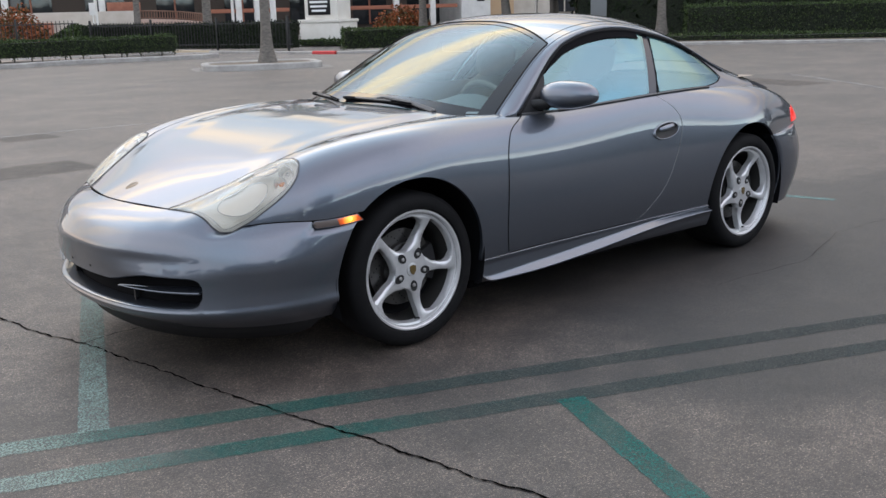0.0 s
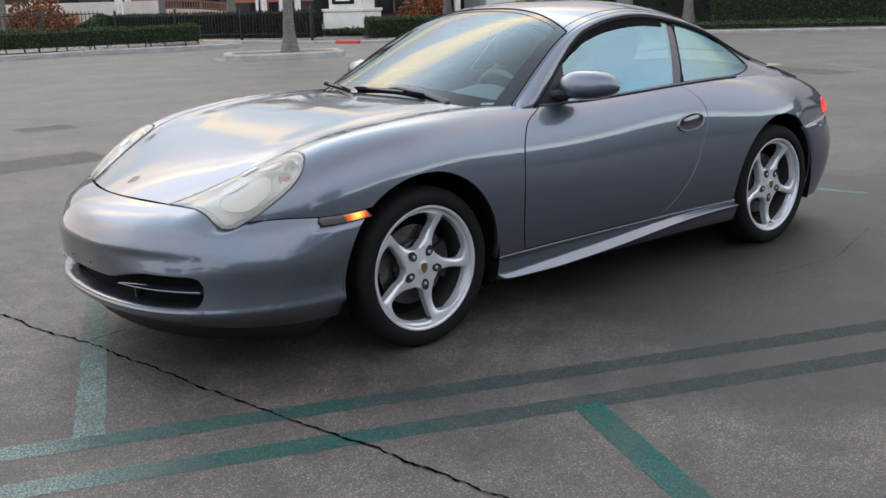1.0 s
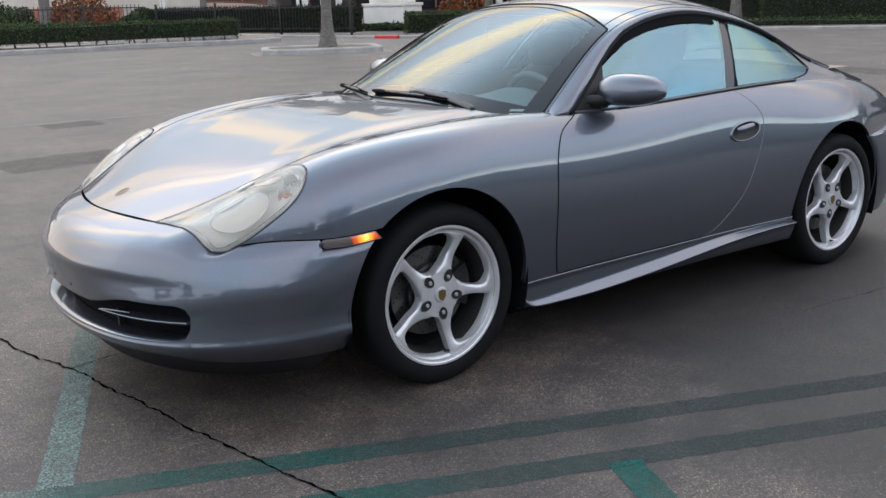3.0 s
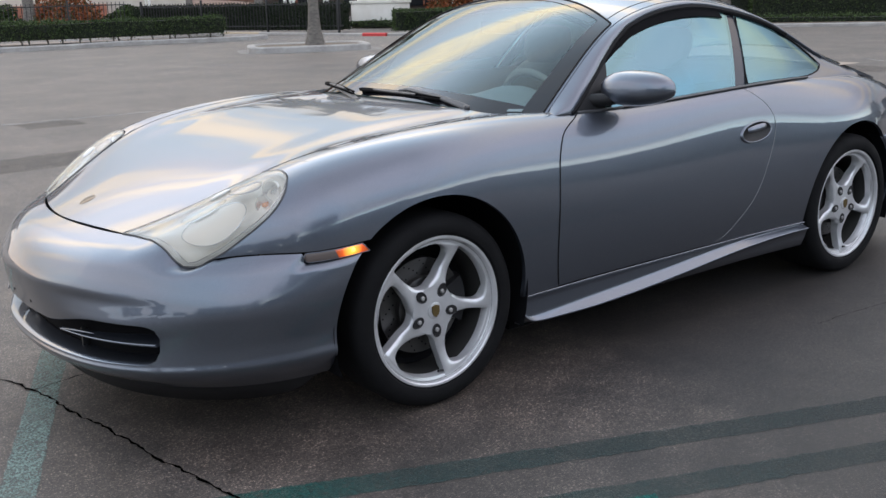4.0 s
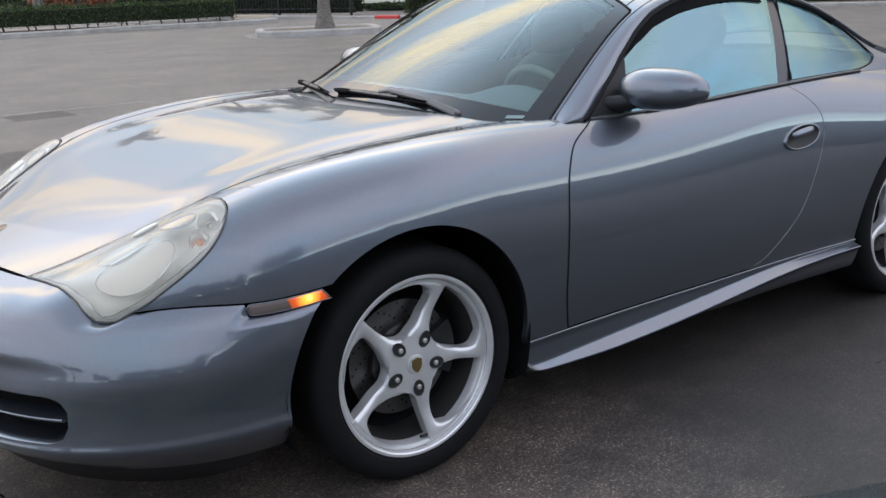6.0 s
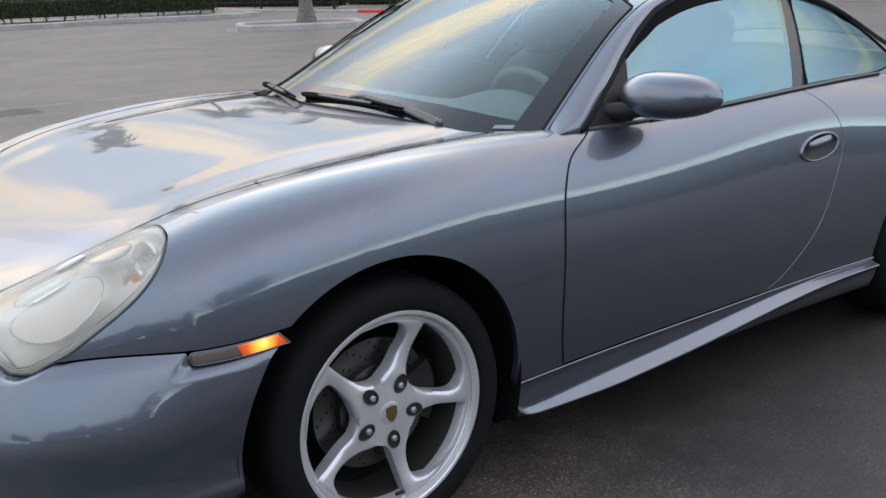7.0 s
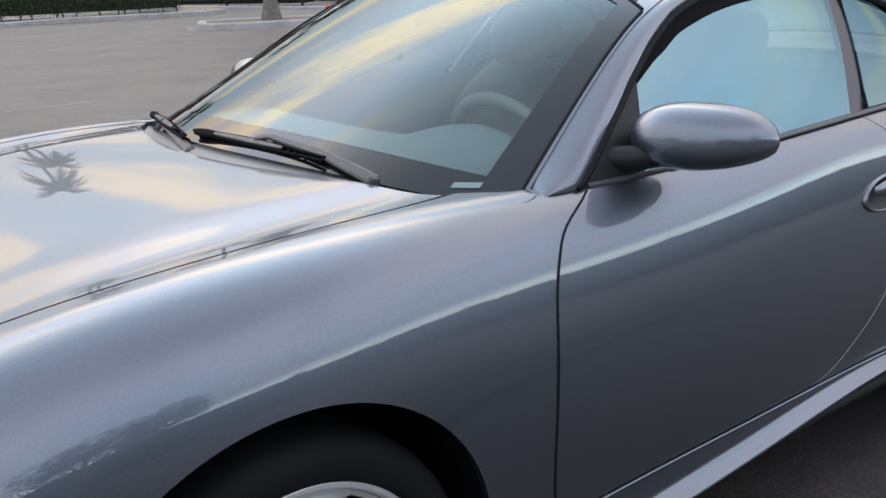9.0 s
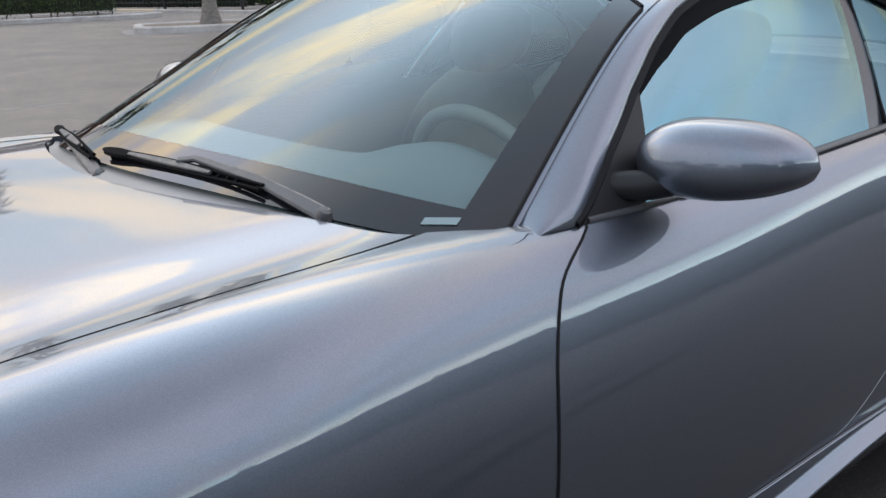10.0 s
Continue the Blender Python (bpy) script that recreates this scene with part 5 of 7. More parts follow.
# door handles: oval bezel, recess and grip
def handle(sgn):
    hx_, hz_ = 1.622, 0.724
    n, m = 6, 40
    rings = [(1.06, 0.000), (1.03, -0.005), (0.95, -0.0065), (0.91, -0.0045), (0.88, -0.002), (0.0, -0.002)]
    p_ = np.zeros((n, m, 3))
    for i, (sc, off) in enumerate(rings):
        for j in range(m):
            a = 2 * math.pi * j / (m - 1)
            dx, dz = 0.098 * sc * np.sign(math.cos(a)) * abs(math.cos(a)) ** 0.9, 0.038 * sc * math.sin(a)
            dx, dz = dx - dz * 0.10, dz + dx * 0.10
            q = skin_z(np.array(hx_ + dx), np.array(hz_ + dz))
            p_[i, j] = q + np.array([0, off - 0.001, 0])
    b_ = panel("door_handle", mirrored(p_[:4], sgn), PAINT, car, "oval door handle with a painted grip", 0.0)
    # black sheet laid on the door skin paints the shade of the handle's hollow
    panel("recess", mirrored(p_[3:], sgn), BLACK, b_, "", 0.0)
    g_ = np.zeros((14, 12, 3))
    for i in range(14):
        for j in range(12):
            u, v_ = -1 + 2 * i / 13, -1 + 2 * j / 11
            dx, dz = 0.070 * u + 0.010, 0.0135 * v_ * (1 - 0.55 * abs(u) ** 3) + 0.0135
            q = skin_z(np.array(hx_ + dx - dz * 0.1), np.array(hz_ + dz + dx * 0.10))
            g_[i, j] = q + np.array([0, -0.006 - 0.006 * (1 - v_ ** 2) * (1 - abs(u) ** 4) + 0.010 * abs(u) ** 6, 0])
    panel("grip", mirrored(g_, sgn), PAINT, b_, "", 0.008)
    return b_


handle(1)
handle(-1)

# the turned edge of the body behind each door: a pale tube paints the light on it
for sgn in (1, -1):
    ez_ = lin(0.888, 0.300, 50)
    ed_ = skin_z(db_x(ez_) + 0.001, ez_) + np.array([0, 0.0004, 0])
    tube("door_edge", [tuple(q) for q in mirrored(ed_, sgn)], 0.0009, material("pale_edge_glint", (0.28, 0.29, 0.30), 0.4, 0.5) if sgn > 0 else bpy.data.materials["pale_edge_glint"], car, "thin pale tube for light caught on the door edge", 6)

# tail lamps, wrapped round the corners
RED = material("lit_red_lamp_lens", (0.45, 0.006, 0.006), 0.3, Coat_Weight=0.5, Emission_Color=(1.0, 0.035, 0.025, 1), Emission_Strength=0.7)
tlx = lin(2.985, 3.24, 24)[:, None]
tlz = lin(0, 1, 8)[None, :]
tl = skin_z(tlx + 0 * tlz, 0.637 + np.minimum(0.078 * np.sqrt(np.clip((tlx - 2.98) / 0.05, 0, 1)), crown_z(tlx) - 0.66) * tlz)
tl[..., 1] -= 0.004
both("tail_lamp", tl, RED, car, "red wraparound tail lamp", 0.010)

# closing panels behind the cabin glass and the cabin itself
LEATHER = material("brown_leather", (0.15, 0.118, 0.092), 0.5)
colour(LEATHER, ramp(LEATHER, noise_node(LEATHER, 7, 4), [(0.3, (0.22, 0.172, 0.132)), (0.7, (0.32, 0.255, 0.20))]))
DASH = material("dash_plastic", (0.34, 0.36, 0.355), 0.7)
TAN = material("pale_trim", (0.30, 0.27, 0.23), 0.55)


def rounded(name, rows, mat, parent, label=""):
    """A cushion lofted through (x, z, half width, thickness) rows round a centre line y0."""
    y0, coarse = rows
    fine_at = lin(0, len(coarse) - 1, 6 * (len(coarse) - 1) + 1)
    cols = [curve(*((k, r_[c]) for k, r_ in enumerate(coarse)))(fine_at) for c in range(5)]
    rws = list(zip(*cols))
    v_, f_ = [], []
    m = 28
    for x, z, hw, th, lean in rws:
        for j in range(m):
            a = 2 * math.pi * j / m
            ca, sa = math.cos(a), math.sin(a)
            yy = np.sign(ca) * abs(ca) ** 0.5 * hw
            d = np.sign(sa) * abs(sa) ** 0.6 * th
            v_.append((x + d * math.cos(radians(lean)), y0 + yy, z + d * math.sin(radians(lean))))
    for i in range(len(rws) - 1):
        for j in range(m):
            f_.append((i * m + j, i * m + (j + 1) % m, (i + 1) * m + (j + 1) % m, (i + 1) * m + j))
    f_ += [tuple(range(m)), tuple((len(rws) - 1) * m + j for j in range(m))]
    bm = bmesh.new()
    vs = [bm.verts.new(q) for q in v_]
    for q in f_:
        bm.faces.new([vs[k] for k in q])
    return bm_part(name, bm, mat, parent, label)


def seat(y0):
    s_ = new("seat")
    s_.parent = car
    s_["label"] = "brown leather bucket seat with tall headrest"
    rounded("backrest", (y0, [(1.36, 0.42, 0.20, 0.07, 20), (1.40, 0.52, 0.24, 0.085, 20), (1.47, 0.70, 0.245, 0.085, 20), (1.53, 0.86, 0.215, 0.07, 20), (1.565, 0.94, 0.15, 0.055, 20), (1.575, 0.97, 0.11, 0.04, 20)]), LEATHER, s_)
    rounded("headrest", (y0, [(1.575, 0.965, 0.08, 0.03, 15), (1.59, 1.00, 0.125, 0.05, 15), (1.605, 1.06, 0.135, 0.055, 15), (1.615, 1.11, 0.115, 0.045, 15), (1.618, 1.13, 0.06, 0.02, 15)]), LEATHER, s_)
    rounded("cushion", (y0, [(0.92, 0.40, 0.18, 0.03, 90), (0.95, 0.41, 0.24, 0.07, 90), (1.15, 0.40, 0.25, 0.08, 90), (1.38, 0.36, 0.24, 0.08, 90)]), LEATHER, s_)


seat(-0.36)
seat(0.36)
# dashboard: a swept top with a binnacle in front of the driver
dq = lin(-1, 1, 31)[None, :]
de_ = lin(0, 1, 14)[:, None]
d_x = 0.44 + 0.10 * dq ** 2 + (0.36 - 0.06 * dq ** 2) * de_
d_z = 0.872 + 0.030 * np.sin(de_ * math.pi * 0.8) - 0.28 * smoothstep(0.86, 1.0, de_) + 0.050 * np.exp(-((dq * 0.64 + 0.37) / 0.15) ** 2) * smoothstep(0.35, 0.7, de_) * (1 - smoothstep(0.85, 1, de_))
panel("dashboard", np.stack([d_x, 0.64 * dq + 0 * de_, d_z], -1), DASH, car, "grey padded dashboard", 0.0)
sw = new("steering_wheel")
sw.parent = car
sw["label"] = "three-spoke leather steering wheel"
tube("wheel_rim", [(0.185 * math.sin(2 * math.pi * k / 40), 0.185 * math.cos(2 * math.pi * k / 40), 0) for k in range(41)], 0.0145, TAN, sw, "pale leather rim", 10)
for a in (90, 210, 330):
    tube("wheel_spoke", [(0.03 * math.sin(radians(a)), 0.03 * math.cos(radians(a)), 0.01), (0.178 * math.sin(radians(a)), 0.178 * math.cos(radians(a)), 0)], 0.014, LEATHER, sw)
hb = lathe("horn_pad", [(0.0, -0.03), (0.05, -0.025), (0.07, 0.0), (0.05, 0.03)], LEATHER, sw, "", 24)
hb.matrix_basis = pose(0, 0, 0, 90, 0, 0)
sw.matrix_basis = Matrix.Translation((0.865, -0.37, 0.825)) @ pose(0, 0, 0, 0, 68, 0)
# door cards, rear shelf, headliner, floor
for sgn in (1, -1):
    cxx = lin(0.62, 1.80, 14)[:, None]
    czz = lin(0, 1, 6)[None, :]
    dc = np.stack([cxx + 0 * czz, -sgn * (0.66 + 0.02 * czz) + 0 * cxx, 0.25 + 0.67 * czz + 0 * cxx], -1)
    panel("door_card", dc, DASH, car, "", 0.0)
hl_x = lin(1.10, 2.06, 14)[:, None]
hl_q = lin(-0.93, 0.93, 15)[None, :]
panel("headliner", cabin(hl_x, hl_q) + np.array([0, 0, -0.035]), material("grey_headliner", (0.62, 0.60, 0.56), 0.9), car, "", 0.0)
rs_x = lin(1.70, 2.75, 12)[:, None]
rs_y = lin(-0.62, 0.62, 9)[None, :]
panel("rear_shelf", np.stack([rs_x + 0 * rs_y, rs_y + 0 * rs_x, 0.62 + 0.30 * smoothstep(1.75, 2.2, rs_x) + 0 * rs_y], -1), LEATHER, car, "", 0.0)
panel("cabin_floor", np.stack([lin(0.5, 1.8, 6)[:, None] + 0 * rs_y, rs_y + 0 * lin(0.5, 1.8, 6)[:, None], 0.24 + 0 * rs_y + 0 * lin(0, 1, 6)[:, None]], -1), DASH, car, "", 0.0)
rv = boxes("rearview_mirror", [(0.975, 1.0, -0.11, 0.11, 1.125, 1.175)], BLACK, car, "black interior mirror", 0.010)
# ---- ground ----
ASPHALT = material("worn_asphalt", (0.05, 0.05, 0.05), 0.60, Specular_IOR_Level=0.70)
big = noise_node(ASPHALT, 0.35, 5, 0.6)
mid = noise_node(ASPHALT, 3.0, 5, 0.6)
fine = noise_node(ASPHALT, 130, 3, 0.85)
base = ramp(ASPHALT, big, [(0.35, (0.044, 0.043, 0.042)), (0.7, (0.072, 0.060, 0.051))])
base = mix(ASPHALT, 0.35, base, ramp(ASPHALT, mid, [(0.35, (0.028, 0.028, 0.028)), (0.7, (0.080, 0.077, 0.075))]))
grit = ramp(ASPHALT, fine, [(0.36, (0.010, 0.010, 0.010)), (0.48, (0.028, 0.025, 0.023)), (0.58, (0.072, 0.063, 0.056)), (0.68, (0.36, 0.31, 0.275))])
pebble = ramp(ASPHALT, noise_node(ASPHALT, 42, 3, 0.7), [(0.36, (0.62, 0.62, 0.62)), (0.64, (1.38, 1.38, 1.38))])
blotch = ramp(ASPHALT, noise_node(ASPHALT, 7.0, 6, 0.72), [(0.34, (0.66, 0.66, 0.66)), (0.50, (1.0, 1.0, 1.0)), (0.66, (1.34, 1.33, 1.32))])
pebble = mix(ASPHALT, 1.0, pebble, blotch, "MULTIPLY")
stain = ramp(ASPHALT, noise_node(ASPHALT, 0.9, 6, 0.62), [(0.36, (0.88, 0.81, 0.76)), (0.50, (1.36, 1.23, 1.14)), (0.64, (1.84, 1.64, 1.50))])


def shade_border(m, vector, shift, lo, hi):
    """0 to 1 across a soft, ragged border of the painted shade: place along a direction of the stalls, from lo to hi.
    """
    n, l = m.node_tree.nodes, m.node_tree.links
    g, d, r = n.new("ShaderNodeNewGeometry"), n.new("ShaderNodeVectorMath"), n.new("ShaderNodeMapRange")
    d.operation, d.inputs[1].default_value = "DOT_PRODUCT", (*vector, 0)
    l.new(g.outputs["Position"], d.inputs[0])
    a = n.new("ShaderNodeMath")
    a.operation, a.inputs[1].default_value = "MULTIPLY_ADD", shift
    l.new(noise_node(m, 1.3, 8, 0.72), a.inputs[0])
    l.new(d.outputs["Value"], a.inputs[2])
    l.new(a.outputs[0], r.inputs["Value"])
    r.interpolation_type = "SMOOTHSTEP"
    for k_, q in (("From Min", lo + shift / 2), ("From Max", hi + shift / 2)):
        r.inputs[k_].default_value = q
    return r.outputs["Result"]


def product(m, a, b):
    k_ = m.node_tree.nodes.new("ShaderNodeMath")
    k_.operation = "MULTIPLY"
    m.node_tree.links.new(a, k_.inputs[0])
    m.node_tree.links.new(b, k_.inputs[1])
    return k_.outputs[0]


# the car's shade, painted dark into the asphalt beside and under it
lane = product(ASPHALT, shade_border(ASPHALT, (0.925, -0.38), 2.6, 0.5, 1.3), product(ASPHALT, shade_border(ASPHALT, (0.38, 0.925), 2.2, -2.4, -1.7), shade_border(ASPHALT, (-0.38, -0.925), 2.2, -2.0, -1.4)))
worn = mix(ASPHALT, 1.0, mix(ASPHALT, 1.0, mix(ASPHALT, 0.8, base, grit), pebble, "MULTIPLY"), stain, "MULTIPLY")
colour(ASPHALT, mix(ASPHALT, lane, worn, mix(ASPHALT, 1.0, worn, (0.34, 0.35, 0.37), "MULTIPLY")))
bump(ASPHALT, fine, 0.45, 0.005)
gv, gf = [], []
for r in (0, 6, 14, 30, 70, 200, 900):
    for k in range(48):
        a = 2 * math.pi * k / 48
        gv.append((2 + r * math.cos(a), 2 + r * math.sin(a), 0))
for i in range(6):
    for k in range(48):
        gf.append((i * 48 + k, (i + 1) * 48 + k, (i + 1) * 48 + (k + 1) % 48, i * 48 + (k + 1) % 48))
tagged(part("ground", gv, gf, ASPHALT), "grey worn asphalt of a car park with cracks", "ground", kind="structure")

# stall lines: worn paint, a little above the asphalt
def paint_material(name, along, keep, fine_wear=0.18):
    """Thin road paint that flakes off the stones; along: (x, colour) pairs, its colour by place; keep: how much of it is left."""
    m = material(name, (0.05, 0.1, 0.1), 0.85, Specular_IOR_Level=0.2)
    n, l = m.node_tree.nodes, m.node_tree.links
    g = n.new("ShaderNodeNewGeometry")
    sep, rng = n.new("ShaderNodeSeparateXYZ"), n.new("ShaderNodeMapRange")
    rng.inputs["From Min"].default_value, rng.inputs["From Max"].default_value = -4.0, 4.0
    l.new(g.outputs["Position"], sep.inputs[0])
    wob = n.new("ShaderNodeMath")
    wob.operation = "MULTIPLY_ADD"
    wob.inputs[1].default_value = 0.5
    big_ = noise_node(m, 4.0, 5, 0.65)
    l.new(big_, wob.inputs[0])
    l.new(sep.outputs["X"], wob.inputs[2])
    l.new(wob.outputs[0], rng.inputs["Value"])
    tone = ramp(m, rng.outputs["Result"], [((x + 4.25) / 8.0, c) for x, c in along])
    fine_ = noise_node(m, 130, 3, 0.8)
    colour(m, mix(m, 0.5, tone, mix(m, 1.0, tone, ramp(m, fine_, [(0.4, (0.4, 0.4, 0.4)), (0.62, (1.5, 1.5, 1.5))]), "MULTIPLY")))
    flake_ = ramp(m, fine_, [(0.36, (0, 0, 0)), (0.36 + fine_wear, (1, 1, 1))])
    patch_ = ramp(m, big_, [(0.30, (keep * 0.55,) * 3), (0.62, (keep,) * 3)])
    l.new(mix(m, 1.0, flake_, patch_, "MULTIPLY"), bsdf(m).inputs["Alpha"])
    return m


DOUBLE = paint_material("double_line_paint", ((-2.2, (0.34, 0.41, 0.37)), (-1.55, (0.24, 0.32, 0.285)), (-1.22, (0.06, 0.125, 0.11)), (-1.08, (0.012, 0.098, 0.083)), (-0.62, (0.009, 0.088, 0.075)), (-0.40, (0.036, 0.069, 0.065)), (0.8, (0.047, 0.060, 0.058)), (3.2, (0.050, 0.058, 0.057))), 0.84)
TEAL = paint_material("faded_teal_paint", ((-0.9, (0.085, 0.155, 0.142)), (-0.35, (0.042, 0.135, 0.120)), (0.0, (0.012, 0.105, 0.090))), 0.92)
PALE = paint_material("worn_pale_paint", ((-3.0, (0.25, 0.31, 0.285)), (-1.3, (0.20, 0.27, 0.245)), (4.0, (0.17, 0.29, 0.275))), 0.85)
WHITE = paint_material("worn_white_paint", ((-3.0, (0.40, 0.39, 0.375)), (3.0, (0.36, 0.35, 0.335))), 0.80, 0.3)


def stripe(a, b, width, mat, z=0.0016, label="worn painted stall line", seed=0):
    rnd = random.Random(seed)
    a, b = Vector((*a, 0)), Vector((*b, 0))
    d = (b - a).normalized()
    s_ = Vector((-d.y, d.x, 0)) * width / 2
    n = max(4, int((b - a).length / 0.03))
    v_, f_ = [], []
    for k in range(n + 1):
        q = a + (b - a) * k / n
        v_ += [q + s_ * (1 + rnd.uniform(-0.07, 0.07)) + Vector((0, 0, z)), q - s_ * (1 + rnd.uniform(-0.07, 0.07)) + Vector((0, 0, z))]
    f_ = [(2 * k, 2 * k + 1, 2 * k + 3, 2 * k + 2) for k in range(n)]
    return tagged(part("stall_line", v_, f_, mat, None, "", False), label, "road marking", kind="structure")


# the double line beside the car, darker where it was repainted
L1 = ((-2.9, -0.115), (-1.15, -0.835), (-0.62, -1.055), (3.4, -2.71))
L2 = ((-2.9, -0.41), (-1.05, -1.17), (-0.60, -1.36), (3.4, -3.00))
for L in (L1, L2):
    stripe(L[0], L[3], 0.104, DOUBLE, 0.0016, "worn teal double line, dark where repainted", 3)
stripe((0.02, -1.635), (-0.80, -3.60), 0.105, TEAL, 0.0022, "dark teal stall line")
stripe((-1.32, -0.72), (-0.20, 2.1), 0.10, PALE, 0.0022, "faded pale teal stall line")
stripe((-0.85, 1.80), (-4.6, 3.30), 0.10, PALE, 0.0016, "faded pale teal stall line", 5)
stripe((-0.95, 1.50), (-4.7, 3.0), 0.10, PALE, 0.0016, "faded pale teal stall line", 6)
stripe((3.78, 0.10), (3.93, -0.55), 0.075, PALE, 0.0016, "faded pale teal stall line", 7)
stripe((-3.0, 8.6), (3.6, 8.25), 0.11, WHITE, 0.0016, "worn white stall line", 8)
stripe((4.75, 17.2), (5.95, 17.0), 0.12, WHITE, 0.0016, "remains of a worn white stall line", 9)
stripe((5.35, 14.8), (7.9, 15.6), 0.12, WHITE, 0.0016, "remains of a worn white stall line", 10)
stripe((12.4, 3.0), (14.6, 6.0), 0.12, WHITE, 0.0016, "worn white stall line", 11)

# old dark repairs and scuffs in the asphalt
REPAIR = paint_material("dark_repair", ((-4.0, (0.022, 0.021, 0.021)), (4.0, (0.022, 0.021, 0.021))), 0.62, 0.35)
stripe((-0.01, 5.34), (1.07, 5.42), 0.75, REPAIR, 0.0012, "darker patch of old repair in the asphalt", 21)
stripe((1.10, 7.99), (1.72, 8.01), 0.55, REPAIR, 0.0012, "darker patch of old repair in the asphalt", 22)
stripe((12.95, 6.24), (12.58, 4.37), 0.9, REPAIR, 0.0012, "darker patch of old repair in the asphalt", 23)

# cracks: thin jagged dark ribbons
CRACK = material("dark_crack", (0.003, 0.003, 0.003), 1.0, Specular_IOR_Level=0.0)


def crack(pts, w0, seed):
    rnd = random.Random(seed)
    v_, f_ = [], []
    line = []
    for a, b in zip(pts, pts[1:]):
        a, b = Vector((*a, 0)), Vector((*b, 0))
        n = max(3, int((b - a).length / 0.018))
        for k in range(n):
            line.append(a + (b - a) * k / n)
    line.append(Vector((*pts[-1], 0)))
    off = 0.0
    for k, q in enumerate(line):
        d = (line[min(k + 1, len(line) - 1)] - line[max(k - 1, 0)]).normalized()
        s_ = Vector((-d.y, d.x, 0))
        off = off * 0.66 + rnd.uniform(-0.006, 0.006)
        wd = w0 * rnd.uniform(0.25, 1.3)
        v_ += [q + s_ * (off + wd) + Vector((0, 0, 0.0034)), q + s_ * (off - wd) + Vector((0, 0, 0.0034))]
    f_ = [(2 * k, 2 * k + 1, 2 * k + 3, 2 * k + 2) for k in range(len(line) - 1)]
    return tagged(part("crack", v_, f_, CRACK, None, "", False), "dark jagged crack in the asphalt", "crack", kind="structure")


crack(((-1.6, 2.3), (-1.13, 0.84), (-1.07, 0.44), (-0.99, 0.20), (-0.89, -0.40), (-0.83, -0.80), (-0.77, -1.08), (-0.70, -1.39), (-0.66, -1.67), (-0.62, -1.88), (-0.57, -2.06), (-0.45, -2.7)), 0.0050, 1)
crack(((-0.99, 0.20), (-0.85, 0.23), (-0.72, 0.24), (-0.3, 0.36)), 0.003, 2)
crack(((1.6, -1.18), (2.3, -1.25), (3.0, -1.05), (3.9, -1.1), (4.6, -0.9)), 0.0013, 3)
crack(((3.4, -1.15), (4.1, -1.45), (4.9, -1.5)), 0.0022, 4)
crack(((5.6, 0.0), (6.6, -0.6), (7.5, -0.7)), 0.0025, 5)
# small stones and oil spots
rnd = random.Random(4)
gv, gf = [], []
for k in range(260):
    x, y = rnd.uniform(-2.2, 4.5), rnd.uniform(-3.2, 0.2)
    r = rnd.uniform(0.0010, 0.0030)
    b0 = len(gv)
    gv += [(x + r, y, 0.003), (x - r * 0.5, y + r * 0.8, 0.003), (x - r * 0.6, y - r * 0.9, 0.003), (x, y, 0.003 + r * 1.2)]
    gf += [(b0, b0 + 1, b0 + 3), (b0 + 1, b0 + 2, b0 + 3), (b0 + 2, b0, b0 + 3)]
tagged(part("grit", gv, gf, material("pale_grit", (0.13, 0.125, 0.115), 0.9), None, "", False), "loose pale grit scattered over asphalt", "gravel", kind="stuff")

# ---- surroundings ----
CONCRETE = material("kerb_concrete", (0.42, 0.41, 0.39), 0.85)
colour(CONCRETE, ramp(CONCRETE, noise_node(CONCRETE, 3, 6, 0.7), [(0.3, (0.25, 0.235, 0.22)), (0.7, (0.42, 0.40, 0.375))]))
bump(CONCRETE, noise_node(CONCRETE, 60, 4), 0.3, 0.004)
STUCCO = material("cream_stucco", (0.72, 0.68, 0.62), 0.85)
colour(STUCCO, ramp(STUCCO, noise_node(STUCCO, 1.2, 5), [(0.3, (0.64, 0.60, 0.54)), (0.7, (0.76, 0.73, 0.68))]))
REDPAINT = material("red_kerb_paint", (0.55, 0.05, 0.05), 0.7)
IRON = material("black_iron", (0.012, 0.012, 0.013), 0.5)
DRYSOIL = material("dry_soil", (0.30, 0.25, 0.21), 0.95)
colour(DRYSOIL, ramp(DRYSOIL, noise_node(DRYSOIL, 5, 5), [(0.3, (0.22, 0.18, 0.15)), (0.7, (0.36, 0.31, 0.27))]))
SOIL = material("planter_soil", (0.13, 0.10, 0.075), 0.95)
colour(SOIL, ramp(SOIL, noise_node(SOIL, 9, 5), [(0.3, (0.09, 0.07, 0.05)), (0.7, (0.19, 0.15, 0.11))]))
BARK = material("palm_bark", (0.24, 0.21, 0.18), 0.9)
colour(BARK, ramp(BARK, noise_node(BARK, 7, 5, 0.6, "Object", (1, 1, 2.5)), [(0.3, (0.085, 0.075, 0.066)), (0.7, (0.19, 0.17, 0.15))]))
bump(BARK, noise_node(BARK, 7, 5, 0.6, "Object", (1, 1, 3.0)), 0.6, 0.02)


def leaf_material(name, dark, light):
    m = material(name, light, 0.65, Specular_IOR_Level=0.15)
    n, l = m.node_tree.nodes, m.node_tree.links
    g = n.new("ShaderNodeNewGeometry")
    colour(m, ramp(m, g.outputs["Random Per Island"], [(0.0, dark), (1.0, light)]))
    return m


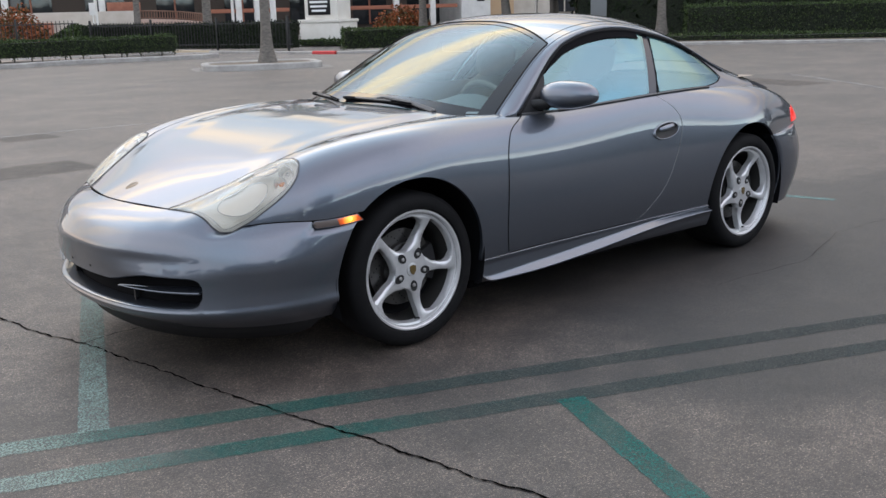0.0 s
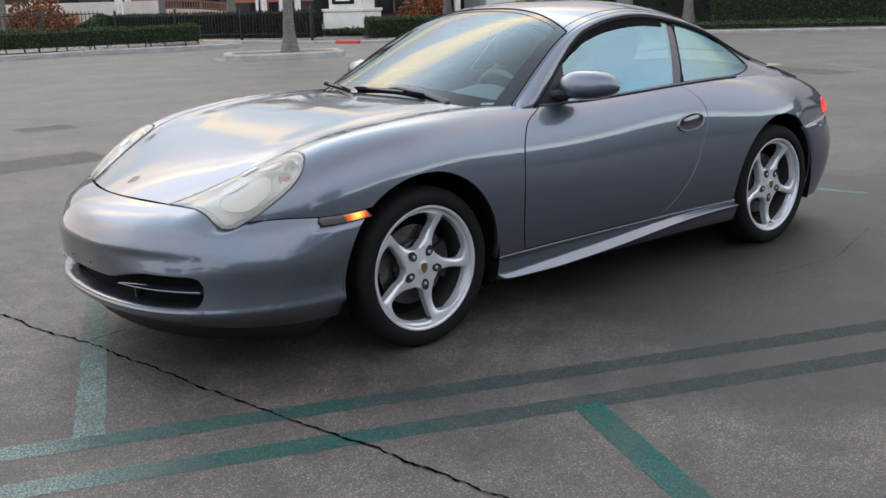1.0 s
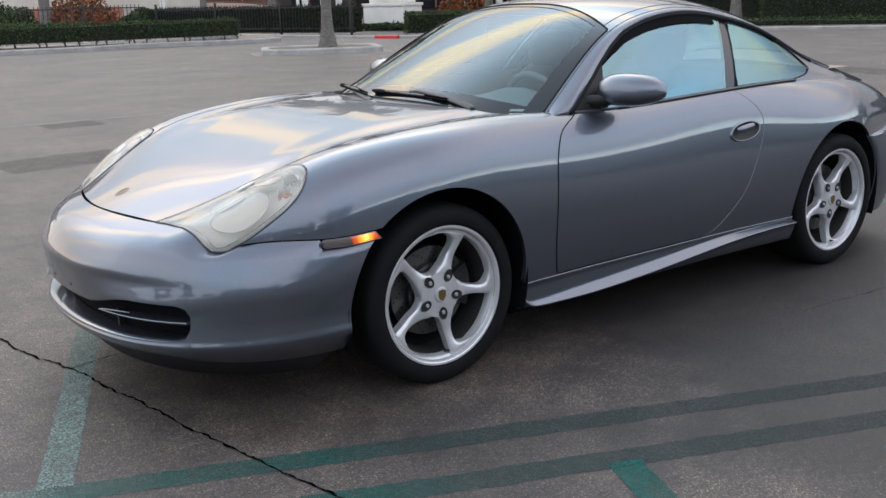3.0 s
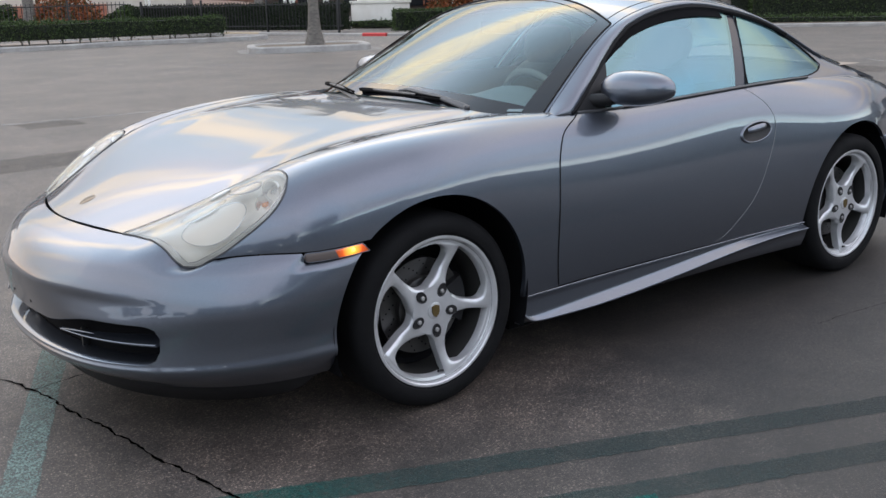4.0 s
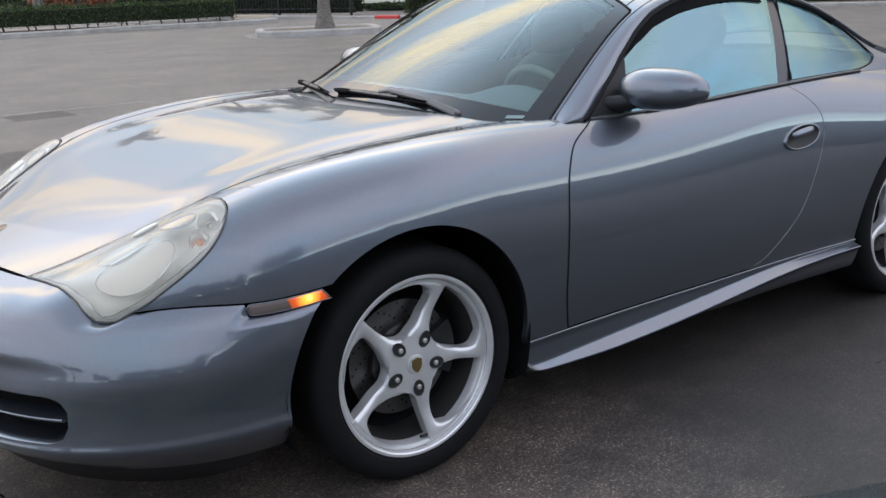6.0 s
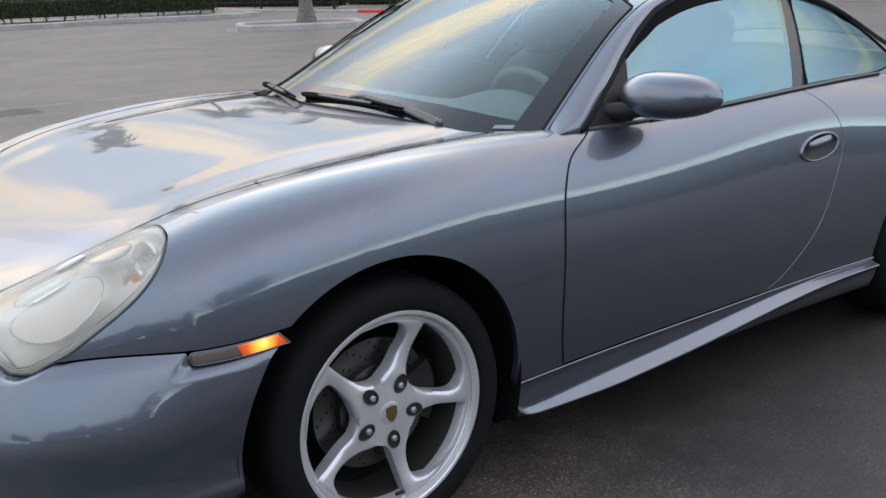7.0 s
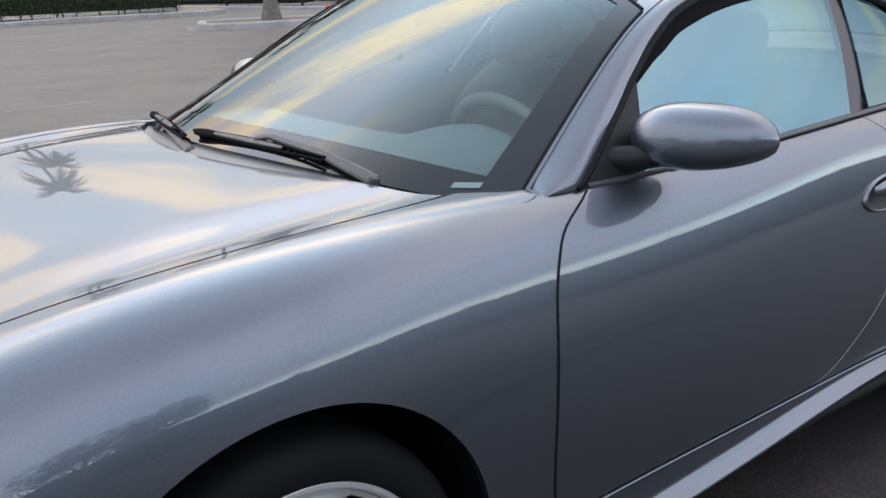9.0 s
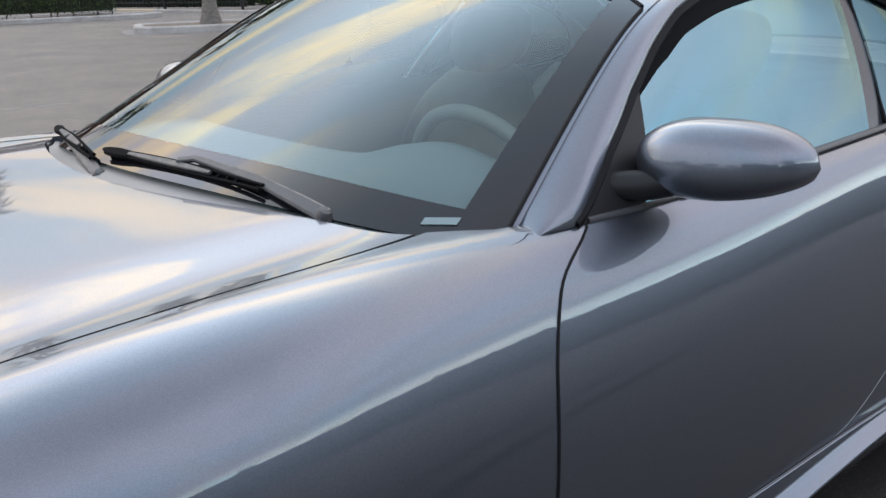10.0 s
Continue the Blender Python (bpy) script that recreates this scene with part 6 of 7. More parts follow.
HEDGE = leaf_material("hedge_leaf", (0.012, 0.024, 0.008), (0.065, 0.098, 0.032))
DARKLEAF = leaf_material("dark_leaf", (0.005, 0.010, 0.004), (0.020, 0.032, 0.012))
REDLEAF = leaf_material("red_leaf", (0.025, 0.040, 0.012), (0.32, 0.085, 0.035))
PALMLEAF = leaf_material("palm_leaf", (0.02, 0.03, 0.012), (0.06, 0.08, 0.03))
# near-black tones paint the shade inside the hedges
CORE = material("hedge_inner_shade", (0.008, 0.012, 0.006), 0.95)
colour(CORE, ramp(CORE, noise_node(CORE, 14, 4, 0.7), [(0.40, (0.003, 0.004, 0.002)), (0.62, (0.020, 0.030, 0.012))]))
bump(CORE, noise_node(CORE, 16, 4, 0.7), 1.0, 0.08)


def leafy_box(name, a, b, width, z0, z1, leaf, size, count, label, seed, mat=HEDGE, ragged=0.06):
    """A clipped hedge: a core painted near black for the shade inside, with many small leaves over its faces."""
    rnd = random.Random(seed)
    a, b = Vector((*a, 0)), Vector((*b, 0))
    d = (b - a).normalized()
    s_ = Vector((-d.y, d.x, 0))
    L_ = (b - a).length
    h = new(name)
    tagged(h, label, "hedge", "hedges round the car park")
    core = bmesh.new()
    seg = max(2, int(L_ / 1.0))
    i_ = 0.05
    rows_ = []
    for k in range(seg + 1):
        q = a + d * (i_ + (L_ - 2 * i_) * k / seg)
        j_ = rnd.uniform(-0.02, 0.02)
        rows_.append([core.verts.new(q + s_ * (sx_ * (width / 2 - i_)) + Vector((0, 0, zz_ + (j_ if zz_ > z0 else 0)))) for sx_, zz_ in ((-1, z0), (-1, z1 - i_), (1, z1 - i_), (1, z0))])
    for r0, r1 in zip(rows_, rows_[1:]):
        for j in range(4):
            core.faces.new((r0[j], r0[(j + 1) % 4], r1[(j + 1) % 4], r1[j]))
    core.faces.new(rows_[0])
    core.faces.new(rows_[-1][::-1])
    bm_part("shade_core", core, CORE, h, "", False)
    v_, f_ = [], []
    area = [L_ * (z1 - z0), L_ * (z1 - z0), L_ * width, width * (z1 - z0), width * (z1 - z0)]
    tot = sum(area)
    for k in range(count):
        t_ = rnd.uniform(0, tot)
        f = 0
        while t_ > area[f]:
            t_ -= area[f]
            f += 1
        along, up, across = rnd.uniform(0, L_), rnd.uniform(z0, z1), rnd.uniform(-width / 2, width / 2)
        if f == 0:
            across = -width / 2
        elif f == 1:
            across = width / 2
        elif f == 2:
            up = z1
        else:
            along = 0 if f == 3 else L_
        lump = 0.5 + noise.noise(Vector((along * 1.3, up * 2.0, seed))) * 0.9
        jit = ragged * lump
        q = a + d * (along + rnd.gauss(0, jit)) + s_ * (across + rnd.gauss(0, jit)) + Vector((0, 0, up + rnd.gauss(0, jit)))
        if q.z < z0 * 0.5:
            q.z = z0 + 0.02
        u = Vector((rnd.gauss(0, 1), rnd.gauss(0, 1), rnd.gauss(0, 1))).normalized() * size * rnd.uniform(0.6, 1.3)
        w_ = u.cross(Vector((rnd.gauss(0, 1), rnd.gauss(0, 1), rnd.gauss(0, 1)))).normalized() * size * 0.45
        b0 = len(v_)
        v_ += [q - u, q + w_, q + u, q - w_]
        f_.append((b0, b0 + 1, b0 + 2, b0 + 3))
    lf = part("leaves", v_, f_, mat, h, "", False)
    lf["kind"] = "stuff"
    return h


def kerb(pts, width=0.16, height=0.15, mat=CONCRETE, label="pale concrete kerb", closed=False):
    """A kerb with a rounded top edge along points."""
    pts = [Vector((*p_, 0)) for p_ in pts]
    n = len(pts)
    prof_ = [(-width / 2, 0), (-width / 2, height * 0.8), (-width / 2 + 0.03, height), (width / 2 - 0.03, height), (width / 2, height * 0.8), (width / 2, 0)]
    v_, f_ = [], []
    for k, q in enumerate(pts):
        d = ((pts[(k + 1) % n] if closed or k < n - 1 else q) - (pts[k - 1] if closed or k > 0 else q)).normalized()
        s_ = Vector((-d.y, d.x, 0))
        for o, z in prof_:
            v_.append(q + s_ * o + Vector((0, 0, z)))
    m = len(prof_)
    for k in range(n if closed else n - 1):
        for j in range(m - 1):
            f_.append((k * m + j, k * m + j + 1, ((k + 1) % n) * m + j + 1, ((k + 1) % n) * m + j))
    if not closed:
        f_ += [tuple(range(m)), tuple((n - 1) * m + j for j in reversed(range(m)))]
    return tagged(soft(part("kerb", v_, f_, mat), 40), label, "kerb", kind="structure")


def slab(name, pts, z, mat, label, category):
    v_ = [(x, y, z) for x, y in pts]
    return tagged(part(name, v_, [tuple(range(len(pts)))], mat, None, "", False), label, category, kind="structure")


# a clipped hedge in a kerbed bed, to the left, on bare stems
bed_hedge = leafy_box("hedge", (-6.0, 29.6), (12.25, 26.35), 1.1, 0.24, 0.72, 0.05, 0.036, 22000, "clipped dark green hedge on bare stems in a kerbed bed", 1)
rnd = random.Random(12)
for k in range(44):
    u_ = (k + rnd.uniform(0.1, 0.9)) / 44
    hx0, hy0 = -6.0 + 18.25 * u_ + rnd.uniform(-0.1, 0.1), 29.6 - 3.25 * u_ - rnd.uniform(0.0, 0.42)
    tube("stem", [(hx0, hy0, 0.05), (hx0 + rnd.uniform(-0.05, 0.05), hy0, 0.18), (hx0 + rnd.uniform(-0.16, 0.16), hy0 + rnd.uniform(-0.05, 0.1), 0.38)], [0.032, 0.026, 0.018], BARK, bed_hedge, "", 6)
kerb([(-8.0, 27.75), (3.0, 26.05), (7.2, 25.5), (8.8, 26.0), (12.4, 24.9), (13.2, 25.3), (13.1, 26.6), (8, 29.0)], 0.2, 0.14, label="pale concrete kerb round the hedge bed")
slab("planting_bed", [(-8.0, 27.85), (3.0, 26.15), (7.2, 25.6), (8.8, 26.1), (12.4, 25.0), (13.1, 25.4), (13.0, 26.6), (8, 29.0), (-6, 31.5)], 0.10, DRYSOIL, "dry pale soil of the hedge bed", "soil")
# hedge behind, with an iron fence before it
leafy_box("hedge", (13.6, 36.4), (17.2, 27.0), 1.0, 0.10, 1.00, 0.05, 0.04, 12000, "low dark hedge behind an iron fence", 2, DARKLEAF)
leafy_box("hedge", (17.5, 24.3), (25.0, 19.6), 1.2, 0.10, 0.74, 0.05, 0.038, 14000, "clipped green hedge beside the sign pillar", 3)
SAND = material("sand_paint", (0.45, 0.36, 0.26), 0.85)
kerb([(13.6, 33.6), (14.45, 30.6)], 0.2, 0.09)
kerb([(14.45, 30.6), (14.8, 28.6)], 0.2, 0.09, SAND, "sand-coloured painted kerb")
kerb([(14.8, 28.6), (15.9, 23.7)], 0.2, 0.09)
kerb([(15.9, 23.7), (16.2, 22.85)], 0.2, 0.10, REDPAINT, "red painted fire-lane kerb")
kerb([(16.2, 22.85), (17.1, 22.4), (23.6, 19.2)], 0.2, 0.09)


def fence(a, b, h, gap):
    f = tagged(new("fence"), "black wrought-iron picket fence", "fence", "iron fences")
    a, b = Vector((*a, 0)), Vector((*b, 0))
    L_ = (b - a).length
    d = (b - a) / L_
    ang = math.atan2(d.y, d.x)
    for z in (0.25, h - 0.12):
        bm = bmesh.new()
        box(bm, 0, L_, -0.02, 0.02, z - 0.02, z + 0.02)
        r_ = bm_part("rail", bm, IRON, f)
        r_.matrix_basis = Matrix.Translation(a) @ pose(0, 0, 0, 0, 0, math.degrees(ang))
    bm = bmesh.new()
    box(bm, -0.012, 0.012, -0.012, 0.012, 0.1, h)
    first = bm_part("picket", bm, IRON, f)
    n = int(L_ / gap)
    for k in range(n):
        o = first if k == 0 else first.copy()
        if k:
            scene.collection.objects.link(o)
        o.matrix_basis = Matrix.Translation(a + d * gap * (k + 0.5)) @ pose(0, 0, 0, 0, 0, math.degrees(ang))
    bm = bmesh.new()
    box(bm, -0.035, 0.035, -0.035, 0.035, 0.0, h + 0.10, 0.008)
    post = bm_part("post", bm, IRON, f)
    for k in range(int(L_ / 3.2) + 1):
        o = post if k == 0 else post.copy()
        if k:
            scene.collection.objects.link(o)
        o.matrix_basis = Matrix.Translation(a + d * 3.2 * k) @ pose(0, 0, 0, 0, 0, math.degrees(ang))
    return f


fence((-2.0, 37.6), (13.0, 36.4), 1.25, 0.16)
fence((13.3, 35.6), (16.9, 26.5), 1.12, 0.15)


GUTTER = material("gutter_concrete", (0.24, 0.23, 0.22), 0.9)
colour(GUTTER, ramp(GUTTER, noise_node(GUTTER, 2.5, 6, 0.7), [(0.3, (0.15, 0.142, 0.135)), (0.7, (0.27, 0.26, 0.245))]))


def island(cx, cy, rx, ry, turn):
    pts = []
    for k in range(28):
        a = 2 * math.pi * k / 28
        x, y = rx * np.sign(math.cos(a)) * abs(math.cos(a)) ** 0.45, ry * np.sign(math.sin(a)) * abs(math.sin(a)) ** 0.45
        c, s_ = math.cos(radians(turn)), math.sin(radians(turn))
        pts.append((cx + c * x - s_ * y, cy + s_ * x + c * y))
    kerb(pts, 0.2, 0.15, label="pale kerb of a tree island", closed=True)
    slab("gutter", [(cx + (x - cx) * 1.22, cy + (y - cy) * 1.34) for x, y in pts], 0.004, GUTTER, "flat pale concrete gutter round a tree island", "gutter")
    slab("planting_bed", pts, 0.12, SOIL, "bare soil of a tree island", "soil")
    return pts


island(10.70, 18.30, 1.38, 0.95, -24)


def palm(x, y, height, r0, seed, lean=(0, 0), crown=2.6, label="tall palm with a bare grey trunk"):
    """A palm: ringed tapering trunk, a crown of arching feathered fronds."""
    rnd = random.Random(seed)
    t_ = tagged(new("palm_tree"), label, "tree", "palms round the car park")
    n = 26
    pts, rr = [], []
    for k in range(n):
        u = k / (n - 1)
        pts.append((lean[0] * u ** 1.5, lean[1] * u ** 1.5, height * u))
        rr.append(r0 * (1 + 1.1 * math.exp(-u * height / 0.35)) * (1 - 0.35 * u) * (1 + 0.02 * (k % 2)))
    tube("trunk", pts, rr, BARK, t_, "", 14)
    top = Vector(pts[-1])
    v_, f_ = [], []
    for k in range(26):
        az = 2 * math.pi * k / 26 + rnd.uniform(-0.15, 0.15)
        el = rnd.uniform(-0.5, 1.15)
        L_ = crown * rnd.uniform(0.8, 1.1)
        out = Vector((math.cos(az), math.sin(az), 0))
        sd = Vector((-math.sin(az), math.cos(az), 0))
        prev = None
        for j in range(15):
            u = j / 14
            q = top + out * L_ * u * math.cos(el * (1 - u * 0.5)) + Vector((0, 0, L_ * (math.sin(el) * u - 0.65 * u ** 2)))
            if prev is not None:
                ln = 0.50 * math.sin(math.pi * min(1, u * 0.9 + 0.12)) + 0.05
                for s_ in (-1, 1):
                    e_ = q + sd * s_ * ln + out * ln * 0.5 + Vector((0, 0, -ln * rnd.uniform(0.2, 0.6)))
                    b0 = len(v_)
                    v_ += [prev, q, e_]
                    f_.append((b0, b0 + 1, b0 + 2))
            prev = q
    fr_ = part("crown", v_, f_, PALMLEAF, t_, "arching green fronds", False)
    t_.matrix_basis = pose(x, y, 0.1)
    return t_


palm(10.95, 18.4, 5.3, 0.125, 1, (0.15, 0.2), 1.9)
palm(16.6, 38.5, 9.6, 0.14, 2, (0.2, 0.1), 1.9)
palm(9.75, 38.4, 11.4, 0.14, 3, (-0.2, 0.2), 1.6)
palm(10.5, 40.6, 10.4, 0.14, 7, (0.2, 0.1), 1.6)
palm(27.6, 18.6, 9.5, 0.15, 4, (-0.3, 0.2), 2.2)
palm(19.25, 37.1, 9.0, 0.19, 5, (0, 0), 2.2)
palm(27.2, 31.6, 9.4, 0.17, 6, (0.1, 0.1), 2.0)

# sign pillar in pale stucco
pillar = tagged(new("sign_pillar"), "cream stucco entrance pillar with a black sign panel", "sign")
boxes("base", [(-1.02, 1.02, -0.6, 0.6, 0, 0.92)], STUCCO, pillar, "", 0.02)
boxes("base_cap", [(-1.07, 1.07, -0.65, 0.65, 0.921, 1.04)], STUCCO, pillar, "", 0.03)
boxes("shaft", [(-0.82, 0.82, -0.45, 0.45, 1.041, 3.6)], STUCCO, pillar, "", 0.02)
sp = boxes("sign_panel", [(-0.62, 0.48, -0.49, -0.452, 1.22, 2.5)], material("black_sign", (0.008, 0.008, 0.01), 0.3), pillar, "black sign panel with white lines", 0.006)
WHITESIGN = material("white_lettering", (0.8, 0.8, 0.8), 0.6)
for k, wdt in enumerate((0.36, 0.42, 0.45, 0.40, 0.44)):
    boxes("text_bar", [(-0.07 - wdt, -0.07 + wdt, -0.494, -0.4905, 1.34 + 0.17 * k, 1.42 + 0.17 * k)], WHITESIGN, sp)
pillar.matrix_basis = pose(21.0, 30.2, 0.0, 0, 0, -72)
leafy_box("hedge", (19.6, 31.2), (20.6, 28.6), 0.7, 0.06, 0.24, 0.05, 0.05, 1200, "low clipped planting at the pillar's foot", 8)

# shrubs behind the fence
def shrub(x, y, r, h, seed, mat, label):
    rnd = random.Random(seed)
    s_ = tagged(new("shrub"), label, "shrub", "shrubs before the building")
    v_, f_ = [], []
    for k in range(3000):
        a, e_ = rnd.uniform(0, 2 * math.pi), math.asin(rnd.uniform(0, 1))
        q = Vector((math.cos(a) * math.cos(e_) * r, math.sin(a) * math.cos(e_) * r, math.sin(e_) * h))
        q *= rnd.uniform(0.65, 1.05) + 0.25 * noise.noise(q * 1.6 + Vector((seed, 0, 0)))
        u = Vector((rnd.gauss(0, 1), rnd.gauss(0, 1), rnd.gauss(0, 1))).normalized() * 0.085
        w_ = u.cross(Vector((rnd.gauss(0, 1), rnd.gauss(0, 1), rnd.gauss(0, 1)))).normalized() * 0.045
        b0 = len(v_)
        v_ += [q - u, q + w_, q + u, q - w_]
        f_.append((b0, b0 + 1, b0 + 2, b0 + 3))
    lf = part("leaves", v_, f_, mat, s_, "", False)
    for k in range(5):
        a = 2 * math.pi * k / 5
        tube("stem", [(0, 0, 0), (0.3 * r * math.cos(a), 0.3 * r * math.sin(a), h * 0.35), (0.6 * r * math.cos(a), 0.6 * r * math.sin(a), h * 0.7)], [0.04, 0.03, 0.015], BARK, s_, "", 6)
    s_.matrix_basis = pose(x, y, 0)
    return s_


shrub(11.9, 40.6, 1.55, 1.75, 1, REDLEAF, "red-flowering shrub behind the fence")
shrub(9.0, 41.5, 1.5, 1.3, 2, HEDGE, "green shrub behind the fence")
shrub(14.4, 40.3, 1.1, 1.0, 3, HEDGE, "low green shrub behind the fence")
shrub(27.5, 33.5, 1.5, 1.45, 4, REDLEAF, "red-flowering shrub beside the building")
shrub(0.5, 41.0, 1.6, 1.6, 5, REDLEAF, "red-flowering shrub behind the fence")

# building front: round columns and rust-red beams before a shaded recess, cream walls towards the right
REDBEAM = material("rust_red_beam", (0.30, 0.105, 0.06), 0.7)
COLUMN = material("white_column", (0.70, 0.68, 0.65), 0.8)
colour(COLUMN, ramp(COLUMN, noise_node(COLUMN, 2, 5), [(0.3, (0.60, 0.58, 0.55)), (0.7, (0.74, 0.72, 0.69))]))
DARKGLASS = material("dark_glazing", (0.02, 0.022, 0.025), 0.1)
CREAM = material("cream_wall", (0.52, 0.46, 0.40), 0.85)
colour(CREAM, ramp(CREAM, noise_node(CREAM, 1.5, 5), [(0.3, (0.46, 0.40, 0.34)), (0.7, (0.58, 0.52, 0.46))]))
TANWALL = material("tan_wall", (0.46, 0.31, 0.19), 0.85)
TERRACOTTA = material("terracotta", (0.34, 0.13, 0.08), 0.8)
colour(TERRACOTTA, ramp(TERRACOTTA, noise_node(TERRACOTTA, 3, 5), [(0.3, (0.26, 0.095, 0.06)), (0.7, (0.38, 0.15, 0.095))]))
bld = tagged(new("building"), "cream colonnaded building with rust-red beams and dark glazing", "building")
# the recess's shade is painted into this wall's dark brown
boxes("wall", [(-22, 25.2, 4.0, 4.6, 0, 7.0)], material("brown_wall_with_shade", (0.075, 0.055, 0.045), 0.85), bld, "brown recess wall with the shade painted in", 0.0)
for x in (-21, -17, -13, -9, -5, -1, 3, 7, 11, 15, 19, 22.6):
    boxes("window", [(x + 0.4, x + 2.6, 3.9, 3.997, 0.5, 3.1)], DARKGLASS, bld, "dark glazing", 0.01)
    boxes("mullion", [(x + 1.42, x + 1.52, 3.84, 3.899, 0.5, 3.1)], TERRACOTTA, bld, "", 0.0)
for x, foot in ((-16.2, 1.2), (-11.2, 1.2), (-5.8, 1.2), (-0.6, 1.2), (4.3, 1.15), (11.7, 0.0), (12.75, 0.0), (13.65, 0.0), (16.4, 0.0), (18.0, 0.0), (21.1, 0.0), (23.4, 0.0)):
    boxes("column", [(x - 0.17, x + 0.17, -0.17, 0.17, foot, 4.4)], COLUMN, bld, "", 0.04)
    boxes("column_foot", [(x - 0.21, x + 0.21, -0.21, 0.21, 0, foot + 0.12)], TERRACOTTA, bld, "dark column foot", 0.02)
for x0, x1 in ((9.9, 14.6), (17.2, 25.0)):
    boxes("beam", [(x0, x1, -0.12, 0.12, 1.40, 1.62)], REDBEAM, bld, "", 0.02)
boxes("beam", [(-22, 25.2, -0.18, 0.18, 4.4, 4.8)], REDBEAM, bld, "", 0.02)
boxes("white_wing", [(25.2, 27.1, -0.3, 4.6, 0, 7.0)], COLUMN, bld, "white plastered wall", 0.02)
boxes("wing_vent", [(26.2, 26.7, -0.33, -0.303, 1.72, 2.0)], DARKGLASS, bld, "", 0.0)
boxes("tan_wing", [(27.104, 28.75, -0.1, 4.6, 0, 7.0)], TANWALL, bld, "tan plastered wall", 0.02)
boxes("cream_wing", [(28.754, 42, 0.4, 4.6, 0, 7.0)], CREAM, bld, "cream plastered wall", 0.02)
for x in (31.7, 35.4, 39.0):
    boxes("window", [(x, x + 1.5, 0.31, 0.397, 0.95, 2.4)], DARKGLASS, bld, "dark window", 0.01)
    boxes("window_frame", [(x + 0.70, x + 0.78, 0.27, 0.309, 0.95, 2.4)], CREAM, bld, "", 0.0)
boxes("roof", [(-22.5, 42.5, -0.9, 5.0, 7.0, 7.35)], material("clay_roof", (0.30, 0.14, 0.09), 0.8), bld, "", 0.05)
bld.matrix_basis = pose(16, 52, 0, 0, 0, -22)

# terrace before the building: cream retaining wall, clay planter, a ramp with a brown railing
terrace = tagged(new("terrace_wall"), "low cream retaining wall with a clay planter on it", "wall")
boxes("wall", [(-6.0, 5.1, 0.0, 0.35, 0, 1.62)], CREAM, terrace, "", 0.02)
boxes("planter", [(3.7, 5.25, 0.02, 0.6, 1.621, 2.03)], TERRACOTTA, terrace, "reddish clay planter box", 0.03)
boxes("dark_step", [(-3.4, 1.2, -0.4, -0.004, 0, 1.15)], TERRACOTTA, terrace, "", 0.02)
terrace.matrix_basis = pose(14, 45, 0, 0, 0, -22)
ramp_rail = tagged(new("ramp_railing"), "brown painted railing along a curved ramp", "railing")
BROWN = material("brown_railing", (0.17, 0.085, 0.055), 0.6)
PINK = material("pink_plaster", (0.50, 0.35, 0.29), 0.85)
rail_pts = []
for k in range(31):
    u_ = k / 30
    rail_pts.append(Vector((18.85 + 2.95 * u_, 43.1 - 1.35 * u_ - 0.55 * math.sin(math.pi * u_), 1.22 - 0.27 * u_ ** 1.6)))
tube("top_rail", [tuple(q + Vector((0, 0, 0.38))) for q in rail_pts], 0.035, BROWN, ramp_rail, "", 6)
tube("bottom_rail", [tuple(q + Vector((0, 0, 0.05))) for q in rail_pts], 0.025, BROWN, ramp_rail, "", 6)
for k in range(0, 31):
    q = rail_pts[k]
    boxes("baluster", [(q.x - 0.022, q.x + 0.022, q.y - 0.022, q.y + 0.022, q.z + 0.05, q.z + 0.38)], BROWN, ramp_rail, "", 0.0)
wv_, wf_ = [], []
for q in rail_pts:
    wv_ += [(q.x, q.y - 0.08, 0.0), (q.x, q.y - 0.08, q.z), (q.x, q.y + 0.12, q.z), (q.x, q.y + 0.12, 0.0)]
for k in range(30):
    wf_ += [(4 * k + j, 4 * k + 4 + j, 4 * k + 5 + j, 4 * k + 1 + j) for j in range(3)]
part("ramp_base", wv_, wf_, PINK, ramp_rail, "pinkish plastered ramp wall", False)
post_sign = tagged(new("sign_post"), "small white notice on a thin post", "sign")
tube("post", [(0, 0, 0), (0, 0, 1.9)], 0.03, COLUMN, post_sign, "", 8)
boxes("plate", [(-0.13, 0.13, -0.045, -0.03, 1.45, 1.98)], COLUMN, post_sign, "white notice plate", 0.01)
post_sign.matrix_basis = pose(15.2, 39.9, 0, 0, 0, -30)
slab("lawn", [(-12, 38.4), (14, 37.0), (21, 35.0), (34, 29), (40, 40), (20, 56), (-14, 56)], 0.06, material("paving_beyond", (0.22, 0.19, 0.175), 0.9), "pale paved forecourt", "pavement")
for k, (x, y) in enumerate(((20.1, 36.3), (15.4, 40.0), (33, 30))):
    tagged(tube("lamp_post", [(x, y, 0), (x, y, 5.2)], [0.07, 0.055], COLUMN, None, "", 12), "white painted lamp post", "lamp post", "lamp posts before the building")

# tall dark hedge and trees to the right
leafy_box("hedge", (28.2, 18.0), (46.6, -3.6), 1.6, 0.10, 1.20, 0.05, 0.045, 26000, "tall clipped green hedge along the kerb", 11, HEDGE, 0.08)
leafy_box("hedge", (25.3, 16.6), (44.6, -11.6), 0.9, 0.08, 0.30, 0.05, 0.04, 12000, "low strip of green ground cover", 12, HEDGE, 0.06)
kerb([(23.6, 19.2), (24.7, 15.6), (27.9, 10.8), (34.4, 1.2), (43.6, -12.2)], 0.22, 0.10)
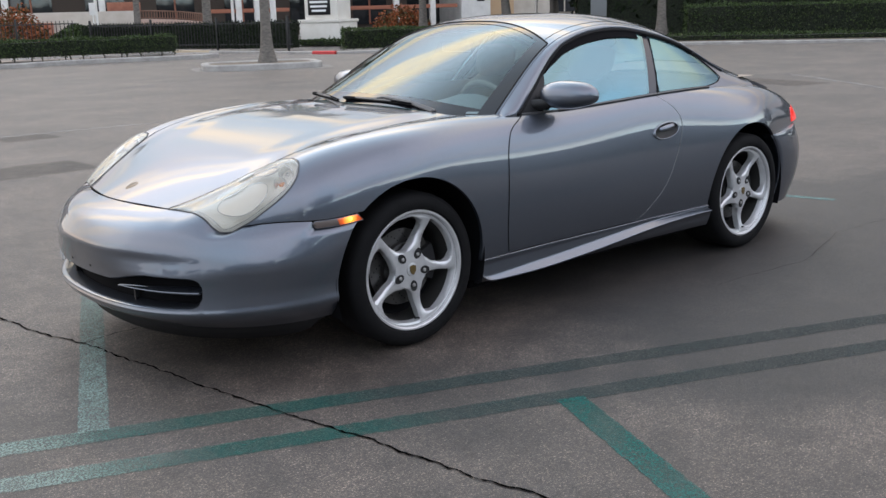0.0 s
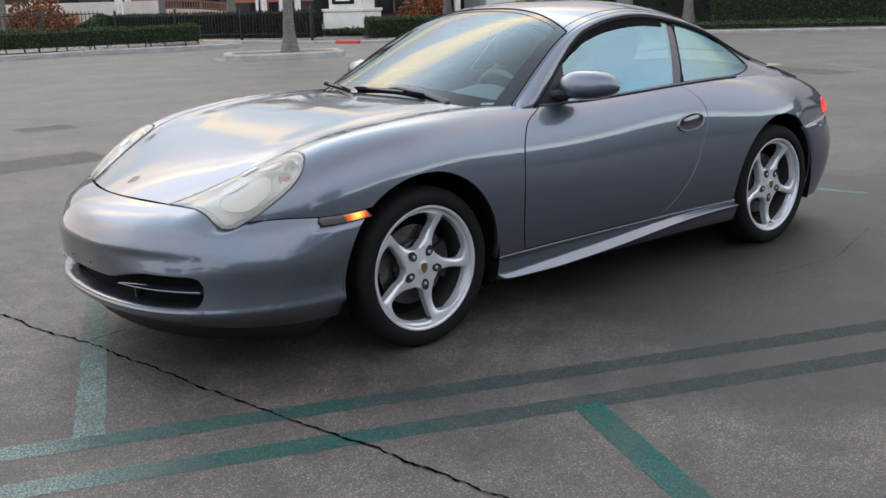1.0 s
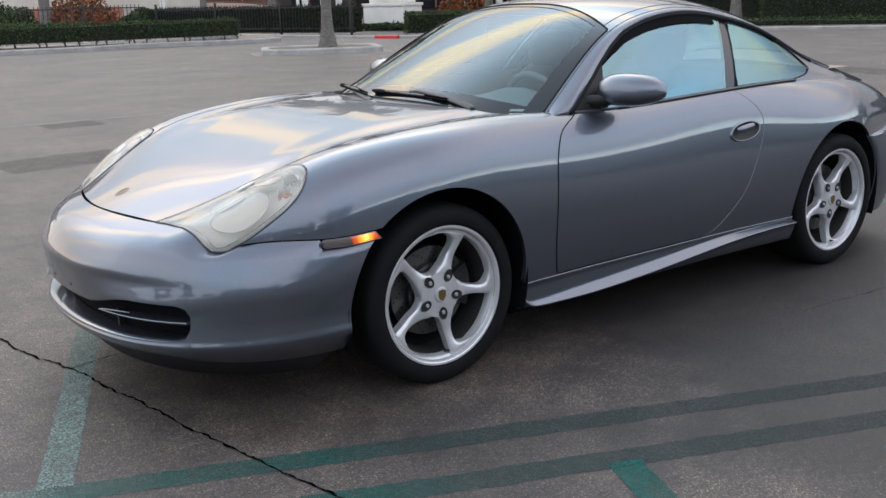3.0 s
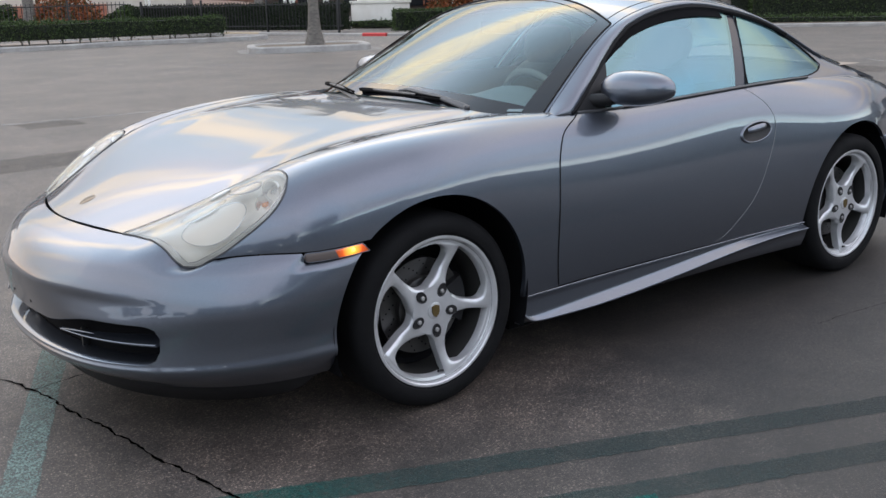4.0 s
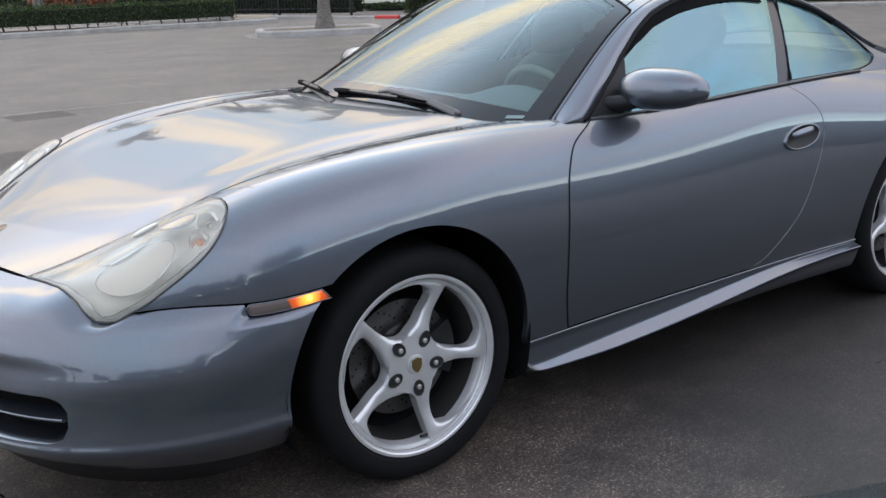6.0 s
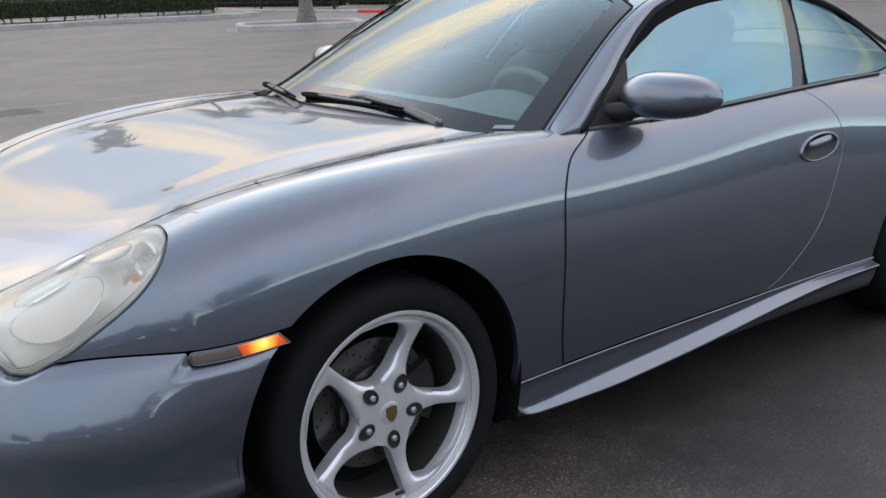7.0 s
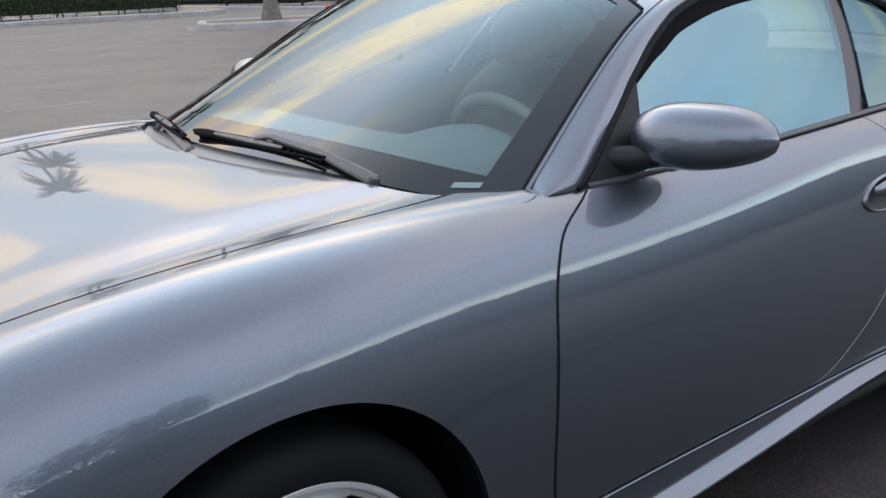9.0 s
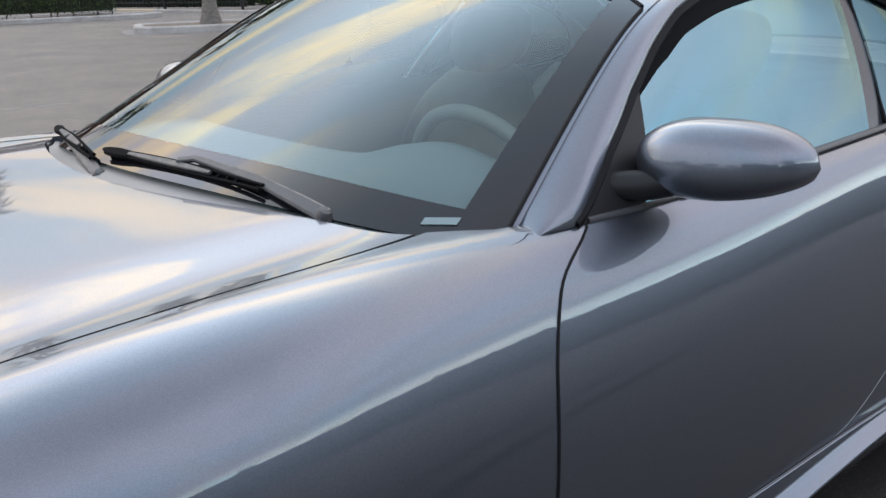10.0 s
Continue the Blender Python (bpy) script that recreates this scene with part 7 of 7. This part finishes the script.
slab("planting_bed", [(23.7, 19.3), (24.8, 15.7), (28.0, 10.9), (34.5, 1.3), (43.7, -12.1), (60, 4), (36, 32)], 0.11, SOIL, "bare soil below the tall hedge", "soil")


def tree(x, y, h, r, seed, label="dark leafy tree behind the hedge"):
    """A broad tree: trunk, limbs and clumps of leaves with gaps."""
    rnd = random.Random(seed)
    t_ = tagged(new("tree"), label, "tree", "trees " + label.split("tree ")[1])
    tube("trunk", [(0, 0, 0), (0.05, 0.02, h * 0.2), (0.0, 0.1, h * 0.42)], [0.26, 0.2, 0.14], BARK, t_, "", 10)
    v_, f_ = [], []
    for k in range(7):
        a = 2 * math.pi * k / 7 + rnd.uniform(-0.3, 0.3)
        e_ = Vector((math.cos(a) * r * rnd.uniform(0.4, 0.8), math.sin(a) * r * rnd.uniform(0.4, 0.8), h * rnd.uniform(0.5, 0.88)))
        tube("limb", [(0, 0.05, h * 0.36), tuple(Vector((0, 0.05, h * 0.36)) * 0.4 + e_ * 0.6 + Vector((0, 0, 0.2))), tuple(e_)], [0.11, 0.07, 0.03], BARK, t_, "", 7)
        for c in range(4):
            cc = e_ + Vector((rnd.gauss(0, 0.35) * r * 0.5, rnd.gauss(0, 0.35) * r * 0.5, rnd.gauss(0, 0.10) * h))
            cr = r * rnd.uniform(0.22, 0.40)
            for i in range(110):
                q = Vector((rnd.gauss(0, 1), rnd.gauss(0, 1), rnd.gauss(0, 0.8))).normalized() * cr * rnd.uniform(0.55, 1.0) + cc
                u = Vector((rnd.gauss(0, 1), rnd.gauss(0, 1), rnd.gauss(0, 1))).normalized() * 0.20
                w_ = u.cross(Vector((rnd.gauss(0, 1), rnd.gauss(0, 1), rnd.gauss(0, 1)))).normalized() * 0.12
                b0 = len(v_)
                v_ += [q - u, q + w_, q + u, q - w_]
                f_.append((b0, b0 + 1, b0 + 2, b0 + 3))
    part("crown", v_, f_, DARKLEAF, t_, "dark leaf clumps", False)
    t_.matrix_basis = pose(x, y, 0.05)
    return t_


for k, (x, y, h, r) in enumerate(((30.5, 22.5, 5.5, 2.8), (34.5, 21.5, 6.5, 3.4), (38.5, 16.5, 6.0, 3.2), (43.5, 13.0, 6.5, 3.4), (49, 10, 6, 3.2), (31.5, 27.5, 6, 3.0), (26.2, 25.2, 4.6, 2.0))):
    tree(x, y, h, r, 20 + k)
leafy_box("hedge", (29.0, 24.0), (50.0, 3.0), 2.2, 0.1, 5.2, 0.05, 0.16, 5200, "dense dark shrubbery behind the clipped hedge", 13, DARKLEAF, 0.2)
board = tagged(new("sign_board"), "grey free-standing sign board with white lines", "sign")
boxes("panel", [(-0.30, 0.30, -0.05, 0.05, 0.25, 2.3)], material("grey_sign", (0.16, 0.17, 0.175), 0.5), board, "", 0.01)
for k in range(3):
    boxes("text_bar", [(-0.2, 0.16 - 0.05 * k, -0.055, -0.0505, 1.5 + 0.14 * k, 1.56 + 0.14 * k)], WHITESIGN, board)
board.matrix_basis = pose(27.4, 21.4, 0.1, 0, 0, -52)
# the other side of the car park, behind the walk: a belt of trees that the paint reflects
for k, (x, y, h, r) in enumerate(((-36, -26, 5.6, 3.6), (-30, -31, 6.6, 3.8), (-22, -34, 5.0, 3.6), (-14, -36, 5.8, 3.6), (-5, -36, 4.6, 3.4), (3, -37, 6.4, 3.6), (12, -36, 6.6, 3.4), (21, -34, 6.4, 3.6), (30, -30, 6.6, 3.6), (38, -25, 6.4, 3.6), (-40, -17, 6.0, 3.6), (-43, -7, 5.0, 3.6), (45, -17, 5, 3.6), (-45, 3, 5, 3.6), (50, -6, 5, 3.6), (-11, -23, 6.4, 4.0), (-16, -20, 7.2, 4.2), (-22, -18, 6.4, 4.0), (-0.6, -21, 8.0, 4.6), (27, -4.6, 6.0, 3.2))):
    tree(x, y, h, r, 60 + k, "dark leafy tree across the car park")
# added hedges, never in view, tall enough to cut the skyline the paint reflects
leafy_box("hedge", (-44, -22), (-10, -34.5), 1.6, 0.0, 2.6, 0.05, 0.16, 3200, "dark hedge added across the car park, out of view", 31, DARKLEAF, 0.15)
leafy_box("hedge", (-10, -34.5), (24, -33.5), 1.6, 0.0, 6.2, 0.05, 0.16, 5200, "dark hedge added across the car park, out of view", 32, DARKLEAF, 0.15)
leafy_box("hedge", (24, -33.5), (52, -12), 1.6, 0.0, 6.6, 0.05, 0.16, 5200, "dark hedge added across the car park, out of view", 33, DARKLEAF, 0.15)
